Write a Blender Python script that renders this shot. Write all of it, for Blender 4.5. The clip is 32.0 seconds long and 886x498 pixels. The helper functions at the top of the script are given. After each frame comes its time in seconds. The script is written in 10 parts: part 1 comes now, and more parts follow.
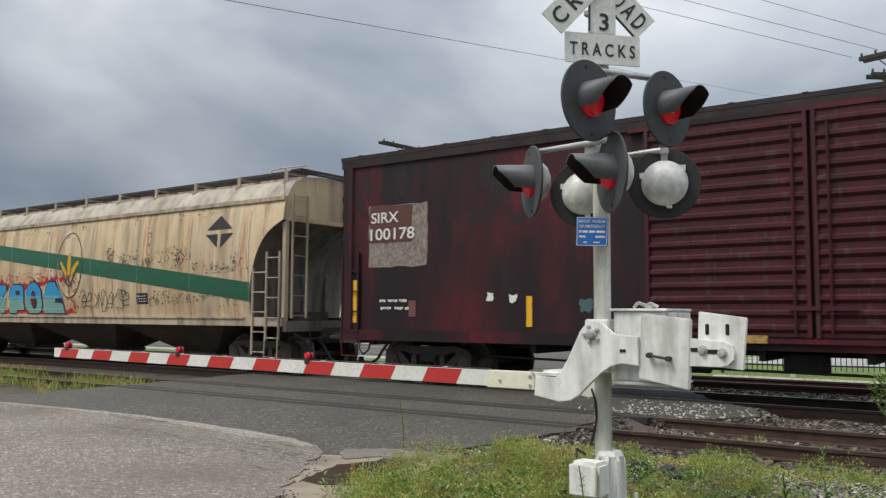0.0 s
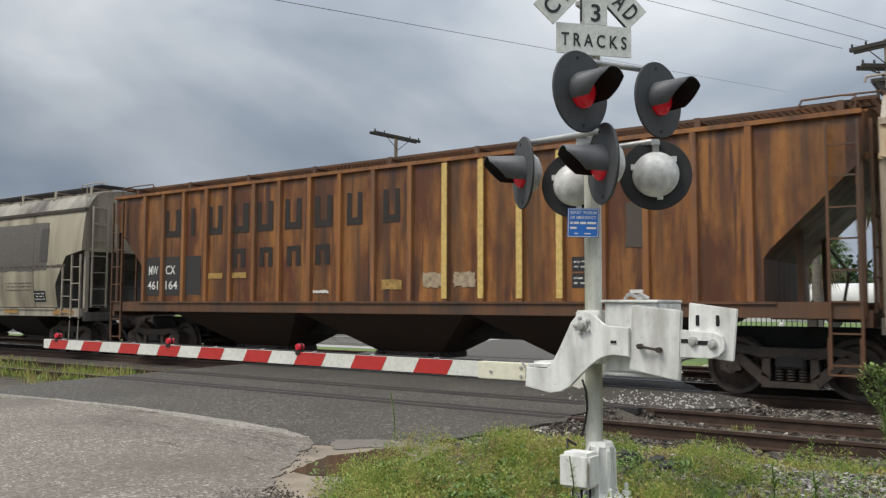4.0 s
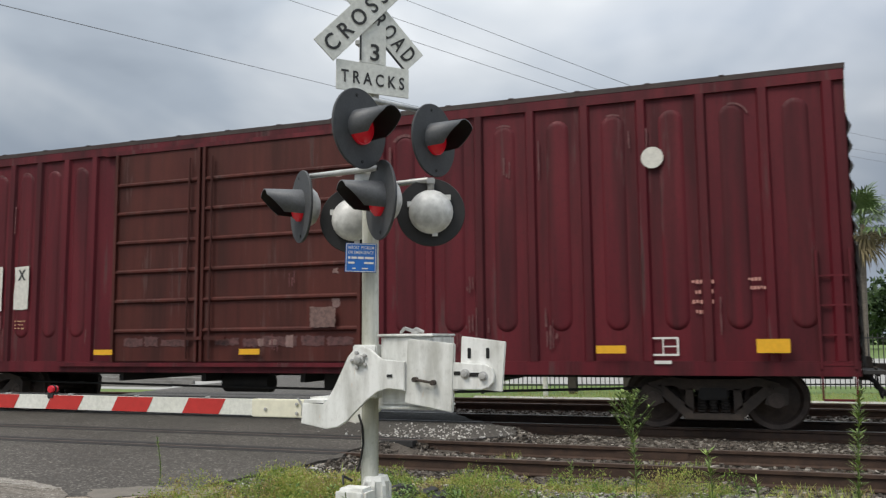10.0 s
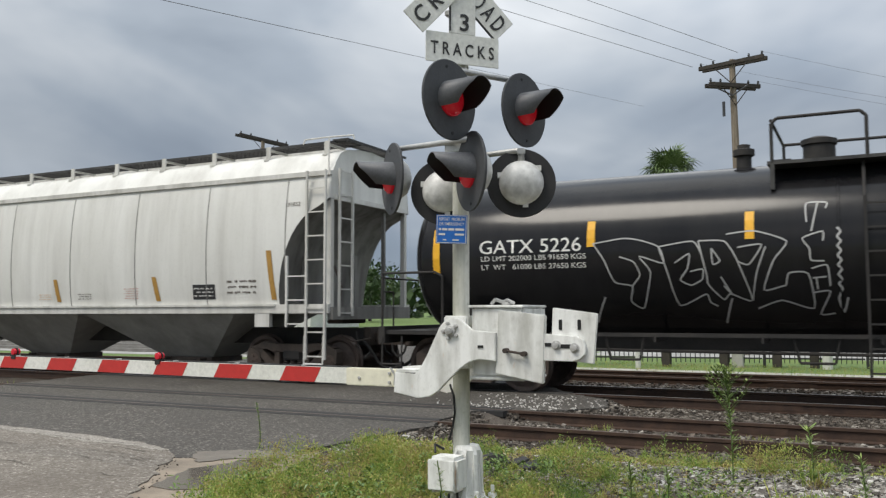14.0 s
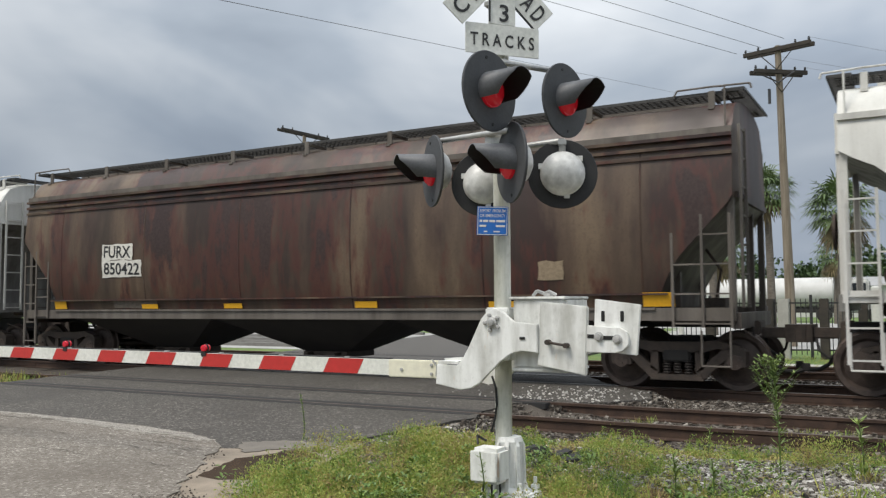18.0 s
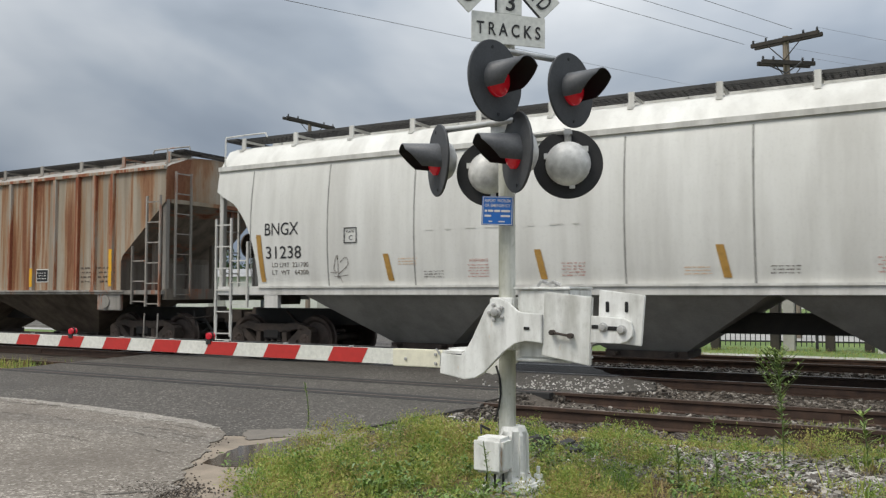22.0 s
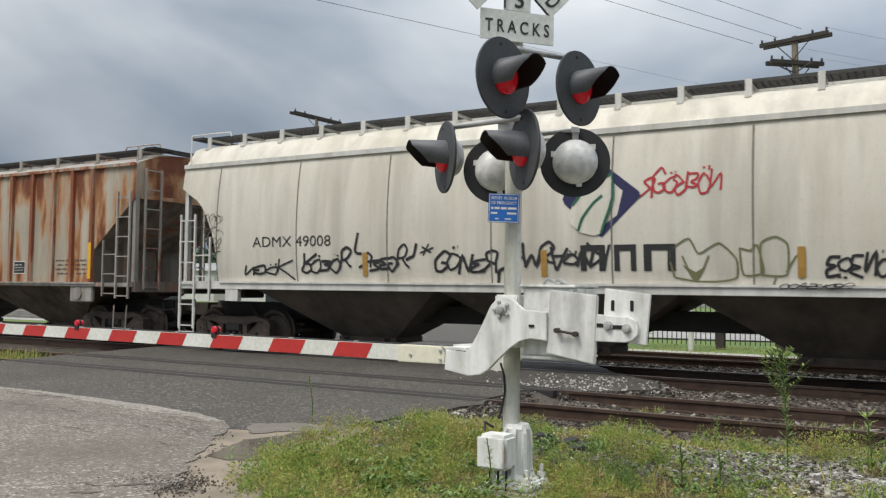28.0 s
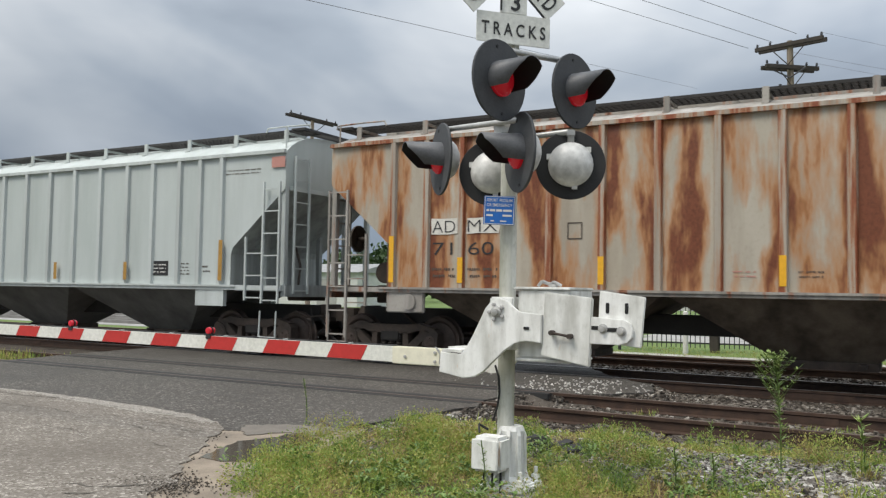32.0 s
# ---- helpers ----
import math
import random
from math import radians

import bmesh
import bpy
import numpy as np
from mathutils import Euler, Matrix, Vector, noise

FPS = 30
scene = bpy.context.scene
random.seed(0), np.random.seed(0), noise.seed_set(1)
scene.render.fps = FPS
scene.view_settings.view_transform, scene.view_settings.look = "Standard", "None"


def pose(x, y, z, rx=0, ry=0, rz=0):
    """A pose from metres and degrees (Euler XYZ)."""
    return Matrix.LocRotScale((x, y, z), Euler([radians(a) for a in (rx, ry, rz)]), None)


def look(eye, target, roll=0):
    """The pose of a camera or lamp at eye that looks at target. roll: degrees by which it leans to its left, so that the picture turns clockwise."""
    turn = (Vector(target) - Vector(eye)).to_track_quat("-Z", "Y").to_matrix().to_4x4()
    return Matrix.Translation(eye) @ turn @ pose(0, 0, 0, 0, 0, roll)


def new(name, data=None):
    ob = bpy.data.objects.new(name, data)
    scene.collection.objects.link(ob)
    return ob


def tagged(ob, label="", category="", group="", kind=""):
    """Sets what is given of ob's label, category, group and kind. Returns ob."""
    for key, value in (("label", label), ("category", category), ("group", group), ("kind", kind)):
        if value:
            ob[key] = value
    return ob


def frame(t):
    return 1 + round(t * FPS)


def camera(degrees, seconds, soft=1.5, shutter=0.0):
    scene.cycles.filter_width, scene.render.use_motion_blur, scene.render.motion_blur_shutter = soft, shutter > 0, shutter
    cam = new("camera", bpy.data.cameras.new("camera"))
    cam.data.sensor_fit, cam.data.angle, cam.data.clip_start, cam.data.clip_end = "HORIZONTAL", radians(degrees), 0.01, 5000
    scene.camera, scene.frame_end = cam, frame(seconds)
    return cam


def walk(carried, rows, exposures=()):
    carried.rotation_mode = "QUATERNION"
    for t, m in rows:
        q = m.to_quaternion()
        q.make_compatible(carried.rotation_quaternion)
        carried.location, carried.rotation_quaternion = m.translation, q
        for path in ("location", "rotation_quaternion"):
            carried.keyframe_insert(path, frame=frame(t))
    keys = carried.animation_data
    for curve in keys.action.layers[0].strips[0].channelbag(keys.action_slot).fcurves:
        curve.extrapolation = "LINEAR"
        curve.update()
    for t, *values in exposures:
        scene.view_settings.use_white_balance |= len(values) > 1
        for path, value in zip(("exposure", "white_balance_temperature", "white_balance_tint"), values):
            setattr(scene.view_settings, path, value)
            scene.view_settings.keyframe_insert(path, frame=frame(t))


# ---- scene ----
cam = camera(55.3, 32.0, soft=1.3, shutter=0.12)
EXPOSURE = 0.585
PATH = [
    (0.0, 0.008, -0.004, 1.386, 94.46, -0.21, 35.97),
    (0.5, 0.006, 0.003, 1.392, 94.31, -0.23, 35.92),
    (1.0, -0.002, -0.006, 1.399, 94.21, -0.09, 35.85),
    (1.5, -0.003, -0.006, 1.398, 94.16, -0.12, 35.78),
    (2.0, -0.007, -0.014, 1.395, 94.12, -0.05, 35.61),
    (2.5, 0.004, 0.000, 1.385, 94.07, -0.19, 35.61),
    (4.5, 0.004, 0.002, 1.396, 93.66, -0.24, 35.08),
    (5.0, -0.003, 0.004, 1.397, 93.61, -0.21, 34.18),
    (5.5, 0.004, 0.008, 1.396, 93.69, -0.04, 32.01),
    (6.0, 0.005, 0.010, 1.397, 93.87, 0.24, 29.53),
    (6.5, 0.008, 0.014, 1.401, 94.03, 0.39, 27.36),
    (7.0, 0.007, 0.010, 1.407, 94.13, 0.49, 25.25),
    (7.5, 0.009, 0.012, 1.401, 94.42, 0.57, 23.22),
    (8.0, 0.012, 0.005, 1.406, 94.65, 0.62, 21.06),
    (8.5, 0.002, 0.015, 1.407, 94.72, 0.60, 19.44),
    (9.0, 0.007, 0.012, 1.402, 94.89, 0.64, 19.24),
    (9.5, 0.004, 0.010, 1.409, 95.41, 0.56, 19.75),
    (10.0, 0.001, 0.008, 1.392, 96.12, 0.52, 20.42),
    (10.5, 0.001, 0.004, 1.403, 96.21, 0.63, 21.48),
    (11.0, -0.004, 0.007, 1.399, 96.06, 0.58, 22.46),
    (11.5, -0.003, 0.010, 1.392, 95.65, 0.44, 23.22),
    (12.0, -0.008, 0.005, 1.393, 95.13, 0.37, 23.65),
    (12.5, -0.006, 0.004, 1.395, 94.71, 0.39, 24.18),
    (13.0, -0.002, 0.008, 1.395, 94.52, 0.36, 24.79),
    (13.5, -0.005, 0.008, 1.395, 94.32, 0.24, 25.55),
    (14.0, -0.003, 0.008, 1.395, 94.19, 0.19, 26.50),
    (14.5, -0.002, 0.005, 1.394, 94.15, 0.21, 27.19),
    (16.5, -0.003, 0.006, 1.394, 93.84, 0.23, 29.15),
    (17.0, -0.007, 0.006, 1.393, 93.80, 0.21, 29.39),
    (17.5, -0.004, 0.007, 1.397, 93.71, 0.30, 29.40),
    (18.0, -0.003, 0.005, 1.392, 93.68, 0.39, 29.29),
    (18.5, -0.003, 0.004, 1.393, 93.55, 0.35, 29.21),
    (19.0, -0.006, 0.005, 1.394, 93.40, 0.23, 29.21),
    (19.5, -0.007, 0.006, 1.397, 93.37, 0.18, 29.19),
    (20.0, -0.008, 0.005, 1.392, 93.35, 0.24, 29.32),
    (20.5, -0.006, 0.005, 1.393, 93.21, 0.29, 29.37),
    (21.0, -0.006, 0.001, 1.392, 93.12, 0.22, 29.30),
    (21.5, -0.006, 0.004, 1.391, 93.03, 0.07, 29.39),
    (22.0, -0.003, 0.007, 1.392, 92.98, 0.04, 29.60),
    (22.5, -0.002, -0.005, 1.391, 93.06, 0.00, 29.60),
    (23.0, -0.006, 0.001, 1.389, 93.05, -0.04, 29.53),
    (23.5, -0.002, -0.002, 1.390, 92.91, -0.08, 29.51),
    (24.0, -0.004, -0.002, 1.392, 92.78, -0.16, 29.53),
    (24.5, -0.003, -0.004, 1.393, 92.80, -0.22, 29.59),
    (26.5, -0.006, 0.004, 1.390, 92.84, -0.44, 29.92),
    (27.0, -0.005, -0.000, 1.391, 92.80, -0.51, 29.94),
    (27.5, -0.006, 0.002, 1.390, 92.77, -0.59, 29.92),
    (28.0, -0.005, -0.000, 1.394, 92.73, -0.67, 29.92),
    (28.5, -0.006, 0.001, 1.391, 92.74, -0.85, 29.90),
    (29.0, -0.004, -0.003, 1.390, 92.75, -0.92, 29.89),
    (29.5, -0.004, -0.007, 1.390, 92.74, -0.93, 29.91),
    (30.0, -0.005, -0.003, 1.393, 92.76, -0.99, 29.84),
    (30.5, -0.006, -0.001, 1.390, 92.83, -0.97, 29.79),
    (31.0, -0.005, -0.003, 1.389, 92.81, -0.93, 29.76),
    (31.5, -0.005, -0.008, 1.391, 92.79, -0.98, 29.67),
    (32.0, -0.005, -0.001, 1.390, 92.90, -0.94, 29.58),
]
walk(cam, [(t, pose(*v)) for t, *v in PATH], [(t, EXPOSURE + e) for t, e in ((0, -0.02), (5, 0.0), (14, 0.02), (18, 0.10), (20, 0.10), (22, -0.02), (23, -0.02), (27, 0.06), (28, 0.04), (31, 0.12), (32, 0.12))])

# ---- daylight: a broken overcast ----
TRACK_Y = 14.655
world = bpy.data.worlds.new("overcast")
scene.world = world
world.use_nodes = True


def node(tree, kind, **values):
    n = tree.nodes.new(kind)
    for key, value in values.items():
        if key in n.inputs:
            n.inputs[key].default_value = value
    return n


def ramp(tree, fac, stops):
    n = tree.nodes.new("ShaderNodeValToRGB")
    while len(n.color_ramp.elements) < len(stops):
        n.color_ramp.elements.new(0.5)
    for e, (p, c) in zip(n.color_ramp.elements, stops):
        e.position, e.color = p, (*c, 1) if len(c) == 3 else c
    tree.links.new(fac, n.inputs[0])
    return n.outputs[0]


def mixed(tree, fac, a, b, blend="MIX"):
    n = tree.nodes.new("ShaderNodeMix")
    n.data_type, n.blend_type = "RGBA", blend
    for sock, v in ((n.inputs[0], fac), (n.inputs[6], a), (n.inputs[7], b)):
        if hasattr(v, "links"):
            tree.links.new(v, sock)
        elif isinstance(v, (int, float)):
            sock.default_value = v
        else:
            sock.default_value = (*v, 1)
    return n.outputs[2]


def noise_of(tree, coord, scale, detail=4, rough=0.6, stretch=None, shift=(0, 0, 0), distort=0.0):
    m = tree.nodes.new("ShaderNodeMapping")
    m.inputs["Scale"].default_value = stretch or (1, 1, 1)
    m.inputs["Location"].default_value = shift
    tree.links.new(coord, m.inputs[0])
    n = tree.nodes.new("ShaderNodeTexNoise")
    n.inputs["Scale"].default_value, n.inputs["Detail"].default_value = scale, detail
    n.inputs["Roughness"].default_value, n.inputs["Distortion"].default_value = rough, distort
    tree.links.new(m.outputs[0], n.inputs["Vector"])
    return n.outputs["Fac"]


wt = world.node_tree
wt.nodes.clear()
wcoord = wt.nodes.new("ShaderNodeTexCoord").outputs["Generated"]
sky = wt.nodes.new("ShaderNodeTexSky")
sky.sky_type, sky.sun_disc = "NISHITA", False
sky.sun_elevation, sky.sun_rotation = radians(58), radians(200)
blue = mixed(wt, 1.0, sky.outputs[0], (0.12, 0.12, 0.12), "MULTIPLY")
clouds = noise_of(wt, wcoord, 1.9, 4, 0.5, (1, 1, 2.2), (0.3, 1.4, 0.1), 0.5)
wisps = noise_of(wt, wcoord, 4.5, 4, 0.5, (1, 1, 2.0), (2.3, 0.4, 0.6), 0.4)
both = mixed(wt, 0.22, clouds, wisps)
grey = ramp(wt, both, [(0.32, (0.20, 0.235, 0.285)), (0.46, (0.32, 0.36, 0.41)), (0.57, (0.475, 0.502, 0.532)), (0.70, (0.74, 0.752, 0.768))])
cover = ramp(wt, noise_of(wt, wcoord, 1.7, 3, 0.5, (1, 1, 2.0), (5.0, 1.0, 0.0)), [(0.2, (0.75, 0.75, 0.75)), (0.5, (1, 1, 1))])
over = mixed(wt, cover, blue, grey)
# the cloud deck is thinner and brighter high up than towards the horizon
sep = wt.nodes.new("ShaderNodeSeparateXYZ")
wt.links.new(wcoord, sep.inputs[0])
high = ramp(wt, sep.outputs["Z"], [(0.0, (0.54, 0.58, 0.64)), (0.15, (0.58, 0.62, 0.67)), (0.36, (1.12, 1.12, 1.12)), (0.62, (1.9, 1.86, 1.8)), (1.0, (2.5, 2.42, 2.3))])
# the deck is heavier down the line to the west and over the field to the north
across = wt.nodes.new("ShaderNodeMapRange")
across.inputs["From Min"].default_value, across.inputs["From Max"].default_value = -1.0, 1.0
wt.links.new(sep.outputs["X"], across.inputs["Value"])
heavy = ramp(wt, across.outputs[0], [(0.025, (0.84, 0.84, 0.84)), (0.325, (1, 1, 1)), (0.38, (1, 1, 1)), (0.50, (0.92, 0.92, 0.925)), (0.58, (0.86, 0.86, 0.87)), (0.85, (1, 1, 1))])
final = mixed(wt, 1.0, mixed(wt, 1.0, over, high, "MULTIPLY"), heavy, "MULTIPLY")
bg = wt.nodes.new("ShaderNodeBackground")
bg.inputs["Strength"].default_value = 0.98
wt.links.new(final, bg.inputs["Color"])
wt.links.new(bg.outputs[0], wt.nodes.new("ShaderNodeOutputWorld").inputs[0])

sun = new("sun", bpy.data.lights.new("sun", "SUN"))
sun.data.energy, sun.data.angle, sun.data.color = 1.6, radians(24), (1.0, 0.935, 0.835)
sun.matrix_world = look((0, 0, 30), (9, 16.5, 0))


# ---- materials ----
def shader(name, rough=0.6, metal=0.0, spec=0.5):
    mat = bpy.data.materials.new(name)
    mat.use_nodes = True
    tree = mat.node_tree
    bsdf = tree.nodes["Principled BSDF"]
    bsdf.inputs["Roughness"].default_value = rough
    bsdf.inputs["Metallic"].default_value = metal
    bsdf.inputs["Specular IOR Level"].default_value = spec
    coord = tree.nodes.new("ShaderNodeTexCoord").outputs["Object"]
    return mat, tree, bsdf, coord


def bumped(tree, bsdf, height, strength, distance):
    b = tree.nodes.new("ShaderNodeBump")
    b.inputs["Strength"].default_value, b.inputs["Distance"].default_value = strength, distance
    tree.links.new(height, b.inputs["Height"])
    tree.links.new(b.outputs[0], bsdf.inputs["Normal"])


def surface(name, a, b, scale=6.0, rough=0.6, metal=0.0, grain=60.0, relief=0.3, depth=0.004, spec=0.5, stretch=None, lo=0.35, hi=0.65):
    """Two-toned surface with fine grain and relief."""
    mat, tree, bsdf, coord = shader(name, rough, metal, spec)
    big = noise_of(tree, coord, scale, 5, 0.62, stretch)
    fine = noise_of(tree, coord, grain, 3, 0.6)
    col = mixed(tree, ramp(tree, big, [(lo, (0, 0, 0)), (hi, (1, 1, 1))]), a, b)
    col = mixed(tree, ramp(tree, fine, [(0.3, (0.8, 0.8, 0.8)), (0.7, (1.0, 1.0, 1.0))]), (0, 0, 0), col, "MIX")
    tree.links.new(col, bsdf.inputs["Base Color"])
    rr = ramp(tree, big, [(0.3, (rough * 0.85,) * 3), (0.7, (min(1, rough * 1.12),) * 3)])
    tree.links.new(rr, bsdf.inputs["Roughness"])
    bumped(tree, bsdf, fine, relief, depth)
    return mat


def paint(name, base, faded=None, rust=(0.16, 0.055, 0.02), rusty=0.0, grime=0.4, grime_col=(0.05, 0.042, 0.036), rough=0.55, streak=(2.2, 2.2, 0.16), patch=0.7, shift=(0, 0, 0), halo=None, thin_part=0.33, sharp=(0.35, 0.68), spec=0.5, relief=0.25, soft=1.0, specks=0.55):
    """Railway paint, weathered: faded patches, dirt and rust run down in streaks."""
    mat, tree, bsdf, coord = shader(name, rough, 0.0, spec)
    # every piece takes another stretch of the weathering
    info = tree.nodes.new("ShaderNodeObjectInfo").outputs["Random"]
    far = tree.nodes.new("ShaderNodeVectorMath")
    far.operation, far.inputs[1].default_value = "SCALE", (0, 0, 0)
    far.inputs[0].default_value = (61.0, 17.0, 0.0)
    tree.links.new(info, far.inputs["Scale"])
    here = tree.nodes.new("ShaderNodeVectorMath")
    tree.links.new(coord, here.inputs[0])
    tree.links.new(far.outputs[0], here.inputs[1])
    coord = here.outputs[0]
    faded = faded or tuple(min(1, c * 1.22 + 0.015) for c in base)
    patchy = noise_of(tree, coord, patch, 5, 0.6, (1.5, 1, 0.4), shift)
    runs = noise_of(tree, coord, 1.6, 6, 0.57, streak, shift)
    fine = noise_of(tree, coord, 26, 4, 0.7, (1, 1, 0.7))
    col = mixed(tree, ramp(tree, patchy, [(sharp[0], (0, 0, 0)), (sharp[1], (1, 1, 1))]), base, faded)
    dirt = ramp(tree, runs, [(0.43, (0, 0, 0)), (0.66, (grime,) * 3)])
    col = mixed(tree, dirt, col, grime_col)
    speck = ramp(tree, fine, [(0.52, (0, 0, 0)), (0.75, (grime * specks,) * 3)])
    col = mixed(tree, speck, col, grime_col)
    if rusty:
        run2 = noise_of(tree, coord, 1.0, 6 if soft == 1.0 else 5, 0.66 if soft == 1.0 else 0.58, (streak[0] * 1.3, 0.6, max(0.22, streak[2] * 2.2)), (7.1 + shift[0], 3.3, 1.7), 0.12)
        thin = noise_of(tree, coord, 3.0, 5, 0.7, (streak[0] * 1.8, 0.6, 0.12), (2.1 + shift[0], 3.3, 0.7))
        both = mixed(tree, thin_part, run2, thin)
        cut = 0.64 - 0.17 * rusty
        tone = mixed(tree, ramp(tree, fine, [(0.35, (0, 0, 0)), (0.65, (1, 1, 1))]), rust, tuple(min(1, c * 1.5 + 0.01) for c in rust))
        pale = halo or tuple(min(1, c * 2.3 + 0.03) for c in rust)
        col = mixed(tree, ramp(tree, both, [(cut - 0.025 * soft, (0, 0, 0)), (cut + 0.035 * min(soft, 1.2), (0.78, 0.78, 0.78))]), col, pale)
        col = mixed(tree, ramp(tree, both, [(cut + 0.015 * min(soft, 1.6), (0, 0, 0)), (cut + 0.065 * min(soft, 1.4), (0.95, 0.95, 0.95))]), col, tone)
    tree.links.new(col, bsdf.inputs["Base Color"])
    tree.links.new(ramp(tree, runs, [(0.3, (rough * 0.85,) * 3), (0.75, (min(0.95, rough * 1.35),) * 3)]), bsdf.inputs["Roughness"])
    bumped(tree, bsdf, mixed(tree, 0.6, fine, patchy), relief, 0.006)
    return mat


def aggregate(name, dark, mid, light, size, rough, stain):
    """Pavement with its stones showing, stained in broad patches."""
    mat, tree, bsdf, coord = shader(name, rough, 0.0, 0.22)
    cells = tree.nodes.new("ShaderNodeTexVoronoi")
    cells.inputs["Scale"].default_value = 1 / size
    tree.links.new(coord, cells.inputs["Vector"])
    tint = tree.nodes.new("ShaderNodeSeparateColor")
    tree.links.new(cells.outputs["Color"], tint.inputs[0])
    stones_ = ramp(tree, tint.outputs[0], [(0.0, dark), (0.45, mid), (0.8, mid), (1.0, light)])
    broad = noise_of(tree, coord, 0.7, 5, 0.6)
    small = noise_of(tree, coord, 9.0, 5, 0.7)
    col = mixed(tree, ramp(tree, broad, [(0.38, (0, 0, 0)), (0.68, (stain,) * 3)]), stones_, dark)
    col = mixed(tree, ramp(tree, small, [(0.40, (0.45, 0.45, 0.45)), (0.60, (0, 0, 0))]), col, dark)
    tree.links.new(col, bsdf.inputs["Base Color"])
    tree.links.new(ramp(tree, broad, [(0.35, (rough,) * 3), (0.7, (rough * 0.8,) * 3)]), bsdf.inputs["Roughness"])
    bumped(tree, bsdf, cells.outputs["Distance"], 0.7, size * 0.25)
    return mat


def plain(name, colour, rough=0.5, metal=0.0, glow=0.0, wear=0.12):
    mat, tree, bsdf, coord = shader(name, rough, metal)
    f = noise_of(tree, coord, 14, 5, 0.7)
    lo = tuple(c * (1 - wear) for c in colour)
    tree.links.new(mixed(tree, ramp(tree, f, [(0.35, (0, 0, 0)), (0.62, (1, 1, 1))]), lo, colour), bsdf.inputs["Base Color"])
    if glow:
        bsdf.inputs["Emission Color"].default_value = (*colour, 1)
        bsdf.inputs["Emission Strength"].default_value = glow
    bumped(tree, bsdf, f, 0.1, 0.003)
    return mat


# ---- mesh helpers ----
def box(bm, x0, x1, y0, y1, z0, z1, turn=None, bevel=0.0):
    r = bmesh.ops.create_cube(bm, size=1)
    vs = r["verts"]
    for v in vs:
        v.co = Vector(((x0 + x1) / 2 + v.co.x * (x1 - x0), (y0 + y1) / 2 + v.co.y * (y1 - y0), (z0 + z1) / 2 + v.co.z * (z1 - z0)))
        if turn:
            v.co = turn @ v.co
    if bevel:
        es = list({e for v in vs for e in v.link_edges})
        bmesh.ops.bevel(bm, geom=es, offset=bevel, segments=2, affect="EDGES", clamp_overlap=True)
    return bm


def rod(bm, a, b, r, seg=8, r2=None):
    a, b = Vector(a), Vector(b)
    m = Matrix.Translation((a + b) / 2) @ (b - a).to_track_quat("Z", "Y").to_matrix().to_4x4()
    bmesh.ops.create_cone(bm, cap_ends=True, segments=seg, radius1=r, radius2=r if r2 is None else r2, depth=(b - a).length, matrix=m)
    return bm


def pipe(bm, points, r, seg=8):
    for a, b in zip(points, points[1:]):
        rod(bm, a, b, r, seg)
    return bm


def prism(bm, outline, axis, lo, hi):
    """An outline of (u, v) drawn out along an axis: x -> (y, z), y -> (x, z), z -> (x, y)."""
    def put(u, v, w):
        return {"x": (w, u, v), "y": (u, w, v), "z": (u, v, w)}[axis]
    a = [bm.verts.new(put(u, v, lo)) for u, v in outline]
    b = [bm.verts.new(put(u, v, hi)) for u, v in outline]
    n = len(outline)
    bm.faces.new(a[::-1]), bm.faces.new(b)
    for i in range(n):
        bm.faces.new((a[i], a[(i + 1) % n], b[(i + 1) % n], b[i]))
    bmesh.ops.recalc_face_normals(bm, faces=bm.faces[:])
    return bm


def lathe(bm, profile, axis="z", centre=(0, 0, 0), seg=24):
    """Turns a profile of (radius, height) round an axis."""
    c = Vector(centre)
    rings = []
    for r, h in profile:
        ring = []
        for i in range(seg):
            a = 2 * math.pi * i / seg
            u, v = max(r, 1e-4) * math.cos(a), max(r, 1e-4) * math.sin(a)
            p = {"z": (u, v, h), "x": (h, u, v), "y": (u, h, v)}[axis]
            ring.append(bm.verts.new(c + Vector(p)))
        rings.append(ring)
    for ra, rb in zip(rings, rings[1:]):
        for i in range(seg):
            bm.faces.new((ra[i], ra[(i + 1) % seg], rb[(i + 1) % seg], rb[i]))
    bm.faces.new(rings[0][::-1]), bm.faces.new(rings[-1])
    bmesh.ops.remove_doubles(bm, verts=bm.verts[:], dist=0.0003)
    bmesh.ops.recalc_face_normals(bm, faces=bm.faces[:])
    return bm


def B():
    return bmesh.new()


def thing(name, label, category, group="", kind="", m=None):
    ob = new(name)
    ob.empty_display_size = 0.3
    if m is not None:
        ob.matrix_basis = m
    return tagged(ob, label, category, group, kind)


def smooth_by_angle(me, deg=35):
    bm = bmesh.new()
    bm.from_mesh(me)
    lim = radians(deg)
    for f in bm.faces:
        f.smooth = True
    for e in bm.edges:
        e.smooth = len(e.link_faces) == 2 and e.calc_face_angle(0) < lim
    bm.to_mesh(me)
    bm.free()


def part(name, bm, material, parent=None, label="", m=None, smooth=True):
    me = bpy.data.meshes.new(name)
    bm.to_mesh(me)
    bm.free()
    if smooth:
        smooth_by_angle(me)
    me.materials.append(material)
    ob = new(name, me)
    ob.parent = parent
    if m is not None:
        ob.matrix_basis = m
    return tagged(ob, label)


def again(ob, parent, m=None):
    """Another part on the mesh of ob."""
    o = new(ob.name.split(".")[0], ob.data)
    o.parent = parent
    if m is not None:
        o.matrix_basis = m
    return tagged(o, ob.get("label", ""))


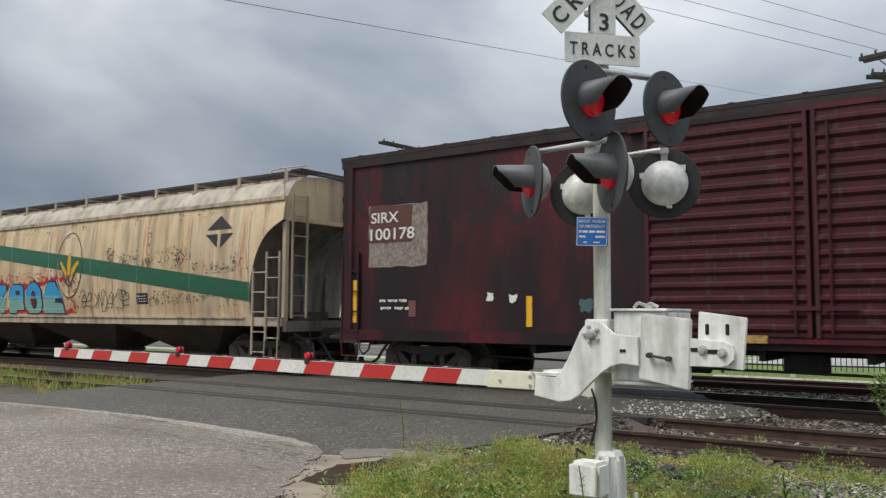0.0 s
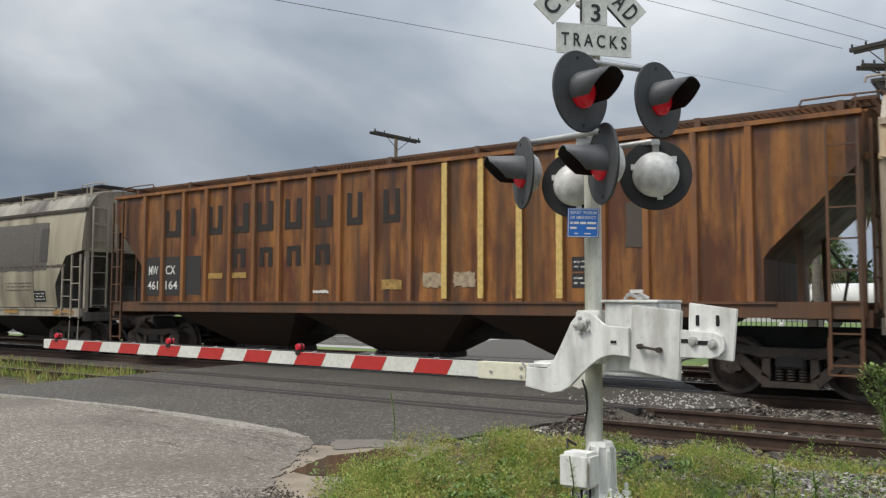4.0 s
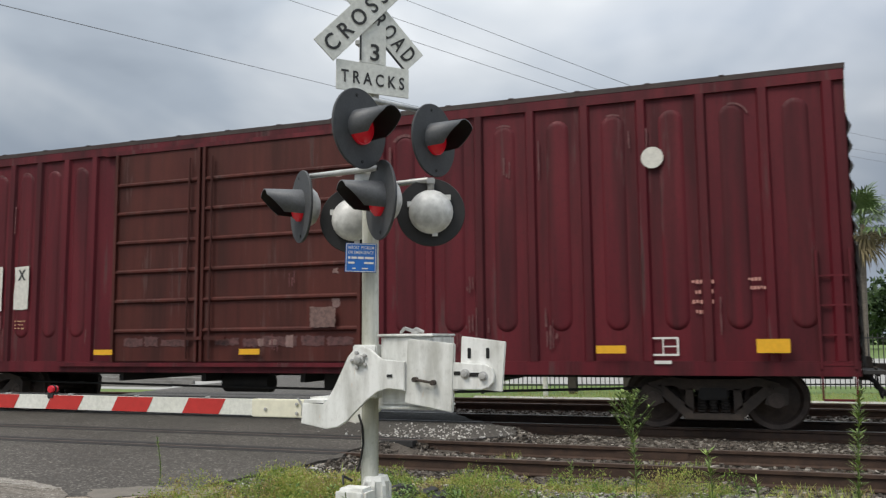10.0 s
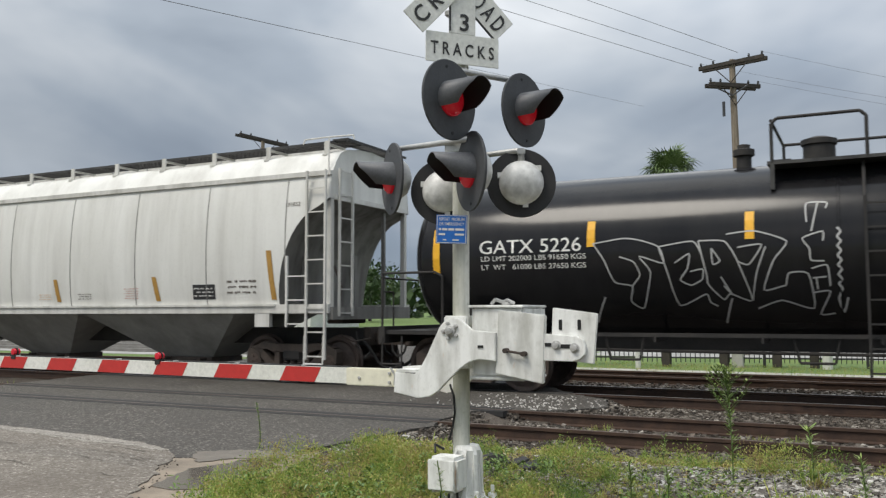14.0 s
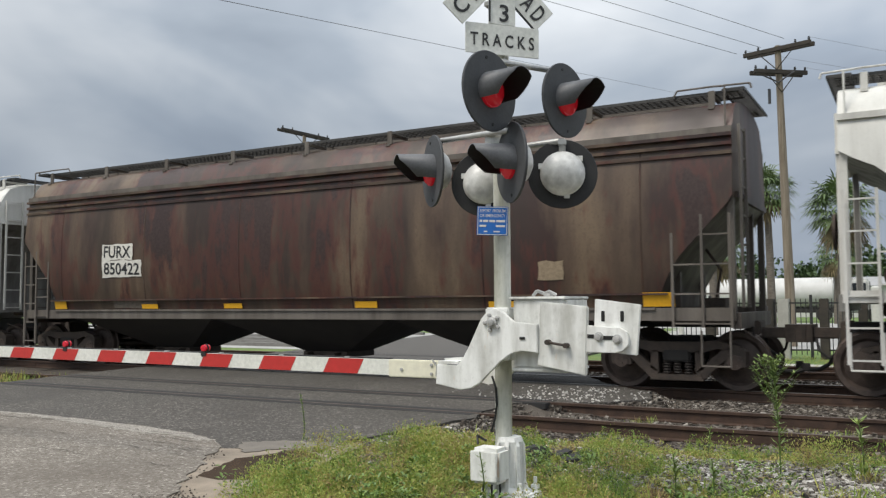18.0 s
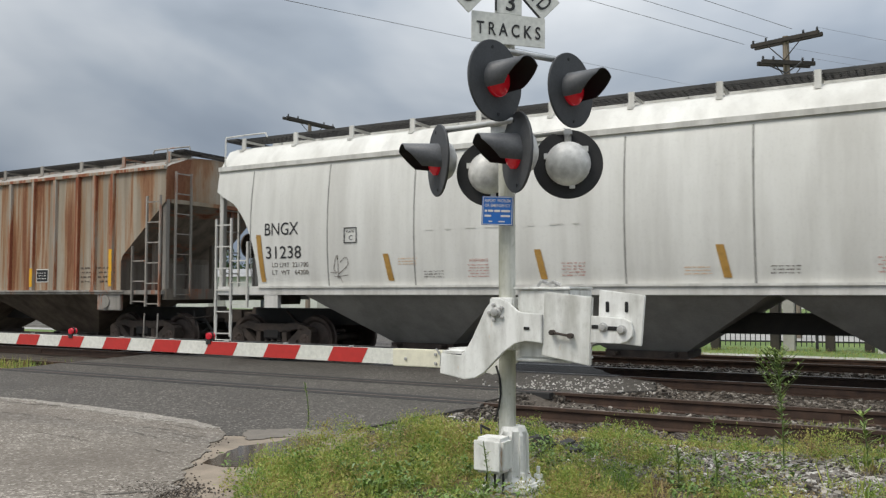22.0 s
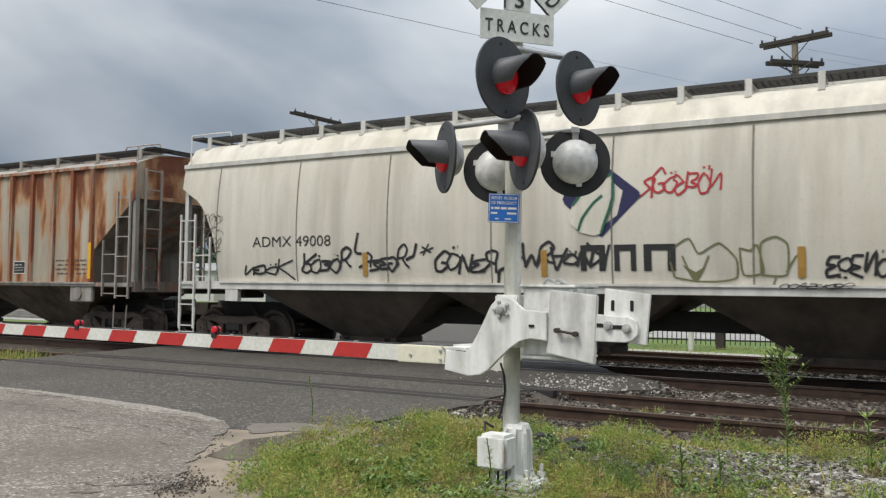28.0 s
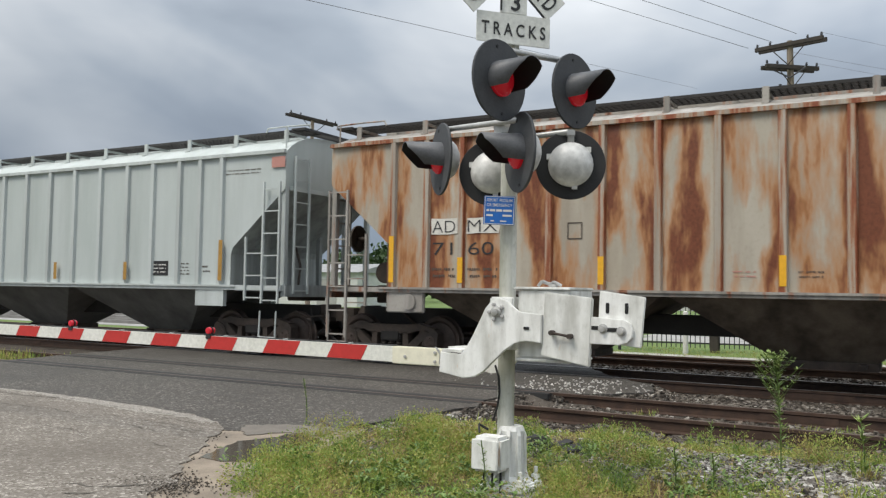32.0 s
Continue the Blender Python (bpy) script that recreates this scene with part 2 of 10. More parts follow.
def raw(name, verts, faces, material, parent=None, label="", smooth=False):
    me = bpy.data.meshes.new(name)
    me.from_pydata(verts, [], faces)
    if smooth:
        me.polygons.foreach_set("use_smooth", [True] * len(me.polygons))
    me.materials.append(material)
    ob = new(name, me)
    ob.parent = parent
    return tagged(ob, label)


def tube(points, r0, r1, seg=6):
    """Vertices and faces of one bent tube."""
    vs, fs, n = [], [], len(points)
    for i, p in enumerate(points):
        p = Vector(p)
        d = (Vector(points[min(i + 1, n - 1)]) - Vector(points[max(i - 1, 0)])).normalized()
        u = d.orthogonal().normalized()
        v = d.cross(u)
        r = r0 + (r1 - r0) * i / (n - 1)
        for k in range(seg):
            c = 2 * math.pi * k / seg
            vs.append(tuple(p + u * r * math.cos(c) + v * r * math.sin(c)))
            if i:
                o, m = seg * (i - 1), (k + 1) % seg
                fs.append((o + k, o + m, o + seg + m, o + seg + k))
    return vs, fs


def text_shape(s, bold=0.0, hollow=0.0, spacing=1.0):
    cu = bpy.data.curves.new("text", "FONT")
    cu.body, cu.size, cu.offset, cu.resolution_u, cu.space_character = s, 1.0, bold, 4, spacing
    if hollow:
        cu.fill_mode, cu.bevel_depth, cu.bevel_resolution = "NONE", hollow, 0
    ob = bpy.data.objects.new("text", cu)
    me = bpy.data.meshes.new_from_object(ob)
    bpy.data.objects.remove(ob)
    bpy.data.curves.remove(cu)
    return me


def letters(name, s, material, parent, x, z, h, w=None, side=None, bold=0.012, hollow=0.0, label="", skew=0.0, gap=0.007, spacing=1.0):
    """Words on a wall that faces -y: lower left corner at (x, z), height h, width w; side(x, z) gives the wall's y."""
    me = text_shape(s, bold, hollow, spacing)
    n = len(me.vertices)
    co = np.empty(n * 3)
    me.vertices.foreach_get("co", co)
    co = co.reshape(-1, 3)
    lo, hi = co.min(0), co.max(0)
    k = h / (hi[1] - lo[1])
    kx = w / (hi[0] - lo[0]) if w else k
    out = np.empty_like(co)
    out[:, 0] = x + (co[:, 0] - lo[0]) * kx
    out[:, 2] = z + (co[:, 1] - lo[1]) * k + skew * (out[:, 0] - x)
    for i in range(n):
        out[i, 1] = side(out[i, 0], out[i, 2]) - gap - co[i, 2] * 0.2
    me.vertices.foreach_set("co", out.ravel())
    me.update()
    me.materials.append(material)
    me.name = name
    ob = new(name, me)
    ob.parent = parent
    return tagged(ob, label)


def ribbon(bm, pts, width, side, gap=0.008):
    """A flat brush stroke of (x, z) points on a wall."""
    P = [Vector(p) for p in pts]
    left, right = [], []
    for i, p in enumerate(P):
        d = (P[min(i + 1, len(P) - 1)] - P[max(i - 1, 0)])
        if d.length < 1e-6:
            d = Vector((1, 0))
        nrm = Vector((-d.y, d.x)).normalized() * width / 2
        for lst, q in ((left, p + nrm), (right, p - nrm)):
            lst.append(bm.verts.new((q.x, side(q.x, q.y) - gap, q.y)))
    for i in range(len(P) - 1):
        bm.faces.new((right[i], right[i + 1], left[i + 1], left[i]))
    return bm


def patch(bm, x0, x1, z0, z1, side, gap=0.006, rag=0.0, n=5, rnd=None):
    """A flat painted patch on a wall, its outline uneven by rag."""
    rnd = rnd or random.Random(3)
    grid = []
    for i in range(n + 1):
        row = []
        for k in range(n + 1):
            a, b = x0 + (x1 - x0) * i / n, z0 + (z1 - z0) * k / n
            if i in (0, n):
                a += rnd.uniform(-rag, rag)
            if k in (0, n):
                b += rnd.uniform(-rag, rag)
            row.append(bm.verts.new((a, side(a, b) - gap, b)))
        grid.append(row)
    for i in range(n):
        for k in range(n):
            bm.faces.new((grid[i][k], grid[i + 1][k], grid[i + 1][k + 1], grid[i][k + 1]))
    return bm


def shape(bm, outline, side, gap=0.006):
    """A flat painted outline of (x, z) on a wall."""
    vs = [bm.verts.new((a, side(a, b) - gap, b)) for a, b in outline]
    f = bm.faces.new(vs)
    bmesh.ops.triangulate(bm, faces=[f])
    return bm


# ---- ground, road and tracks ----
M_ASPHALT = aggregate("dark asphalt", (0.046, 0.042, 0.037), (0.098, 0.090, 0.080), (0.30, 0.28, 0.25), 0.02, 0.75, 0.5)
M_PALE = aggregate("worn aggregate pavement", (0.110, 0.094, 0.077), (0.238, 0.217, 0.188), (0.55, 0.51, 0.46), 0.020, 0.82, 0.7)
M_GRASS_FAR = surface("mown grass", (0.085, 0.15, 0.03), (0.15, 0.21, 0.055), 0.35, 0.9, 0, 30, 0.8, 0.03)
M_EARTH = surface("earth among weeds", (0.085, 0.068, 0.044), (0.155, 0.128, 0.085), 2.2, 0.95, 0, 60, 1.0, 0.02)
M_BALLAST = surface("ballast bed", (0.055, 0.044, 0.035), (0.112, 0.095, 0.078), 3.0, 0.95, 0, 28, 1.0, 0.03)
M_SAND = surface("sandy silt", (0.20, 0.165, 0.125), (0.33, 0.275, 0.215), 3.0, 0.9, 0, 80, 0.5, 0.006)
M_SILTRIM = surface("silt film on asphalt", (0.135, 0.122, 0.105), (0.215, 0.192, 0.162), 4.0, 0.9, 0, 80, 0.4, 0.004)
M_RAIL = surface("rusted rail steel", (0.045, 0.026, 0.018), (0.085, 0.05, 0.034), 7.0, 0.7, 0.2, 70, 0.5, 0.003)
M_RAILTOP = surface("worn rail head", (0.22, 0.19, 0.17), (0.36, 0.33, 0.31), 3.0, 0.38, 0.8, 40, 0.2, 0.001)
M_RAILDULL = surface("dull rail head", (0.11, 0.08, 0.065), (0.20, 0.16, 0.135), 4.0, 0.5, 0.5, 40, 0.2, 0.001)
M_TIE = surface("weathered tie timber", (0.04, 0.031, 0.024), (0.10, 0.08, 0.064), 4.0, 0.9, 0, 50, 0.8, 0.008, stretch=(4, 0.5, 1))
M_RUBBER = surface("flangeway rubber", (0.018, 0.018, 0.018), (0.035, 0.034, 0.033), 4, 0.75)
M_STONE = surface("crushed stone", (0.26, 0.25, 0.235), (0.44, 0.43, 0.41), 1.2, 0.9, 0, 40, 0.6, 0.006)

M_CHIP = surface("pale limestone chips", (0.48, 0.46, 0.42), (0.68, 0.66, 0.62), 6.0, 0.8, 0, 40, 0.5, 0.004)

SEAM = [(-6.05, 6.3), (-6.4, 6.58), (-7.0, 6.8), (-7.7, 6.92), (-8.8, 7.02), (-10.2, 7.08), (-11.8, 6.98), (-13.5, 6.8), (-18.0, 6.3), (-40.0, 4.0)]
EDGE_R = [(-5.2, 6.75), (-5.1, 7.6), (-4.95, 8.6), (-4.8, 9.3), (-5.0, 10.0), (-4.95, 11.0), (-3.9, 11.5), (-3.4, 12.2), (-3.7, 13.2), (-4.6, 14.0), (-6.2, 16.5), (-7.5, 20.0), (-9.2, 30.0), (-12.0, 46.0)]
EDGE_L = [(-14.1, 7.0), (-14.7, 8.5), (-14.9, 10.2), (-15.2, 11.6), (-15.6, 14.0), (-16.6, 20.0), (-18.4, 30.0), (-21.5, 46.0)]


def span(line, y):
    for (xa, ya), (xb, yb) in zip(line, line[1:]):
        if ya <= y <= yb:
            return xa + (xb - xa) * (y - ya) / (yb - ya)
    return line[0][0] if y < line[0][1] else line[-1][0]


def on_road(x, y, pad=0.0):
    if y < 7.0 and x < -4.45 - 0.7 * max(-0.6, y - 3.98) + pad and x > -40:
        return True
    return 6.4 < y < 46 and span(EDGE_L, y) - pad < x < span(EDGE_R, y) + pad


def height(x, y):
    """The lie of the land: a low verge, the ballast bed, a level field beyond."""
    bed = min(max((y - 8.1) / 0.7, 0), 1) * min(max((20.9 - y) / 0.7, 0), 1)
    z = -0.05 - 0.13 * bed
    if y > 20.4:
        z = -0.10
    if -6 < x < 8 and y < 8.8:
        z += 0.05 * noise.noise(Vector((x * 0.9, y * 0.9, 0.3))) + 0.02 * noise.noise(Vector((x * 3.1, y * 3.1, 1.3)))
    elif y < 21:
        z += 0.025 * noise.noise(Vector((x * 1.7, y * 1.7, 2.0)))
    beside = x - span(EDGE_R, y)
    if 6.6 < y < 21 and 0 < beside < 0.45:
        u = beside / 0.45
        z += (-0.03 - z) * (1 - u * u * (3 - 2 * u))
    if on_road(x, y, 0.05):
        z = -0.035
    return z


def spaced(pairs):
    out = []
    for a, b, step in pairs:
        n = max(1, round((b - a) / step))
        out += [a + (b - a) * i / n for i in range(n)]
    return out + [pairs[-1][1]]


gx = spaced([(-2500, -400, 420), (-400, -60, 40), (-60, -20, 4), (-20, -7, 0.5), (-7, 6, 0.16), (6, 30, 1.5), (30, 400, 40), (400, 2500, 420)])
gy = spaced([(-2500, -300, 440), (-300, -20, 40), (-20, 2, 2), (2, 9, 0.16), (9, 21.5, 0.35), (21.5, 60, 3), (60, 400, 40), (400, 2500, 420)])
gv = [(x, y, height(x, y)) for y in gy for x in gx]
W = len(gx)
gf = [(j * W + i, j * W + i + 1, (j + 1) * W + i + 1, (j + 1) * W + i) for j in range(len(gy) - 1) for i in range(W - 1)]
ground = raw("ground", gv, gf, M_EARTH, None, "weedy earth, ballast bed and mown grass round the crossing", True)
tagged(ground, "", "ground", "", "structure")
ground.data.materials.append(M_BALLAST)
ground.data.materials.append(M_GRASS_FAR)
for p in ground.data.polygons:
    c = p.center
    wob = 0.25 * math.sin(c.x * 1.3) + 0.2 * math.sin(c.x * 3.1 + 1)
    if 8.0 + wob * 0.6 < c.y < 20.6:
        p.material_index = 1
    elif c.y >= 20.6 or c.x < -24 or c.y < -20 or c.x > 25:
        p.material_index = 2


def slab(name, outline, z, thick, material, label):
    bm = B()
    prism(bm, outline, "z", z - thick, z)
    bmesh.ops.triangulate(bm, faces=[f for f in bm.faces if len(f.verts) > 4])
    ob = part(name, bm, material, None, label, None, False)
    return tagged(ob, "", name.split("_")[0], "", "structure")


def ragged(line, amount, step=0.12, seed=1):
    rnd = random.Random(seed)
    out = []
    for (xa, ya), (xb, yb) in zip(line, line[1:]):
        n = max(1, int(math.hypot(xb - xa, yb - ya) / step)) if math.hypot(xb - xa, yb - ya) < 6 else 4
        for i in range(n):
            out.append((xa + (xb - xa) * i / n + rnd.uniform(-amount, amount), ya + (yb - ya) * i / n + rnd.uniform(-amount, amount)))
    return out + [line[-1]]


right_old = ragged([(-0.5, -2.4), (-2.6, 1.3), (-4.45, 3.98), (-5.2, 5.06), (-5.75, 5.8), (-6.05, 6.3)], 0.05, 0.1, 2)
slab("road_old", right_old + ragged(SEAM, 0.03, 0.12, 3)[1:] + [(-40, -30), (-0.5, -30)], 0.0, 0.12, M_PALE, "worn pale aggregate pavement with cracked broken edge")
apron = ragged(EDGE_R, 0.03, 0.15, 5)[::-1] + [(-5.6, 6.45)] + [(x + 0.0, y - 0.06) for x, y in SEAM[:8]] + ragged(EDGE_L, 0.04, 0.3, 6)
slab("road", apron, -0.006, 0.11, M_ASPHALT, "dark asphalt crossing apron between the rails")
# silt washed against the broken edge, with a puddle in it
SILT = [(-4.30, 3.80), (-3.75, 4.1), (-4.1, 4.75), (-4.5, 5.25), (-4.6, 5.9), (-4.75, 6.6), (-4.9, 7.1), (-5.5, 7.1), (-6.2, 6.6), (-6.5, 6.2), (-6.1, 5.7), (-5.8, 5.3), (-5.5, 4.9), (-4.9, 4.0), (-4.6, 3.6)]
slab("silt", ragged(SILT, 0.03, 0.1, 8), -0.0105, 0.1, M_SAND, "pale sandy silt washed against the pavement edge")
slab("silt", ragged([(-5.02, 6.52), (-5.12, 7.0), (-5.75, 6.86), (-6.05, 6.62), (-5.85, 6.3), (-5.6, 6.2), (-5.42, 6.5)], 0.04, 0.07, 18), -0.0020, 0.006, M_SILTRIM, "thin film of silt dried on the asphalt")
M_WATER, wtree, wbsdf, wc = shader("puddle water", 0.10, 0, 0.4)
wbsdf.inputs["Base Color"].default_value = (0.070, 0.054, 0.040, 1)
bumped(wtree, wbsdf, noise_of(wtree, wc, 6, 2), 0.04, 0.004)
slab("puddle", ragged([(-5.22, 5.17), (-5.36, 5.55), (-5.48, 5.9), (-5.34, 6.22), (-5.36, 6.45), (-5.19, 6.52), (-5.02, 6.44), (-4.8, 6.3), (-4.7, 5.9), (-4.6, 5.33), (-4.95, 5.13)], 0.018, 0.06, 9), -0.0055, 0.004, M_WATER, "muddy brown puddle at the pavement edge")

# cracks and a tar seam in the pavement
M_CRACK = surface("open crack", (0.085, 0.075, 0.062), (0.15, 0.135, 0.113), 5, 0.9)
rnd = random.Random(11)


def crack(parent, pts, width, z, seed):
    r = random.Random(seed)
    P = []
    for (xa, ya), (xb, yb) in zip(pts, pts[1:]):
        n = max(2, int(math.hypot(xb - xa, yb - ya) / 0.08))
        P += [Vector((xa + (xb - xa) * i / n + r.uniform(-.025, .025), ya + (yb - ya) * i / n + r.uniform(-.025, .025))) for i in range(n)]
    vs, fs = [], []
    for i, p in enumerate(P):
        d = (P[min(i + 1, len(P) - 1)] - P[max(0, i - 1)]).normalized()
        w = 0.6 * width * max(0.0, r.uniform(-0.35, 1.0)) * (0.3 + 0.7 * math.sin(math.pi * (i + 0.5) / len(P)))
        nrm = Vector((-d.y, d.x)) * w / 2
        vs += [(p.x + nrm.x, p.y + nrm.y, z), (p.x - nrm.x, p.y - nrm.y, z)]
        if i:
            fs.append((2 * i - 2, 2 * i - 1, 2 * i + 1, 2 * i))
    return raw("crack", vs, fs, M_CRACK, parent)


old_road = bpy.data.objects["road_old"]
for k, (pts, w) in enumerate([
        ([(-6.4, 6.35), (-7.0, 6.45), (-7.5, 6.38)], 0.07), ([(-5.9, 5.75), (-6.5, 5.8), (-7.0, 5.95)], 0.08), ([(-9.0, 6.9), (-9.9, 6.75), (-10.6, 6.8)], 0.10),
        ([(-12.0, 6.7), (-12.9, 6.4), (-13.4, 6.45)], 0.09), ([(-4.7, 4.3), (-5.0, 4.0), (-5.4, 3.9)], 0.10), ([(-4.55, 4.1), (-4.8, 3.95), (-5.1, 3.7)], 0.12), ([(-6.15, 6.05), (-6.7, 6.2), (-7.3, 6.2), (-7.9, 6.3)], 0.06), ([(-6.0, 5.95), (-6.5, 6.05), (-7.0, 6.02)], 0.05), ([(-6.9, 6.7), (-7.6, 6.66), (-8.4, 6.75)], 0.06), ([(-7.8, 6.1), (-8.6, 6.2), (-9.4, 6.15), (-10.4, 6.25)], 0.05), ([(-5.6, 5.3), (-6.0, 5.35), (-6.3, 5.3)], 0.05), ([(-6.6, 5.3), (-7.4, 5.45), (-8.2, 5.4)], 0.04)]):
    crack(old_road, pts, w, 0.004, k)
crack(bpy.data.objects["road"], [(-5.6, 8.3), (-5.9, 8.35), (-6.3, 8.3)], 0.06, -0.002, 31)
crack(bpy.data.objects["road"], [(-6.6, 7.6), (-7.6, 7.9), (-8.8, 7.8)], 0.03, -0.002, 32)
# paler rim where traffic has worn the old pavement thin along the seam
M_RIM = aggregate("bleached worn rim", (0.17, 0.155, 0.135), (0.32, 0.30, 0.265), (0.58, 0.55, 0.50), 0.016, 0.85, 0.5)
rim = ragged([(x, y - 0.03) for x, y in SEAM[1:8]], 0.012, 0.1, 41) + ragged([(x, y - w) for (x, y), w in zip(SEAM[1:8][::-1], (0.05, 0.16, 0.10, 0.26, 0.34, 0.22, 0.10))], 0.05, 0.1, 42)
bm = B()
prism(bm, rim, "z", -0.004, 0.0035)
bmesh.ops.triangulate(bm, faces=[f for f in bm.faces if len(f.verts) > 4])
part("worn_rim", bm, M_RIM, old_road, "pale worn rim of the old pavement", None, False)
# crumbled lumps along the pavement's broken corner


def stones(spots, lo, hi, rnd, flat=0.75):
    """Many small angular stones as one mesh."""
    base = [(-1, -1, -1), (1, -1, -1), (1, 1, -1), (-1, 1, -1), (-1, -1, 1), (1, -1, 1), (1, 1, 1), (-1, 1, 1)]
    quads = [(0, 3, 2, 1), (4, 5, 6, 7), (0, 1, 5, 4), (1, 2, 6, 5), (2, 3, 7, 6), (3, 0, 4, 7)]
    vs, fs = [], []
    for x, y, z in spots:
        s = rnd.uniform(lo, hi)
        a, tilt = rnd.uniform(0, 6.3), rnd.uniform(-0.5, 0.5)
        ca, sa, n0 = math.cos(a), math.sin(a), len(vs)
        for bx, by, bz in base:
            px, py, pz = (bx * s * rnd.uniform(.55, 1.1), by * s * rnd.uniform(.5, 1.0), bz * s * flat * rnd.uniform(.5, 1.1))
            pz += tilt * px
            vs.append((x + px * ca - py * sa, y + px * sa + py * ca, z + pz + s * flat * 0.3))
        fs += [tuple(n0 + i for i in q) for q in quads]
    return vs, fs


def stony(name, lohi, label, seed, chance, region, n, material):
    r = random.Random(seed)
    spots = []
    for _ in range(n):
        x, y = r.uniform(region[0], region[1]), r.uniform(region[2], region[3])
        if on_road(x, y, 0.05) or r.random() > chance(x, y):
            continue
        spots.append((x, y, height(x, y)))
    ob = raw(name, *stones(spots, *lohi, r), material)
    return tagged(ob, label, "gravel", "", "stuff")


M_STONES, stree, sbsdf, sc = shader("loose crushed stones", 0.9)
isl = stree.nodes.new("ShaderNodeNewGeometry").outputs["Random Per Island"]
sbase = ramp(stree, isl, [(0.0, (0.05, 0.042, 0.036)), (0.3, (0.15, 0.135, 0.115)), (0.7, (0.37, 0.35, 0.315)), (0.9, (0.58, 0.56, 0.52)), (1.0, (0.20, 0.15, 0.11))])
sfine = noise_of(stree, sc, 30, 4, 0.7)
stree.links.new(mixed(stree, ramp(stree, sfine, [(0.3, (0.72, 0.72, 0.72)), (0.7, (1, 1, 1))]), (0, 0, 0), sbase), sbsdf.inputs["Base Color"])
bumped(stree, sbsdf, sfine, 0.5, 0.008)


M_DIRTY, dtree, dbsdf, dc = shader("grimed ballast stones", 0.9)
disl = dtree.nodes.new("ShaderNodeNewGeometry").outputs["Random Per Island"]
dbase = ramp(dtree, disl, [(0.0, (0.03, 0.024, 0.019)), (0.5, (0.08, 0.066, 0.053)), (0.82, (0.165, 0.145, 0.121)), (0.93, (0.33, 0.305, 0.27)), (1.0, (0.09, 0.062, 0.045))])
dtree.links.new(dbase, dbsdf.inputs["Base Color"])
bumped(dtree, dbsdf, noise_of(dtree, dc, 30, 4, 0.7), 0.5, 0.008)


def shoulder(x, y):
    """Bare stone on the shoulder of the bed, thin towards the mast."""
    p = 1.0 if y > 7.0 else max(0.0, (y - 6.3) / 0.7)
    return p * min(1, max(0.12 if y < 7.9 else 0.5, (x + 2.9) / 1.3))


stony("ballast_stones", (0.012, 0.027), "loose grey crushed stone on the track shoulder", 21, shoulder, (-5, 5, 6.3, 8.95), 30000, M_STONES)
stony("ballast_stones", (0.014, 0.034), "grey crushed stone between the tracks", 22, lambda x, y: 1.0, (-5.6, 8, 11.4, 13.7), 17000, M_DIRTY)
stony("ballast_stones", (0.014, 0.034), "crushed stone inside the near track", 23, lambda x, y: 0.4, (-5, 7, 8.9, 11.3), 14000, M_DIRTY)
stony("ballast_stones", (0.025, 0.05), "crushed stone beyond the train", 24, lambda x, y: 0.8, (-6.5, 9, 15.6, 20.4), 6000, M_DIRTY)
stony("stone_chips", (0.008, 0.02), "pale stone chips scattered on the crossing edge", 25, lambda x, y: 1.0, (-4.0, -2.9, 11.6, 13.4), 160, M_CHIP)

stony("stone_chips", (0.008, 0.02), "grey chips along the asphalt's broken side", 26, lambda x, y: 1.0, (-5.4, -4.2, 7.0, 9.0), 800, M_STONES)
stony("ballast_stones", (0.010, 0.021), "dark chips where the asphalt ends between the rails", 27, lambda x, y: 1.0, (-5.4, -3.4, 8.4, 13.7), 9000, M_DIRTY)
# pale chips that passing wheels threw on the asphalt
r = random.Random(77)
spots = []
for _ in range(1500):
    x, y = r.gauss(-4.6, 0.8), r.uniform(11.35, 13.4)
    if x < span(EDGE_R, y) and r.random() < 0.2:
        spots.append((x, y, -0.004))
tagged(raw("stone_chips", *stones(spots, 0.006, 0.017, r), M_CHIP), "pale stone chips thrown on the crossing asphalt", "gravel", "", "stuff")
spots = [(r.gauss(-4.72, 0.2), r.gauss(4.3, 0.14), -0.004) for _ in range(1000)] + [(x + r.gauss(0, .06), y + r.gauss(0, .06), -0.008) for x, y in right_old[8:] for _ in range(3)]
tagged(raw("asphalt_crumbs", *stones(spots, 0.003, 0.008, r), M_DIRTY), "dark crumbs of broken pavement along its edge", "gravel", "", "stuff")


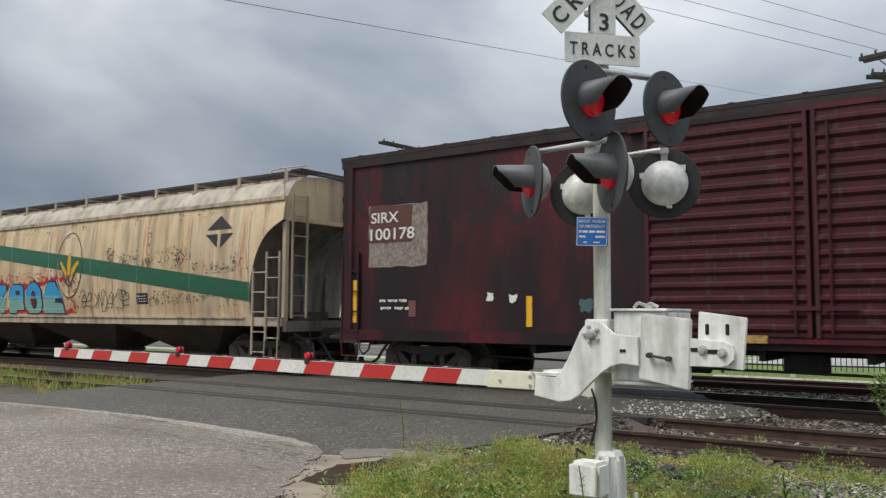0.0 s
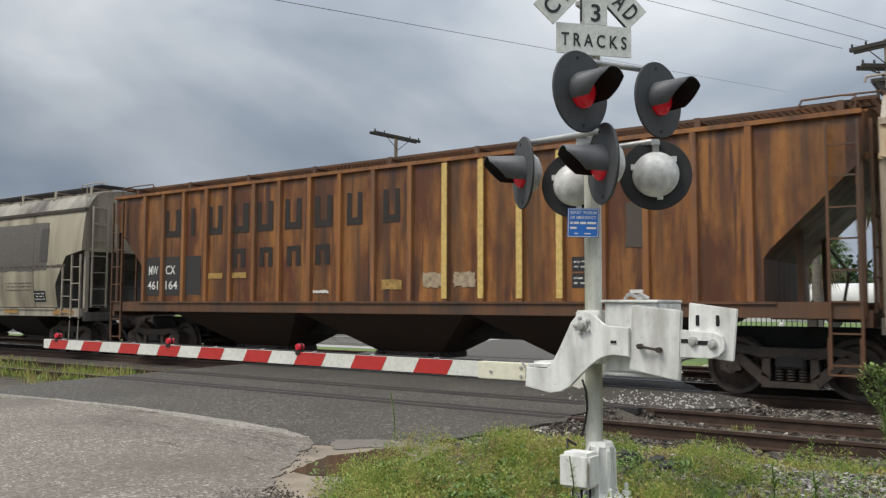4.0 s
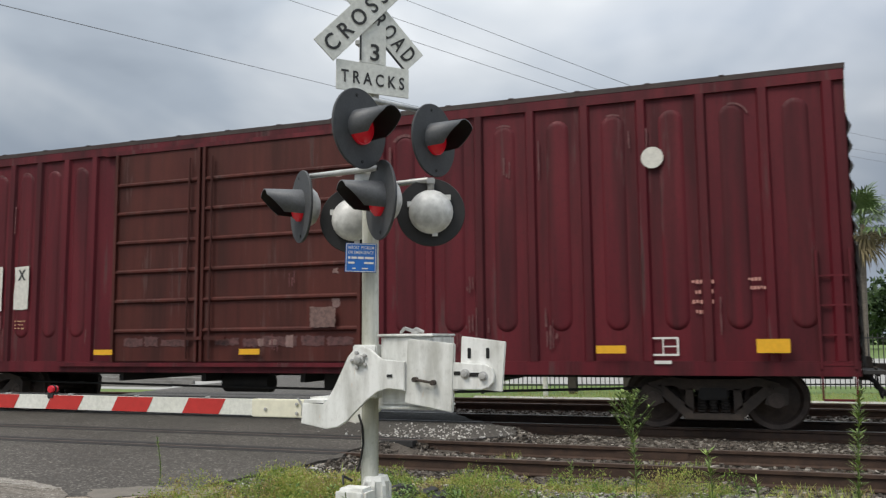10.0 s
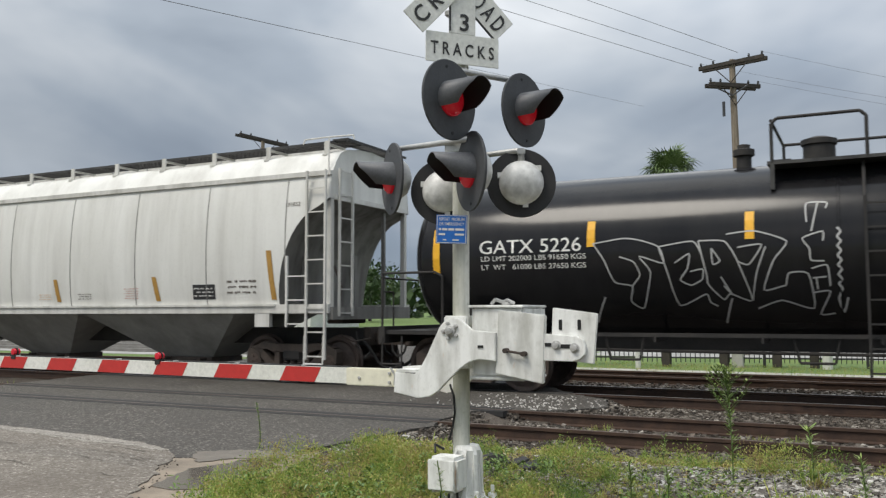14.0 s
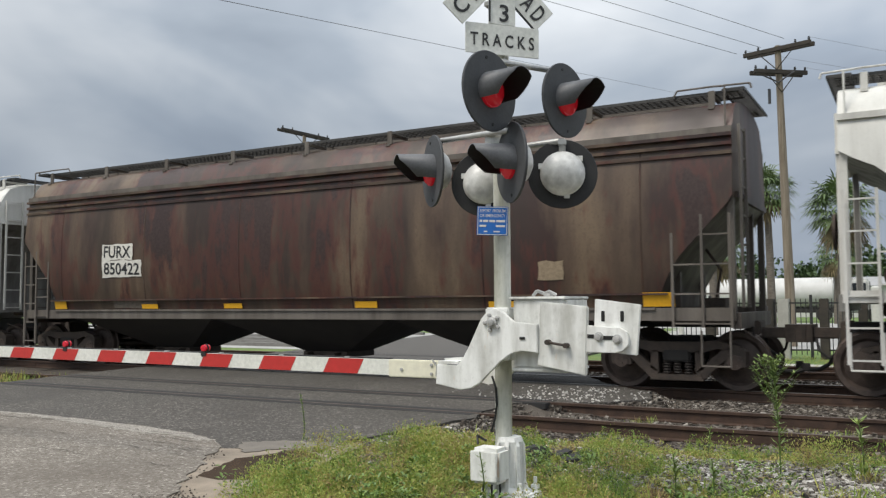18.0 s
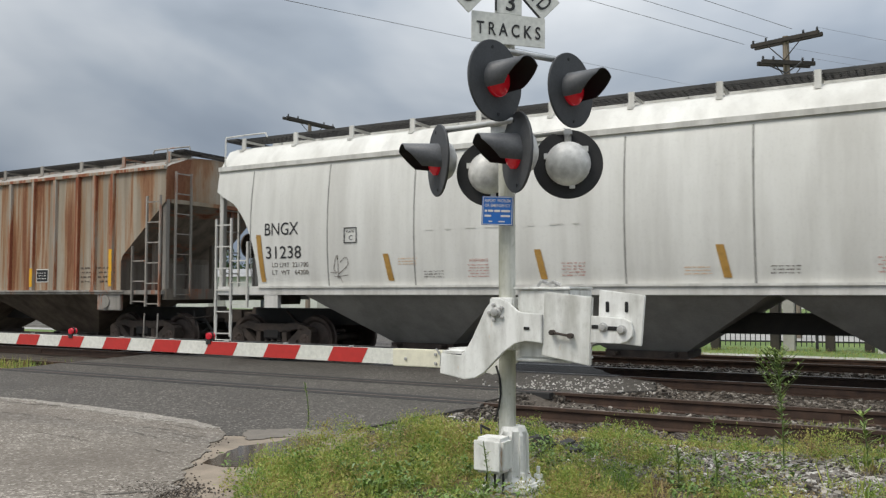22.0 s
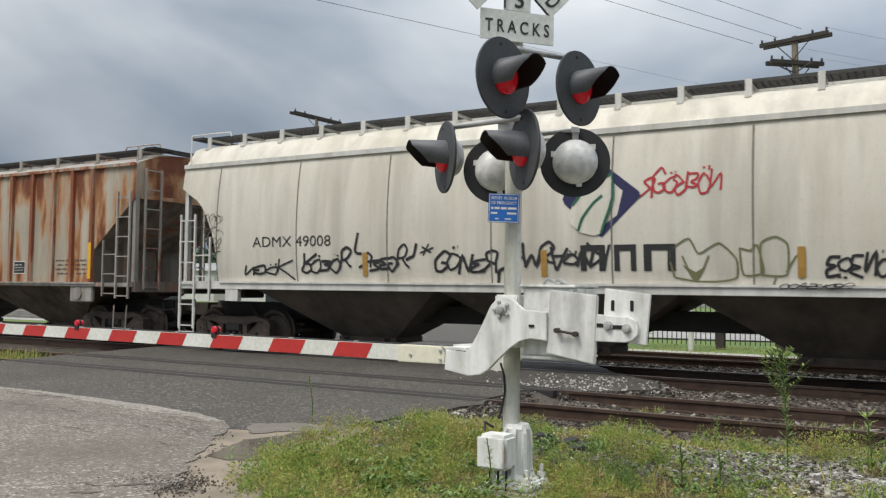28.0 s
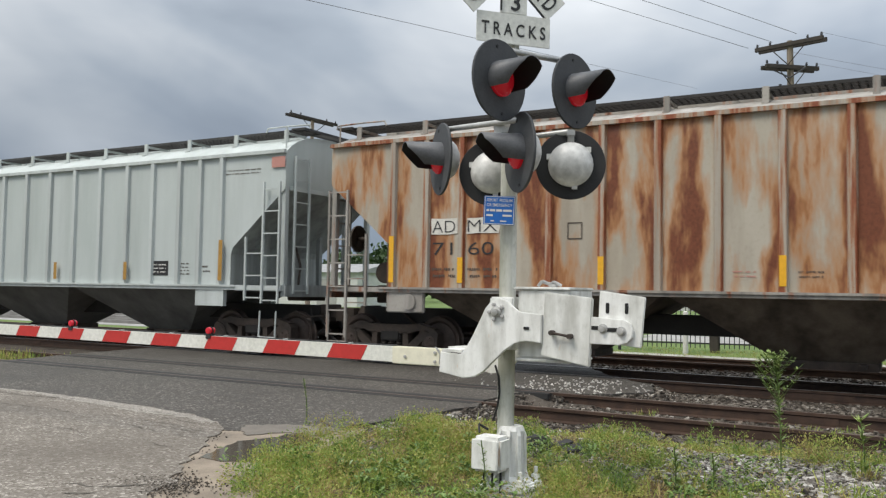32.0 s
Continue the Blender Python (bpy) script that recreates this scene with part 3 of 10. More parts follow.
def track(yc, head, label, x0=-260.0, x1=220.0):
    tr = thing("railway_track", label, "railway track", "three parallel tracks", "structure")
    for dy in (-0.7525, 0.7525):
        y = yc + dy
        bm = B()
        prof = [(-0.068, -0.171), (0.068, -0.171), (0.068, -0.158), (0.012, -0.142), (0.010, -0.05), (0.034, -0.038), (0.034, -0.004), (0.028, -0.002), (-0.028, -0.002), (-0.034, -0.004), (-0.034, -0.038), (-0.010, -0.05), (-0.012, -0.142), (-0.068, -0.158)]
        prism(bm, [(y + u, v) for u, v in prof], "x", x0, x1)
        rail = part("rail", bm, M_RAIL, tr)
        bm = B()
        box(bm, x0, x1, y - 0.026, y + 0.026, -0.004, 0.0)
        part("rail_head", bm, head, rail, "worn bright running surface")
        # rubber flangeways in the road
        bm = B()
        for a, b in ((-0.19, -0.036), (0.036, 0.24)):
            xa, xb = span(EDGE_L, y) + 0.1, span(EDGE_R, y) - 0.05
            box(bm, xa, xb, y + a, y + b, -0.08, -0.0015)
        part("flangeway", bm, M_RUBBER, rail, "dark rubber flangeway strip")
    bm = B()
    box(bm, -0.115, 0.115, -1.3, 1.3, -0.345, -0.182, None, 0.012)
    first = part("tie", bm, M_TIE, tr, "", Matrix.Translation((-40, yc, 0)))
    r = random.Random(int(yc * 10))
    for i in range(1, 170):
        x = -40 + 0.53 * i
        if on_road(x, yc, 0.1):
            continue
        again(first, tr, pose(x, yc + r.uniform(-.05, .05), r.uniform(-.012, .012), 0, 0, r.uniform(-1.5, 1.5)))
    # joint bars and spikes where the camera passes near
    bm = B()
    for dy in (-0.7525, 0.7525):
        for sgn in (-1, 1):
            for jx in (-1.35, 10.55, -20.2):
                box(bm, jx - 0.45, jx + 0.45, yc + dy + sgn * 0.012 - 0.012, yc + dy + sgn * 0.012 + 0.012, -0.14, -0.05)
    part("joint_bar", bm, M_RAIL, tr)
    return tr


track(TRACK_Y - 4.2, M_RAILDULL, "rusty little-used track nearest the mast, weeds between its rails")
track(TRACK_Y, M_RAILTOP, "track that the freight train runs on")
track(TRACK_Y + 4.2, M_RAILDULL, "dark third track beyond the train")


# ---- the freight train ----
M_WELD = surface("grey weld line", (0.24, 0.235, 0.22), (0.42, 0.41, 0.385), 3, 0.7)
M_STEEL = surface("grimy brown steel", (0.042, 0.033, 0.027), (0.095, 0.072, 0.058), 5, 0.8, 0.1, 50, 0.5, 0.004)
M_BLACK = surface("sooty black steel", (0.017, 0.016, 0.0155), (0.042, 0.038, 0.035), 4, 0.75, 0.1, 50, 0.4, 0.004)
M_WHEEL = surface("brown wheel steel", (0.06, 0.045, 0.038), (0.12, 0.09, 0.075), 6, 0.6, 0.4, 50, 0.3, 0.003)
M_TREAD = surface("polished wheel rim", (0.18, 0.16, 0.15), (0.30, 0.28, 0.26), 6, 0.4, 0.8, 50, 0.2, 0.002)
M_SPRING = surface("dark spring steel", (0.03, 0.026, 0.024), (0.06, 0.05, 0.045), 9, 0.6, 0.4)
M_GRATE = surface("galvanised grating gone dark", (0.04, 0.04, 0.041), (0.085, 0.083, 0.08), 3, 0.7, 0.3)
M_YELLOW = plain("yellow reflective strip", (0.80, 0.42, 0.02), 0.45)
M_OLDYEL = plain("faded yellow strip", (0.46, 0.28, 0.08), 0.6, wear=0.5)
M_INK = plain("black lettering", (0.022, 0.022, 0.024), 0.6)
M_INKFADE = plain("faded dark lettering", (0.085, 0.066, 0.052), 0.7)
M_WHITE = plain("white lettering", (0.72, 0.71, 0.67), 0.6)
M_PATCH = plain("white renumbering patch", (0.68, 0.66, 0.60), 0.65, wear=0.2)
M_GREEN = plain("dark green stripe", (0.018, 0.115, 0.065), 0.5, wear=0.3)
M_GREY = plain("grey overpaint", (0.128, 0.113, 0.103), 0.6, wear=0.3)
M_REDPAINT = plain("red spray paint", (0.42, 0.02, 0.03), 0.5)
M_BLUEPAINT = plain("bright blue spray paint", (0.03, 0.29, 0.58), 0.5)
M_TEAL = plain("pale teal spray paint", (0.20, 0.42, 0.40), 0.5)
M_REDDARK = plain("dark red spray paint", (0.12, 0.015, 0.018), 0.55)
M_TEALPALE = plain("pale mint spray line", (0.50, 0.62, 0.56), 0.55)
M_CHALK = plain("white spray line", (0.45, 0.45, 0.44), 0.6)
M_GOLD = plain("golden yellow paint", (0.62, 0.33, 0.02), 0.55)
M_NAVY = plain("navy blue paint", (0.018, 0.016, 0.075), 0.45)
M_OLIVE = plain("thin olive spray line", (0.16, 0.17, 0.08), 0.6)
M_BROWNBLOCK = plain("red-brown block lettering", (0.105, 0.035, 0.024), 0.65, wear=0.3)
M_REDINK = plain("red stencil print", (0.50, 0.24, 0.20), 0.6)
M_ORANGEINK = plain("orange stencil print", (0.62, 0.40, 0.22), 0.6)

CAR = {}          # thing -> place of its middle along the train
WHEELS = []       # (wheelset, car)
STOCK = {}


def bars(name, rows, material, parent, label=""):
    """One mesh of straight bars, each x0, x1, y0, y1, z0, z1."""
    vs, fs = [], []
    for x0, x1, y0, y1, z0, z1 in rows:
        n = len(vs)
        vs += [(x0, y0, z0), (x1, y0, z0), (x1, y1, z0), (x0, y1, z0), (x0, y0, z1), (x1, y0, z1), (x1, y1, z1), (x0, y1, z1)]
        fs += [(n, n + 3, n + 2, n + 1), (n + 4, n + 5, n + 6, n + 7), (n, n + 1, n + 5, n + 4), (n + 1, n + 2, n + 6, n + 5), (n + 2, n + 3, n + 7, n + 6), (n + 3, n, n + 4, n + 7)]
    return raw(name, vs, fs, material, parent, label)


def truck_part(key, bm_make, material, parent, m=None):
    if key not in STOCK:
        STOCK[key] = part(key, bm_make(), material, parent, "", m)
        return STOCK[key]
    return again(STOCK[key], parent, m)


def side_frame_bm():
    bm = B()
    y0, y1 = -0.09, 0.09
    prism(bm, [(-0.62, 0.66), (-0.42, 0.60), (0.42, 0.60), (0.62, 0.66), (0.93, 0.63), (0.98, 0.70), (0.62, 0.79), (0.35, 0.76), (-0.35, 0.76), (-0.62, 0.79), (-0.98, 0.70), (-0.93, 0.63)], "y", y0, y1)
    for s in (-1, 1):
        prism(bm, [(s * 0.30, 0.19), (s * 0.40, 0.17), (s * 0.86, 0.60), (s * 0.80, 0.68), (s * 0.70, 0.64), (s * 0.30, 0.30)][::s], "y", y0, y1)
        prism(bm, [(s * 0.29, 0.28), (s * 0.42, 0.34), (s * 0.40, 0.62), (s * 0.29, 0.62)][::s], "y", y0, y1)
        prism(bm, [(s * 0.72, 0.40), (s * 0.78, 0.60), (s * 0.99, 0.68), (s * 1.06, 0.62), (s * 1.05, 0.40), (s * 0.99, 0.38), (s * 0.97, 0.55), (s * 0.81, 0.55), (s * 0.80, 0.38)][::s], "y", y0 - 0.02, y1 + 0.02)
    prism(bm, [(-0.42, 0.16), (0.42, 0.16), (0.38, 0.25), (-0.38, 0.25)], "y", y0 - 0.03, y1 + 0.03)
    return bm


def spring_bm():
    bm = B()
    lathe(bm, [(0.075 if i % 2 else 0.055, 0.25 + 0.35 * i / 16) for i in range(17)], "z", (0, 0, 0), 10)
    return bm


def wheelset_bm():
    bm = B()
    for s in (-1, 1):
        y = s * 0.75
        prof = [(0.02, 0.10), (0.11, 0.10), (0.13, 0.055), (0.34, 0.005), (0.385, 0.05), (0.455, 0.058), (0.459, 0.0), (0.462, -0.035), (0.487, -0.055), (0.487, -0.075), (0.40, -0.075), (0.34, -0.03), (0.12, 0.0), (0.11, -0.08), (0.02, -0.08)]
        b2 = B()
        lathe(b2, [(r, -s * -h) if s > 0 else (r, -h) for r, h in prof], "y", (0, y, 0), 30)
        me = bpy.data.meshes.new("tmp")
        b2.to_mesh(me)
        b2.free()
        bm.from_mesh(me)
        bpy.data.meshes.remove(me)
    rod(bm, (0, -1.12, 0), (0, 1.12, 0), 0.075, 12)
    for s in (-1, 1):
        rod(bm, (0, s * 0.98, 0), (0, s * 1.14, 0), 0.115, 16)
        for a in range(3):
            c = 2 * math.pi * a / 3
            rod(bm, (0.06 * math.cos(c), s * 1.14, 0.06 * math.sin(c)), (0.06 * math.cos(c), s * 1.165, 0.06 * math.sin(c)), 0.018, 6)
    return bm


def bolster_bm():
    bm = B()
    box(bm, -0.22, 0.22, -1.12, 1.12, 0.45, 0.66, None, 0.03)
    box(bm, -0.30, 0.30, -0.36, 0.36, 0.6, 0.82, None, 0.02)
    for s in (-1, 1):                                             # brake beams
        box(bm, s * 0.40 - 0.05, s * 0.40 + 0.05, -0.75, 0.75, 0.36, 0.46)
        rod(bm, (s * 0.4, 0, 0.4), (0, 0, 0.36), 0.03)
    return bm


def truck(car, x):
    tr = truck_part("truck", bolster_bm, M_BLACK, car, Matrix.Translation((x, 0, 0)))
    for s in (-1, 1):
        truck_part("side_frame", side_frame_bm, M_STEEL, tr, Matrix.Translation((0, s * 1.02, 0)))
        for dx in (-0.17, 0.0, 0.17):
            truck_part("spring", spring_bm, M_SPRING, tr, Matrix.Translation((dx, s * 1.03, 0)))
    for dx in (-0.89, 0.89):
        w = truck_part("wheelset", wheelset_bm, M_WHEEL, tr, Matrix.Translation((dx, 0, 0.457)))
        WHEELS.append((w, car, dx))
    return tr


def coupler_bm():
    bm = B()
    box(bm, -0.02, 0.55, -0.11, 0.11, 0.80, 0.97, None, 0.02)
    prism(bm, [(0.50, -0.18), (0.80, -0.20), (0.86, -0.08), (0.74, -0.03), (0.74, 0.07), (0.86, 0.10), (0.80, 0.21), (0.55, 0.17)], "z", 0.74, 1.02)
    box(bm, -0.05, 0.14, -0.28, 0.28, 0.72, 1.08, None, 0.02)
    pipe(bm, [(0.06, -1.2, 0.95), (0.14, -0.9, 0.82), (0.16, -0.3, 0.86)], 0.016, 6)                                # uncoupling lever
    return bm


def hose_bm():
    bm = B()
    pipe(bm, [(0.02, -0.35, 0.80), (0.14, -0.36, 0.70), (0.26, -0.35, 0.55), (0.36, -0.32, 0.38), (0.50, -0.29, 0.29), (0.66, -0.26, 0.28), (0.80, -0.24, 0.33)], 0.034, 8)
    box(bm, 0.74, 0.86, -0.28, -0.20, 0.30, 0.42, None, 0.01)
    return bm


def chain_bm():
    return pipe(B(), [(0.12, 0.15, 0.95), (0.2, 0.2, 0.6), (0.32, 0.24, 0.5), (0.45, 0.22, 0.62), (0.5, 0.15, 0.8)], 0.022, 6)


def strap_bm():
    return pipe(B(), [(0.10, -0.75, 1.0), (0.16, -0.7, 0.55), (0.20, -0.6, 0.48), (0.24, -0.45, 0.6)], 0.018, 6)


def ends(car, L, over=0.0, low=0.74):
    """Centre sill with couplers at both ends."""
    bars("centre_sill", [(-L / 2, L / 2, -0.32, 0.32, low, max(1.06, low + 0.12))], M_BLACK, car)
    for s, rz in ((1, 0), (-1, 180)):
        cp = truck_part("coupler", coupler_bm, M_STEEL, car, pose(s * (L / 2 - over), 0, 0, 0, 0, rz))
        truck_part("air_hose", hose_bm, M_BLACK, cp)
        truck_part("lift_chain", chain_bm, M_BLACK, cp)
        truck_part("brake_strap", strap_bm, M_BLACK, cp)


def ladder(car, x0, x1, y, z0, z1, material, step=0.45, along="x", deep=0.045, rails=None):
    rows = []
    if along == "x":
        rows += [(x - 0.02, x + 0.02, y - deep, y, z0, z1) for x in rails or (x0, x1)]
        z = z0 + 0.06
        while z < z1 - 0.03:
            rows.append((x0, x1, y - deep * 0.8, y - deep * 0.35, z - 0.013, z + 0.013))
            z += step
    else:
        rows += [(x0 - deep, x0, v - 0.02, v + 0.02, z0, z1) for v in (y, x1)]
        z = z0 + 0.06
        while z < z1 - 0.03:
            rows.append((x0 - deep * 0.8, x0 - deep * 0.35, min(y, x1), max(y, x1), z - 0.013, z + 0.013))
            z += step
    return bars("ladder", rows, material, car)


def lerp_table(tab, v):
    if v <= tab[0][0]:
        return tab[0][1]
    for (a, p), (b, q) in zip(tab, tab[1:]):
        if v <= b:
            return p + (q - p) * (v - a) / (b - a)
    return tab[-1][1]


CURVED = [(1.30, 1.46), (1.5, 1.50), (1.8, 1.545), (2.2, 1.575), (2.6, 1.585), (3.0, 1.575), (3.4, 1.545), (3.75, 1.50), (4.02, 1.45), (4.06, 1.40), (4.20, 1.16), (4.36, 0.72), (4.43, 0.35), (4.45, 0.0)]
FLAT = [(1.46, 1.52), (2.0, 1.52), (3.0, 1.52), (4.16, 1.52), (4.20, 1.48), (4.28, 1.15), (4.36, 0.7), (4.40, 0.3), (4.41, 0.0)]


def ellipse_cut(zt, zb, D):
    def cut(z):
        if z >= zt:
            return 0.0
        u = max(0.0, (z - zb) / (zt - zb))
        return D * math.sqrt(max(0.0, 1 - u * u))
    return cut


def line_cut(pts):
    """pts: (z, inward) from below upwards."""
    return lambda z: lerp_table(pts, z)


def rib_places(L, ribs, rib_from, narrow):
    """Where ribs stand: evenly, or closer together in the two panels next to each end."""
    if isinstance(narrow, list):
        return narrow
    if not narrow:
        return [-L / 2 + rib_from + (L - 2 * rib_from) * i / (ribs - 1) for i in range(ribs)]
    steps = [narrow, narrow, 0.83, 0.83] + [0.915] * 9 + [0.83, 0.83, narrow, narrow]
    out = [-sum(steps) / 2]
    for d in steps:
        out.append(out[-1] + d)
    return out


def hopper(label, rear, front, prof, cut, skin, end_skin, trim, ribs=0, rib_skin=None, sill=(1.12, 1.32), posts=10, low_ladder=True, grate=M_GRATE, truck_in=1.15, seams=0, board=4.71, rib_from=1.45, chute=M_BLACK, narrow=0.0, outlet=0.65, sill_z=0.73, chutes=((-4.4, 2.12), (0, 2.12), (4.4, 2.12)), ladder_low=0.48, seam_skin=M_WELD, roof_skin=None, seam_from=0.5, ladder_top=4.05, ladder_front=(0.5, 4.05), eave_shade_skin=None):
    L = front - rear
    car = thing("covered_hopper_car", label, "freight car", "cars of the freight train")
    CAR[car] = (rear + front) / 2
    # the roof climbs from the eave to the trough between the running boards
    wall = [p for p in prof if p[1] >= 1.39]
    ze, we = wall[-1]
    zr = max(ze + 0.03, board - 0.29)
    prof = wall + [(ze + (zr - ze) * 0.45, we + (1.17 - we) * 0.36), (zr, 1.17), (zr + 0.10, 0.92), (zr + 0.17, 0.5), (zr + 0.20, 0.0)]
    zs, z = [], prof[0][0]
    top = [p for p in prof if p[1] > 1.3][-1][0]
    while z < top - 0.02:
        zs.append(z)
        z += 0.13
    zs += [p[0] for p in prof if p[0] >= top - 0.001]
    zs = sorted(set(round(v, 3) for v in zs))
    wide = {z: lerp_table(prof, z) for z in zs}
    wide[zs[-1]] = 0.0
    side = lambda x, z: -lerp_table(prof, z)
    # hull: near wall, roof, far wall
    n = 48
    xs = [-L / 2 + L * i / n for i in range(n + 1)]
    loop = [(-wide[z], z) for z in zs] + [(wide[z], z) for z in zs[-2::-1]]
    vs, fs = [], []
    for y, z in loop:
        a = cut(z)
        for x in xs:
            vs.append((min(max(x, -L / 2 + a), L / 2 - a), y, z))
    for j in range(len(loop) - 1):
        for i in range(n):
            fs.append((j * (n + 1) + i, j * (n + 1) + i + 1, (j + 1) * (n + 1) + i + 1, (j + 1) * (n + 1) + i))
    bm = B()
    vv = [bm.verts.new(v) for v in vs]
    for f in fs:
        bm.faces.new([vv[i] for i in f])
    bmesh.ops.dissolve_degenerate(bm, dist=0.0005, edges=bm.edges[:])
    bmesh.ops.remove_doubles(bm, verts=bm.verts[:], dist=0.0005)
    bmesh.ops.recalc_face_normals(bm, faces=bm.faces[:])
    hull = part("hull", bm, skin, car)
    if roof_skin:
        hull.data.materials.append(roof_skin)
        for f in hull.data.polygons:
            f.material_index = 1 if f.center.z > ze + 0.005 else 0
    # end and slope sheets; a dark end_skin holds grime and painted recess shade
    for s in (-1, 1):
        vs, fs = [], []
        for z in zs:
            x = s * (L / 2 - cut(z) - 0.004)
            w = max(wide[z] - 0.004, 0.001)
            vs += [(x, -w, z), (x, w, z)]
        high = next(j for j, z in enumerate(zs) if cut(z) < 0.03)
        fs = [(2 * j, 2 * j + 1, 2 * j + 3, 2 * j + 2)[::s] for j in range(len(zs) - 1)]
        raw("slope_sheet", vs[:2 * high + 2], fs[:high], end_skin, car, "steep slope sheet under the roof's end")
        raw("end_wall", vs[2 * high:], [tuple(i - 2 * high for i in f) for f in fs[high:]], skin, car)
        # stiffener across the end where wall and slope meet
        bars("end_stiffener", [(s * (L / 2 + 0.02) - 0.03, s * (L / 2 + 0.02) + 0.03, -1.36, 1.36, zs[high] - 0.02, zs[high] + 0.07)], skin, car)
    # sills and floor
    hw = wide[zs[0]]
    for s in (-1, 1):
        bars("side_sill", [(-L / 2, L / 2, s * (hw + 0.03) - 0.05, s * (hw + 0.03) + 0.05, sill[0], sill[1]), (-L / 2 + 1.2, L / 2 - 1.2, s * (hw + 0.05) - 0.06, s * (hw + 0.05) + 0.06, sill[1] - 0.035, sill[1] + 0.004)], trim, car)
    ends(car, L, 0.0, sill_z)
    for s in (-1, 1):
        # platform and end posts take the same darkened end colour
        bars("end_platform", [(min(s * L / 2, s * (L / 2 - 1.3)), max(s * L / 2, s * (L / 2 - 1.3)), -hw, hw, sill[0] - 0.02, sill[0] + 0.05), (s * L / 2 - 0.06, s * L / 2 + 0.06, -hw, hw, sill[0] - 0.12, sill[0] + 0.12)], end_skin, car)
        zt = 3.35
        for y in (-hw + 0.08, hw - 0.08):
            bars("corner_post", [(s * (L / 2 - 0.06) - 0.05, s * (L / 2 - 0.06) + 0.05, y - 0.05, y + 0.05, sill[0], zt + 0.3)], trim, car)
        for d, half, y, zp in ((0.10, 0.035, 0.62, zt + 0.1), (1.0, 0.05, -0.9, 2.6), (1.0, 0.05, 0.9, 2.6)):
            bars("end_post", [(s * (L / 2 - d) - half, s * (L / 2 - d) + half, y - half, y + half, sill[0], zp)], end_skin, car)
        x1 = s * (L / 2 - 0.05)
        x0 = s * (L / 2 - 0.47)
        ladder(car, min(x0, x1), max(x0, x1), -hw - 0.08, ladder_front[0] if s > 0 else 0.5, ladder_front[1] if s > 0 else ladder_top, trim)
        if low_ladder:
            x2 = s * (L / 2 - 0.92)
            ladder(car, min(x0, x2) + (0.0 if s > 0 else 0.02), max(x0, x2) - (0.02 if s > 0 else 0.0), -hw - 0.08, ladder_low if s > 0 else 1.1, 2.45, trim, rails=(x2,))
        ladder(car, s * (L / 2 + 0.05) + (0.05 if s < 0 else 0.05), -0.85, -1.3, 1.3, 4.1, trim, along="y")
        pipe_bm = B()
        pipe(pipe_bm, [(s * (L / 2 - 0.5), -hw - 0.1, 0.95), (s * (L / 2 - 0.5), -hw - 0.12, 0.42), (s * (L / 2 - 0.08), -hw - 0.12, 0.42), (s * (L / 2 - 0.08), -hw - 0.1, 0.95)], 0.016, 6)
        part("sill_step", pipe_bm, trim, car)
    # brake gear on the platform at the rear
    bm = B()
    rod(bm, (-L / 2 + 0.7, -0.65, 1.75), (-L / 2 + 0.7, 0.25, 1.75), 0.21, 16)
    box(bm, -L / 2 + 0.45, -L / 2 + 0.95, -0.55, 0.1, 1.15, 1.5, None, 0.02)
    part("air_reservoir", bm, M_STEEL, car)
    bm = B()
    lathe(bm, [(0.24, -0.02), (0.28, -0.02), (0.28, 0.02), (0.24, 0.02), (0.24, -0.02)], "x", (-L / 2 - 0.16, -0.35, 2.45), 18)
    for a in range(3):
        c = 2 * math.pi * a / 3
        rod(bm, (-L / 2 - 0.16, -0.35, 2.45), (-L / 2 - 0.16, -0.35 + 0.26 * math.cos(c), 2.45 + 0.26 * math.sin(c)), 0.014, 6)
    rod(bm, (-L / 2 - 0.16, -0.35, 2.45), (-L / 2 + 0.02, -0.35, 2.45), 0.04, 8)
    part("brake_wheel", bm, M_STEEL, car)
    bm = B()
    pipe(bm, [(-L / 2 + 0.9, -0.3, 1.0), (-L / 2 + 1.5, -0.5, 0.6), (-L / 2 + 2.6, -0.5, 0.62)], 0.03, 6)
    part("brake_rod", bm, M_STEEL, car)
    bm = B()
    box(bm, L / 2 - 0.75, L / 2 - 0.35, -0.5, 0.35, 1.15, 1.45, None, 0.02)
    pipe(bm, [(L / 2 - 0.5, -0.45, 1.4), (L / 2 - 0.4, -0.5, 1.9), (L / 2 - 0.7, -0.3, 2.3)], 0.025, 6)
    part("brake_rigging", bm, M_STEEL, car)
    # hopper chutes between the trucks
    for xc, a in chutes:
        b = outlet
        zb = 0.40
        bm = B()
        ts = [bm.verts.new(v) for v in ((xc - a, -hw + .02, sill[0] + 0.1), (xc + a, -hw + .02, sill[0] + 0.1), (xc + a, hw - .02, sill[0] + 0.1), (xc - a, hw - .02, sill[0] + 0.1))]
        md = [bm.verts.new(v) for v in ((xc - a * 0.99, -hw + .04, sill[0] - 0.02), (xc + a * 0.99, -hw + .04, sill[0] - 0.02), (xc + a * 0.99, hw - .04, sill[0] - 0.02), (xc - a * 0.99, hw - .04, sill[0] - 0.02))]
        bs = [bm.verts.new(v) for v in ((xc - b, -0.42, zb), (xc + b, -0.42, zb), (xc + b, 0.42, zb), (xc - b, 0.42, zb))]
        for u, v in ((ts, md), (md, bs)):
            for i in range(4):
                bm.faces.new((u[i], u[(i + 1) % 4], v[(i + 1) % 4], v[i]))
        bm.faces.new(bs[::-1])
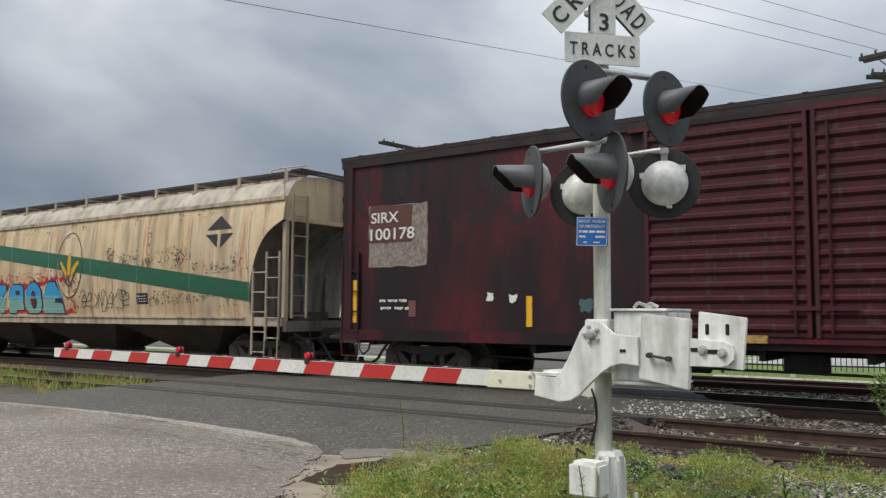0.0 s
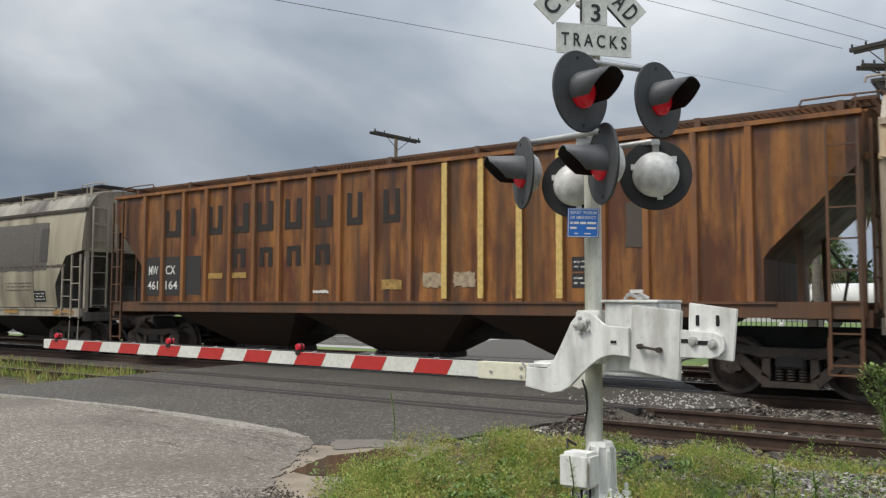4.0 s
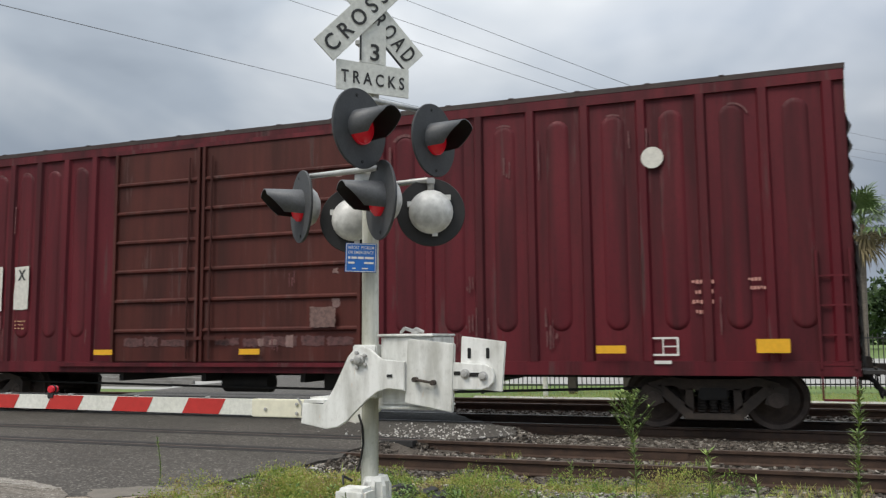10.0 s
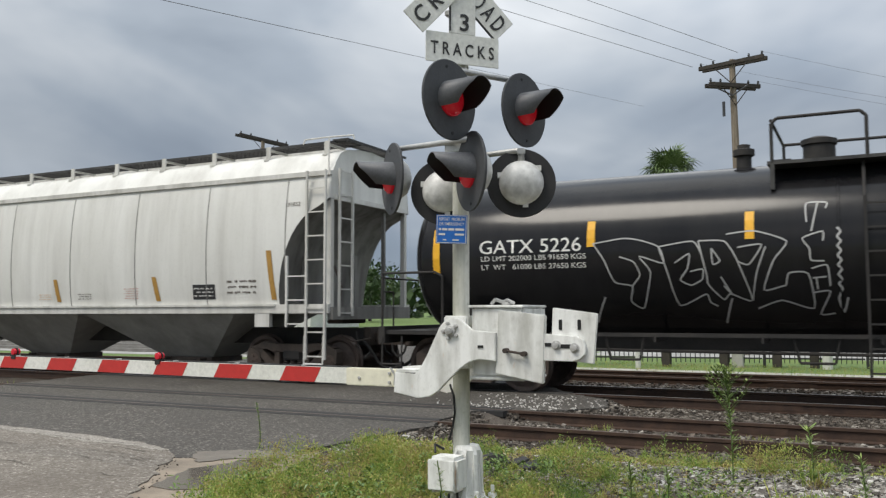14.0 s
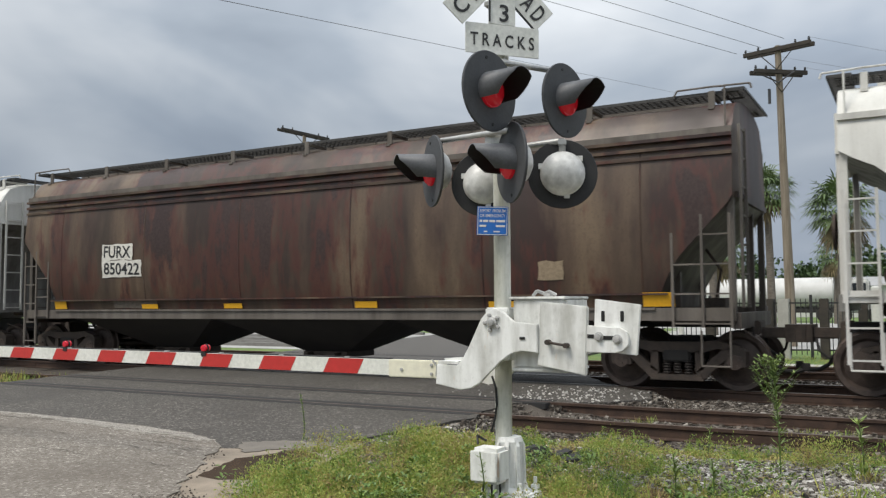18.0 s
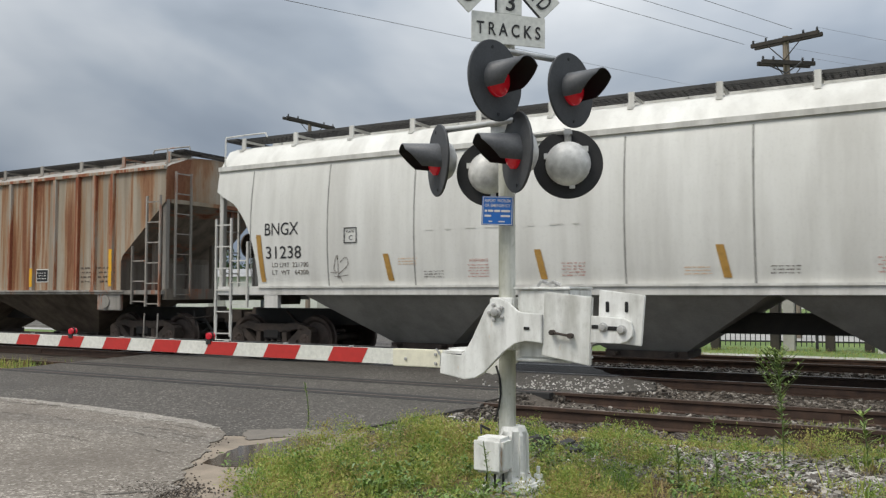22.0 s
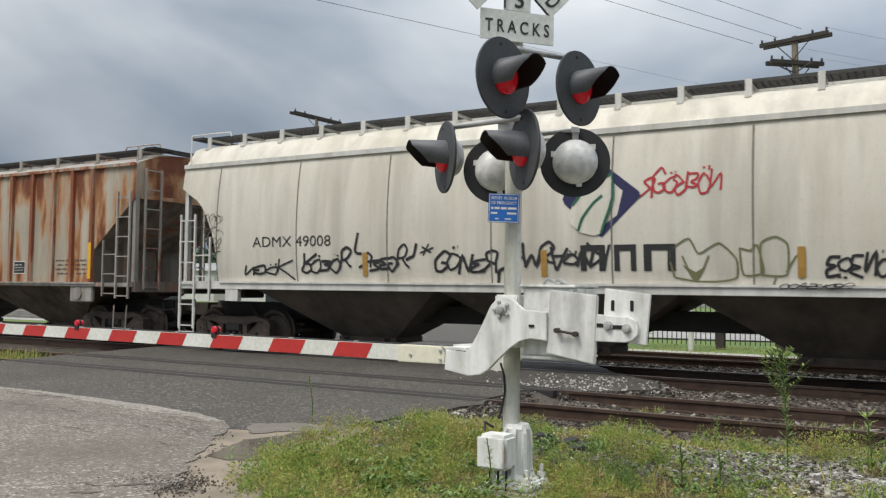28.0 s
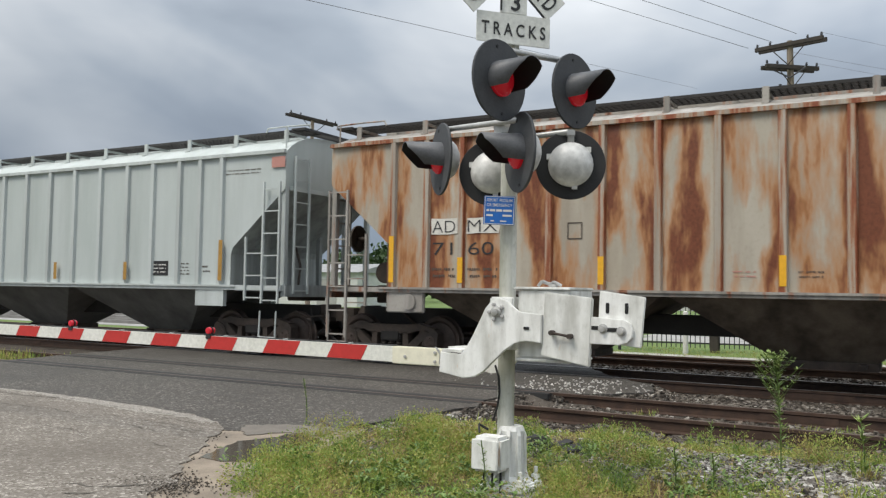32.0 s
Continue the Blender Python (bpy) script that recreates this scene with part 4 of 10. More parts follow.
        bmesh.ops.recalc_face_normals(bm, faces=bm.faces[:])
        ch = part("hopper_chute", bm, chute, car, "", None, False)
        bars("outlet_gate", [(xc - b - 0.05, xc + b + 0.05, -0.5, 0.5, zb - 0.10, zb + 0.02), (xc - b + 0.1, xc - b + 0.2, -0.7, -0.5, zb - 0.06, zb), (xc + b - 0.2, xc + b - 0.1, -0.7, -0.5, zb - 0.06, zb)], M_STEEL, ch)
    # roof walk
    rows = []
    for s in (-1, 1):
        y0, y1 = sorted((s * 1.02, s * 0.52))
        rows += [(-L / 2 - 0.05, L / 2 + 0.05, y - 0.012, y + 0.012, board - 0.05, board) for y in (y0, y0 + 0.125, y0 + 0.25, y0 + 0.375, y1)]
        k = int(L / 0.11)
        rows += [(-L / 2 + L * i / k, -L / 2 + L * i / k + 0.02, y0, y1, board - 0.035, board) for i in range(k + 1)]
    for s in (-1, 1):
        xe = s * (L / 2 - 0.02)
        rows += [(xe - 0.17, xe + 0.17, -1.15 + 0.1 * k, -1.135 + 0.1 * k, board - 0.03, board) for k in range(24)]
        rows += [(xe - 0.17, xe - 0.15, -1.15, 1.15, board - 0.05, board), (xe + 0.15, xe + 0.17, -1.15, 1.15, board - 0.05, board)]
    bars("running_board", rows, grate, car, "open steel grating along the roof")
    first = None
    for i in range(posts):
        x = -L / 2 + 0.35 + (L - 0.7) * i / (posts - 1)
        for s in (-1, 1):
            if first is None:
                first = bars("board_bracket", [(-0.05, 0.05, -1.13, -1.10, zr - 0.02, board - 0.01), (-0.05, 0.05, -1.20, -1.10, zr - 0.02, zr + 0.02), (-0.03, 0.03, -1.10, -0.5, board - 0.09, board - 0.05)], trim, car)
                first.matrix_basis = pose(x, 0, 0, 0, 0, 0)
            else:
                again(first, car, pose(x, 0, 0, 0, 0, 0 if s < 0 else 180))
    bars("roof_hatch", [(-L / 2 + 0.5, L / 2 - 0.5, -0.38, 0.38, zr + 0.12, board - 0.02)] + [(-L / 2 + 0.7 + k * 1.1, -L / 2 + 0.78 + k * 1.1, -0.42, 0.42, zr + 0.14, board + 0.02) for k in range(int((L - 1.4) / 1.1))], trim, car)
    for s in (-1, 1):
        bm = B()
        pipe(bm, [(s * (L / 2 - 0.1), -1.42, 4.0), (s * (L / 2 - 0.1), -1.40, board - 0.02), (s * (L / 2 - 0.35), -1.08, board + 0.07), (s * (L / 2 - 0.9), -1.06, board + 0.07), (s * (L / 2 - 0.95), -1.06, board - 0.02)], 0.016, 6)
        pipe(bm, [(s * (L / 2 - 0.35), -1.08, board + 0.07), (s * (L / 2 + 0.22), -1.06, board + 0.06), (s * (L / 2 + 0.24), -1.06, board - 0.02)], 0.016, 6)
        part("roof_handrail", bm, trim, car)
    # ribs, or weld seams on curved sides
    if ribs:
        one = None
        za, zb = prof[0][0], 4.17
        for x in rib_places(L, ribs, rib_from, narrow):
            for s in (-1, 1):
                if one is None:
                    bm = B()
                    prism(bm, [(-0.075, -1.51), (0.075, -1.51), (0.05, -1.585), (-0.05, -1.585)], "z", za, zb)
                    one = part("rib", bm, rib_skin or skin, car, "", pose(x, 0, 0), False)
                else:
                    again(one, car, pose(x, 0, 0, 0, 0, 0 if s < 0 else 180))
        bars("eave_rail", [(-L / 2, L / 2, s * 1.55 - 0.04, s * 1.55 + 0.04, 4.14, 4.21) for s in (-1, 1)], rib_skin or skin, car)
    else:
        eave = [p for p in prof if p[1] >= 1.39][-1]
        # a separate dark skin paints the roof lip's shadow line onto the rail
        bars("eave_rail", [(-L / 2, L / 2, s * (eave[1] + 0.055) - 0.05, s * (eave[1] + 0.055) + 0.05, eave[0] - 0.10, eave[0] - 0.01) for s in (-1, 1)], eave_shade_skin or trim, car)
        one = None
        for i in range(seams):
            x = -L / 2 + L * (i + seam_from) / seams
            if x > L / 2 - 0.3:
                continue
            for s in (-1, 1):
                if one is None:
                    rows_v, rows_f = [], []
                    zz = [prof[0][0] + 0.13 * k for k in range(20)]
                    for k, z in enumerate(zz):
                        y = -lerp_table(prof, z)
                        rows_v += [(-0.016, y - 0.001, z), (0.0, y - 0.012, z), (0.016, y - 0.001, z)]
                        if k:
                            o = 3 * k
                            rows_f += [(o - 3, o - 2, o + 1, o), (o - 2, o - 1, o + 2, o + 1)]
                    one = raw("weld_seam", rows_v, rows_f, seam_skin, car)
                    one.matrix_basis = pose(x, 0, 0)
                elif s < 0:
                    again(one, car, pose(x, 0, 0))
    for s in (-1, 1):
        truck(car, s * (L / 2 - truck_in))
    return car, side, L


def strip(car, x, z, w, h, side, material=M_YELLOW, name="reflective_strip", rag=0.0):
    bm = B()
    patch(bm, x, x + w, z, z + h, side, 0.012, rag * (0.5 if rag > 0.02 else 1), 9 if rag > 0.02 else 3, random.Random(int(100 * (x + z))))
    return part(name, bm, material, car, "", None, False)


def lines(car, x, z, w, h, rows, side, material, seed=1, name="stencil_print"):
    """Small print too fine to read: rows of short bars."""
    r = random.Random(seed)
    bm = B()
    for k in range(rows):
        zz = z + h - (k + 0.75) * h / rows
        a, tall, word = x + (r.uniform(0, 0.15) * w if k % 2 else 0), h / rows * 0.42, r.randint(2, 6)
        while a < x + w - 0.02:
            b = min(a + r.uniform(0.4, 0.75) * tall, x + w)
            patch(bm, a, b, zz + r.choice((0, 0, 0.25)) * tall, zz + tall * r.uniform(.8, 1), side, 0.007, 0, 1)
            a = b + 0.25 * tall
            word -= 1
            if not word:
                a, word = a + tall * r.uniform(.6, 1.6), r.randint(2, 6)
    return tagged(part(name, bm, material, car, "", None, False), kind="stuff")


# pen strokes of a spray-can scrawl, in a unit box
STROKES = [
    [[(.5, 1), (.1, .6), (.25, .05), (.7, .05), (.9, .5), (.6, .98), (.3, .85)]],
    [[(.1, .45), (.85, .55), (.6, 1), (.15, .7), (.2, .1), (.95, .15)]],
    [[(.15, 1.05), (.1, 0)], [(.85, 1), (.2, .45), (.95, -.1)]],
    [[(.85, .9), (.3, 1), (.2, .65), (.75, .4), (.7, 0), (.05, .05)]],
    [[(.1, 0), (.15, .95), (.75, .05), (.85, 1.1)]],
    [[(.1, .75), (.5, 1.05), (.8, .7), (.1, .05), (1, .1)]],
    [[(.1, 1), (.15, .1), (.6, 0), (.85, .4), (.8, 1), (.95, 0)]],
    [[(.05, 0), (.45, 1.1), (.6, .5), (.3, .3), (1.05, .35)]]]


def tag_scrawl(car, x, z, w, h, side, material, seed, width=0.03, loops=7, name="graffiti_tag"):
    """Looping spray-can scrawl that cannot be read."""
    r = random.Random(seed)
    bm = B()
    step = w / loops
    for k in range(loops):
        x0, dx = x + step * (k - 0.12), step * r.uniform(1.15, 1.75)
        flip, big, lift = r.random() < 0.45, r.uniform(.75, 1.12), r.uniform(-.08, .15)
        for n, line in enumerate(r.choice(STROKES)):
            P = [Vector((x0 + dx * ((1 - u if flip else u) + r.uniform(-.08, .08) + 0.35 * v), z + h * (v * big + lift + r.uniform(-.06, .06)))) for u, v in line]
            P = [P[0]] + P + [P[-1]]
            pts = []
            for i in range(1, len(P) - 2):
                for u in (0, .17, .33, .5, .67, .83):
                    a, b, c, d = P[i - 1:i + 3]
                    pts.append(0.5 * ((2 * b) + (c - a) * u + (2 * a - 5 * b + 4 * c - d) * u * u + (3 * b - a - 3 * c + d) * u ** 3))
            pts.append(P[-1])
            ribbon(bm, [tuple(p) for p in pts], width * r.uniform(.5, .8), side, 0.009 + 0.0004 * n + 0.0008 * (k % 2))
        if r.random() < 0.55 and h > 0.2:
            a0, w0, h0 = x0 + step * r.uniform(-.2, .4), step * r.uniform(.5, .9), h * r.uniform(.3, .55)
            ribbon(bm, [(a0 + w0 * (1 - math.cos(q * 0.45)) * 0.7, z + h * 0.72 + h0 * math.sin(q * 0.45)) for q in range(8)], width * 0.65, side, 0.0105 + 0.0008 * (k % 2))
        if r.random() < 0.3 and h > 0.2:
            a0 = x0 + dx * 0.5
            ribbon(bm, [(a0, z + 0.1 * h), (a0 + step * 0.9, z + 0.02 * h), (a0 + step * 1.1, z - r.uniform(.05, .22) * h)], width * 0.55, side, 0.0125)
    return part(name, bm, material, car, "", None, False)


def boxed_print(car, x, z, w, h, side, material, seed=4, fill=None):
    """A small framed data panel with print that cannot be read."""
    bm = B()
    patch(bm, x, x + w, z, z + h, side, 0.007, 0, 2)
    panel = part("data_panel", bm, fill or M_WHITE, car, "", None, False)
    lines(panel, x + 0.04, z + 0.04, w - 0.08, h - 0.08, max(2, int(h / 0.09)), lambda a, b: side(a, b) - 0.006, material, seed)
    return panel


# cream hopper with a green band and a big painted tag
P_CREAM = paint("cream hopper paint", (0.55, 0.405, 0.235), (0.68, 0.545, 0.37), (0.20, 0.085, 0.035), 0.42, 0.5, (0.10, 0.075, 0.05))
P_CREAM_ROOF = paint("dusty cream roof", (0.33, 0.285, 0.225), (0.47, 0.42, 0.35), grime=0.6, grime_col=(0.14, 0.12, 0.1))
P_CREAM_TRIM = paint("cream trim", (0.42, 0.34, 0.25), None, grime=0.6)
# end colour: dirt, with the shade under the roof's end painted in
P_DIRT_SHADE_END = paint("grimed end sheet", (0.13, 0.115, 0.095), (0.22, 0.19, 0.155), grime=0.6)
car, side, L = hopper("cream covered hopper car with green band and blue spray-painted tag", 78.95, 96.1, CURVED, ellipse_cut(3.44, 1.6, 1.05), P_CREAM, P_DIRT_SHADE_END, P_CREAM_TRIM, posts=11, seams=8, roof_skin=P_CREAM_ROOF, ladder_top=2.8, ladder_front=(0.8, 2.8), chute=surface("brown-grimed chute", (0.05, 0.039, 0.030), (0.10, 0.08, 0.06), 2, 0.85))
at = lambda s, c=car: s - CAR[c]
bm = B()
n = 40
top = [(79.05 + (95.06 - 79.05) * i / n, 4.02 + (2.12 - 4.02) * i / n) for i in range(n + 1)]
vs = []
for s_, z in top:
    wdt = 0.44
    for k in range(4):
        zz = z - wdt * k / 3
        vs.append(bm.verts.new((at(s_), side(0, zz) - 0.007, zz)))
for i in range(n):
    for k in range(3):
        a = 4 * i + k
        bm.faces.new((vs[a + 1], vs[a + 5], vs[a + 4], vs[a]))
part("green_band", bm, M_GREEN, car, "slanting dark green band", None, False)
bm = B()
cx, cz = at(87.55), 2.75
shape(bm, [(cx + 0.63 * math.cos(a * math.pi / 16), cz + 0.91 * math.sin(a * math.pi / 16)) for a in range(32)], side, 0.011)
emblem = part("emblem", bm, P_CREAM, car, "oval emblem with a wheat and corn motif", None, False)
e_side = lambda x, z: side(x, z) - 0.008
bm = B()
ribbon(bm, [(cx + 0.63 * math.cos(a * math.pi / 16), cz + 0.91 * math.sin(a * math.pi / 16)) for a in range(33)], 0.025, e_side)
part("emblem_ring", bm, M_INKFADE, emblem, "", None, False)
for dx, lean, tall in ((-0.30, -0.22, 0.42), (0.0, 0.0, 0.66), (0.30, 0.22, 0.42)):
    bm = B()
    zb = cz - 0.30
    shape(bm, [(cx + dx * 0.45 - 0.05, zb), (cx + dx * 0.8 - 0.10, zb + tall * 0.45), (cx + dx + lean * 0.5 - 0.06, zb + tall * 0.9), (cx + dx + lean * 0.6 + 0.02, zb + tall), (cx + dx + lean * 0.5 + 0.08, zb + tall * 0.8), (cx + dx * 0.8 + 0.09, zb + tall * 0.4), (cx + dx * 0.45 + 0.05, zb)], e_side, 0.007)
    part("grain_ear", bm, M_GOLD, emblem, "", None, False)
for sgn in (-1, 1):
    bm = B()
    shape(bm, [(cx + sgn * 0.02, cz - 0.62), (cx + sgn * 0.16, cz - 0.40), (cx + sgn * 0.40, cz - 0.02), (cx + sgn * 0.30, cz - 0.28), (cx + sgn * 0.12, cz - 0.56)][::sgn], e_side, 0.009)
    part("leaf", bm, M_GREEN, emblem, "", None, False)
part("stalk", ribbon(B(), [(cx, cz - 0.25), (cx + 0.01, cz - 0.6), (cx, cz - 0.85)], 0.03, e_side, 0.008), M_INKFADE, emblem, "", None, False)
r = random.Random(5)
bm = B()
halo = []
for k in range(60):
    u = k / 59
    halo.append((at(82.0) + 5.55 * u, 2.30 + 0.10 * math.sin(9 * u) + r.uniform(-.06, .12)))
for k in range(60):
    u = 1 - k / 59
    halo.append((at(82.0) + 5.65 * u + r.uniform(-.04, .08), 1.36 + r.uniform(-.02, .06)))
shape(bm, halo, side, 0.009)
part("graffiti_halo", bm, M_REDPAINT, car, "red spray halo behind the tag", None, False)
bm = B()
for _ in range(520):
    u, v = r.uniform(81.85, 87.95), r.gauss(2.38, 0.11)
    if r.random() < 0.35:
        u, v = r.choice((r.gauss(81.98, 0.08), r.gauss(87.72, 0.14))), r.uniform(1.38, 2.3)
    w_ = r.uniform(.012, .05)
    patch(bm, at(u), at(u + w_), v, v + w_ * r.uniform(.6, 1.3), side, 0.0085, 0.006, 1, r)
tagged(part("overspray", bm, M_REDPAINT, car, "red overspray specks round the tag", None, False), kind="stuff")
t_side = lambda x, z: side(x, z) - 0.006
glyphs = [
    [(0, 0), (.06, .5), (.14, .94), (.24, 1), (.84, 1), (.95, .92), (1, 0), (.74, 0), (.72, .26), (.62, .40), (.50, .30), (.36, 0)],
    [(0, 0), (.10, .6), (.22, .9), (.42, 1), (.92, 1), (1, .8), (.82, .70), (.74, .60), (.70, 0), (.46, 0), (.50, .42), (.42, .44), (.32, 0)],
    [(0, 0), (.10, .8), (.32, 1), (.82, 1), (.98, .86), (.97, .62), (.80, .50), (.94, .40), (.96, .16), (.78, .10), (.52, .16), (.44, 0)],
    [(.16, 0), (.02, .2), (.06, .72), (.24, .97), (.5, 1.08), (.78, 1), (.96, .78), (1, .3), (.9, .08), (.72, 0)],
    [(0, 0), (.14, .55), (.26, .97), (.36, 1.05), (.74, 1.05), (.80, .95), (.66, .36), (1.12, .32), (1.18, 0)]]
holes = {2: (.62, .72, .12, .07), 3: (.52, .46, .14, .26)}
for k, g in enumerate(glyphs):
    x0, wd = at(82.22) + 0.985 * k, 0.92
    place = lambda u, v: (x0 + wd * u, 1.40 + 0.84 * v)
    for mat, lo, hi, gp in ((M_INK, -0.06, 1.14, 0.006), (M_TEAL, 0.0, 0.56, 0.009), (M_BLUEPAINT, 0.50, 1.08, 0.011)):
        bm = B()
        grow = 0.09 if mat is M_INK else 0
        pts = [place(u + (u - 0.5) * grow + (0.02 if grow else 0), min(max(v + (v - .5) * grow, lo), hi)) for u, v in g]
        clean = [p for i, p in enumerate(pts) if (Vector(p) - Vector(pts[i - 1])).length > 0.004]
        shape(bm, clean, t_side, gp)
        bmesh.ops.dissolve_degenerate(bm, dist=0.001, edges=bm.edges[:])
        part("graffiti_letter", bm, mat, car, "", None, False)
    if k in holes:
        hu, hv, ru, rv = holes[k]
        for grow, mat, gp in ((1.25, M_INK, 0.0125), (0.9, M_REDDARK, 0.0135)):
            bm = B()
            shape(bm, [place(hu + ru * grow * math.cos(a * math.pi / 7), hv + rv * grow * math.sin(a * math.pi / 7)) for a in range(14)], t_side, gp)
            part("letter_eye", bm, mat, car, "", None, False)
    bm = B()
    ribbon(bm, [place(.10 + .82 * q / 13, .54 + (.045 if q % 2 else -.035)) for q in range(14)], 0.022, t_side, 0.0145)
    ribbon(bm, [place(.02 + .95 * q / 6, .13) for q in range(7)], 0.016, t_side, 0.0145)
    part("letter_line", bm, M_TEALPALE, car, "", None, False)
letters("reporting_mark", "DMX", M_INK, car, at(80.75), 2.55, 0.20, 0.62, side)
letters("car_number", "49130", M_INK, car, at(80.85), 2.18, 0.20, 1.0, side)
tag_scrawl(car, at(88.1), 1.5, 2.2, 0.45, side, M_INK, 8, 0.025, 9)
# paint flaked off down to the dark primer in swarms of specks
bm = B()
r = random.Random(18)
for a, b, z0, z1, count in ((89.3, 90.9, 2.5, 3.1, 110), (91.0, 92.9, 2.45, 3.05, 150), (93.0, 95.0, 2.35, 2.6, 60), (91.2, 94.8, 1.55, 2.0, 120), (79.6, 95.0, 3.7, 3.95, 130), (86.9, 87.8, 2.2, 2.7, 10), (79.4, 81.4, 1.4, 2.0, 40), (94.4, 95.2, 2.1, 3.0, 20), (89.4, 89.5, 2.3, 3.6, 24), (91.15, 91.25, 1.6, 3.7, 24)):
    nests = [(r.uniform(a, b), z0 + (z1 - z0) * r.betavariate(2, 2)) for _ in range(max(3, count // 5))]
    for _ in range(int(count * 2.2)):
        nu, nv = r.choice(nests)
        u, v = min(max(r.gauss(nu, .10), a), b), min(max(r.gauss(nv, .07), z0), z1)
        w_, h_ = r.uniform(.008, .05) * r.random() + 0.007, r.uniform(.008, .04)
        patch(bm, at(u), at(u + w_), v, v + h_, side, 0.009, 0.008, 1, r)
tagged(part("flaked_paint", bm, M_INKFADE, car, "swarm of dark specks of flaked paint", None, False), kind="stuff")
bm = B()
dx_, dz_ = at(93.96), 3.32
shape(bm, [(dx_ - .46, dz_ + .08), (dx_ + .46, dz_ + .08), (dx_, dz_ + .42)], side, 0.008)
shape(bm, [(dx_ - .50, dz_ - .03), (dx_ - .06, dz_ - .03), (dx_ - .06, dz_ - .36)], side, 0.008)
shape(bm, [(dx_ + .50, dz_ - .03), (dx_ + .06, dz_ - .36), (dx_ + .06, dz_ - .03)], side, 0.008)
part("diamond_mark", bm, M_INK, car, "black split diamond mark", None, False)
boxed_print(car, at(90.7), 1.64, 0.5, 0.28, side, M_WHITE, 5, M_INK)
CAR[car] -= 0.10

# orange-brown ribbed hopper
MILW_RIBS = [62.03, 62.78, 63.58, 64.43, 65.28, 66.08, 66.89, 67.82, 68.69, 69.61, 70.55, 71.40, 72.22, 73.04, 73.84, 74.65, 75.4, 76.2, 77.05]
M_INKBROWN = plain("old black paint on brown", (0.028, 0.02, 0.016), 0.6, wear=0.4)
P_MILW = paint("orange-brown hopper paint", (0.115, 0.034, 0.011), (0.335, 0.138, 0.034), (0.045, 0.018, 0.009), 0.68, 0.8, (0.05, 0.026, 0.014), streak=(2.2, 2.2, 0.09), patch=1.5, halo=(0.11, 0.042, 0.016), rough=0.4, sharp=(0.40, 0.60), thin_part=0.2)
P_MILW_RIB = paint("orange rib paint", (0.22, 0.08, 0.022), (0.36, 0.15, 0.04), (0.09, 0.035, 0.015), 0.45, 0.6)
P_MILW_END = paint("rust-brown end sheet", (0.09, 0.045, 0.022), (0.16, 0.07, 0.03), grime=0.6)
car, side, L = hopper("orange-brown ribbed covered hopper car with black company lettering", 60.73, 78.63, FLAT, line_cut([(1.2, 1.4), (2.15, 1.4), (3.5, 0.0), (3.6, 0.0)]), P_MILW, P_MILW_END, P_MILW_END, ribs=19, narrow=[v - 69.68 for v in MILW_RIBS], rib_skin=P_MILW_RIB, sill=(1.22, 1.46), posts=9, board=4.47, grate=P_MILW_END, low_ladder=False, chute=surface("brown-black chute", (0.028, 0.018, 0.013), (0.062, 0.034, 0.02), 1.5, 0.85), outlet=0.8)
at = lambda s, c=car: s - CAR[c]
# the company's name, reduced to plain upright blocks
for a, w in ((62.78, 0.66), (63.83, 0.13), (64.46, 0.5), (65.23, 0.65), (66.12, 0.55), (67.05, 0.5), (67.95, 0.5), (68.87, 0.42), (69.85, 0.42)):
    bm = B()
    patch(bm, at(a), at(a + (w * 0.3 if w > 0.2 else w)), 3.05, 3.72, side, 0.009, 0.01, 3)
    if w > 0.2:
        patch(bm, at(a + w * 0.7), at(a + w), 3.05, 3.72, side, 0.009, 0.01, 3)
        patch(bm, at(a + w * 0.3), at(a + w * 0.7), 3.05, 3.2, side, 0.009, 0.0, 2)
    part("name_block", bm, M_INKBROWN, car, "dark plain block of the company name", None, False)
for a in (65.35, 66.25, 67.12, 67.98):
    bm = B()
    patch(bm, at(a), at(a + 0.14), 2.25, 2.68, side, 0.009, 0.01, 3)
    patch(bm, at(a + 0.28), at(a + 0.42), 2.25, 2.68, side, 0.009, 0.01, 3)
    patch(bm, at(a + 0.14), at(a + 0.28), 2.57, 2.68, side, 0.009, 0.0, 2)
    part("name_block", bm, M_INKBROWN, car, "dark plain block of the company name", None, False)
bm = B()
patch(bm, at(62.0), at(64.22), 1.62, 2.56, side, 0.006, 0.015, 6)
part("number_patch", bm, plain("black number patch", (0.035, 0.032, 0.032), 0.7), car, "", None, False)
m_side = lambda x, z: side(x, z) - 0.008
letters("reporting_mark", "MW", M_WHITE, car, at(62.22), 2.13, 0.22, 0.37, m_side)
letters("reporting_mark", "CX", M_WHITE, car, at(62.9), 2.13, 0.22, 0.37, m_side)
letters("car_number", "461", M_WHITE, car, at(62.18), 1.76, 0.21, 0.42, m_side)
letters("car_number", "164", M_WHITE, car, at(62.9), 1.76, 0.21, 0.46, m_side)
for a in (64.44, 65.26):
    strip(car, at(a), 2.0, 0.57, 0.13, side, M_OLDYEL)
strip(car, at(69.82), 1.70, 0.52, 0.19, side, M_OLDYEL, "worn_panel", 0.015)
M_DULL = plain("dull cream worn panel", (0.46, 0.36, 0.235), 0.7, wear=0.5)
strip(car, at(70.85), 1.74, 0.45, 0.27, side, M_DULL, "worn_panel", 0.05)
strip(car, at(71.58), 1.74, 0.48, 0.27, side, M_DULL, "worn_panel", 0.05)
strip(car, at(67.93), 1.64, 0.45, 0.06, side, M_PATCH, "worn_panel", 0.03)
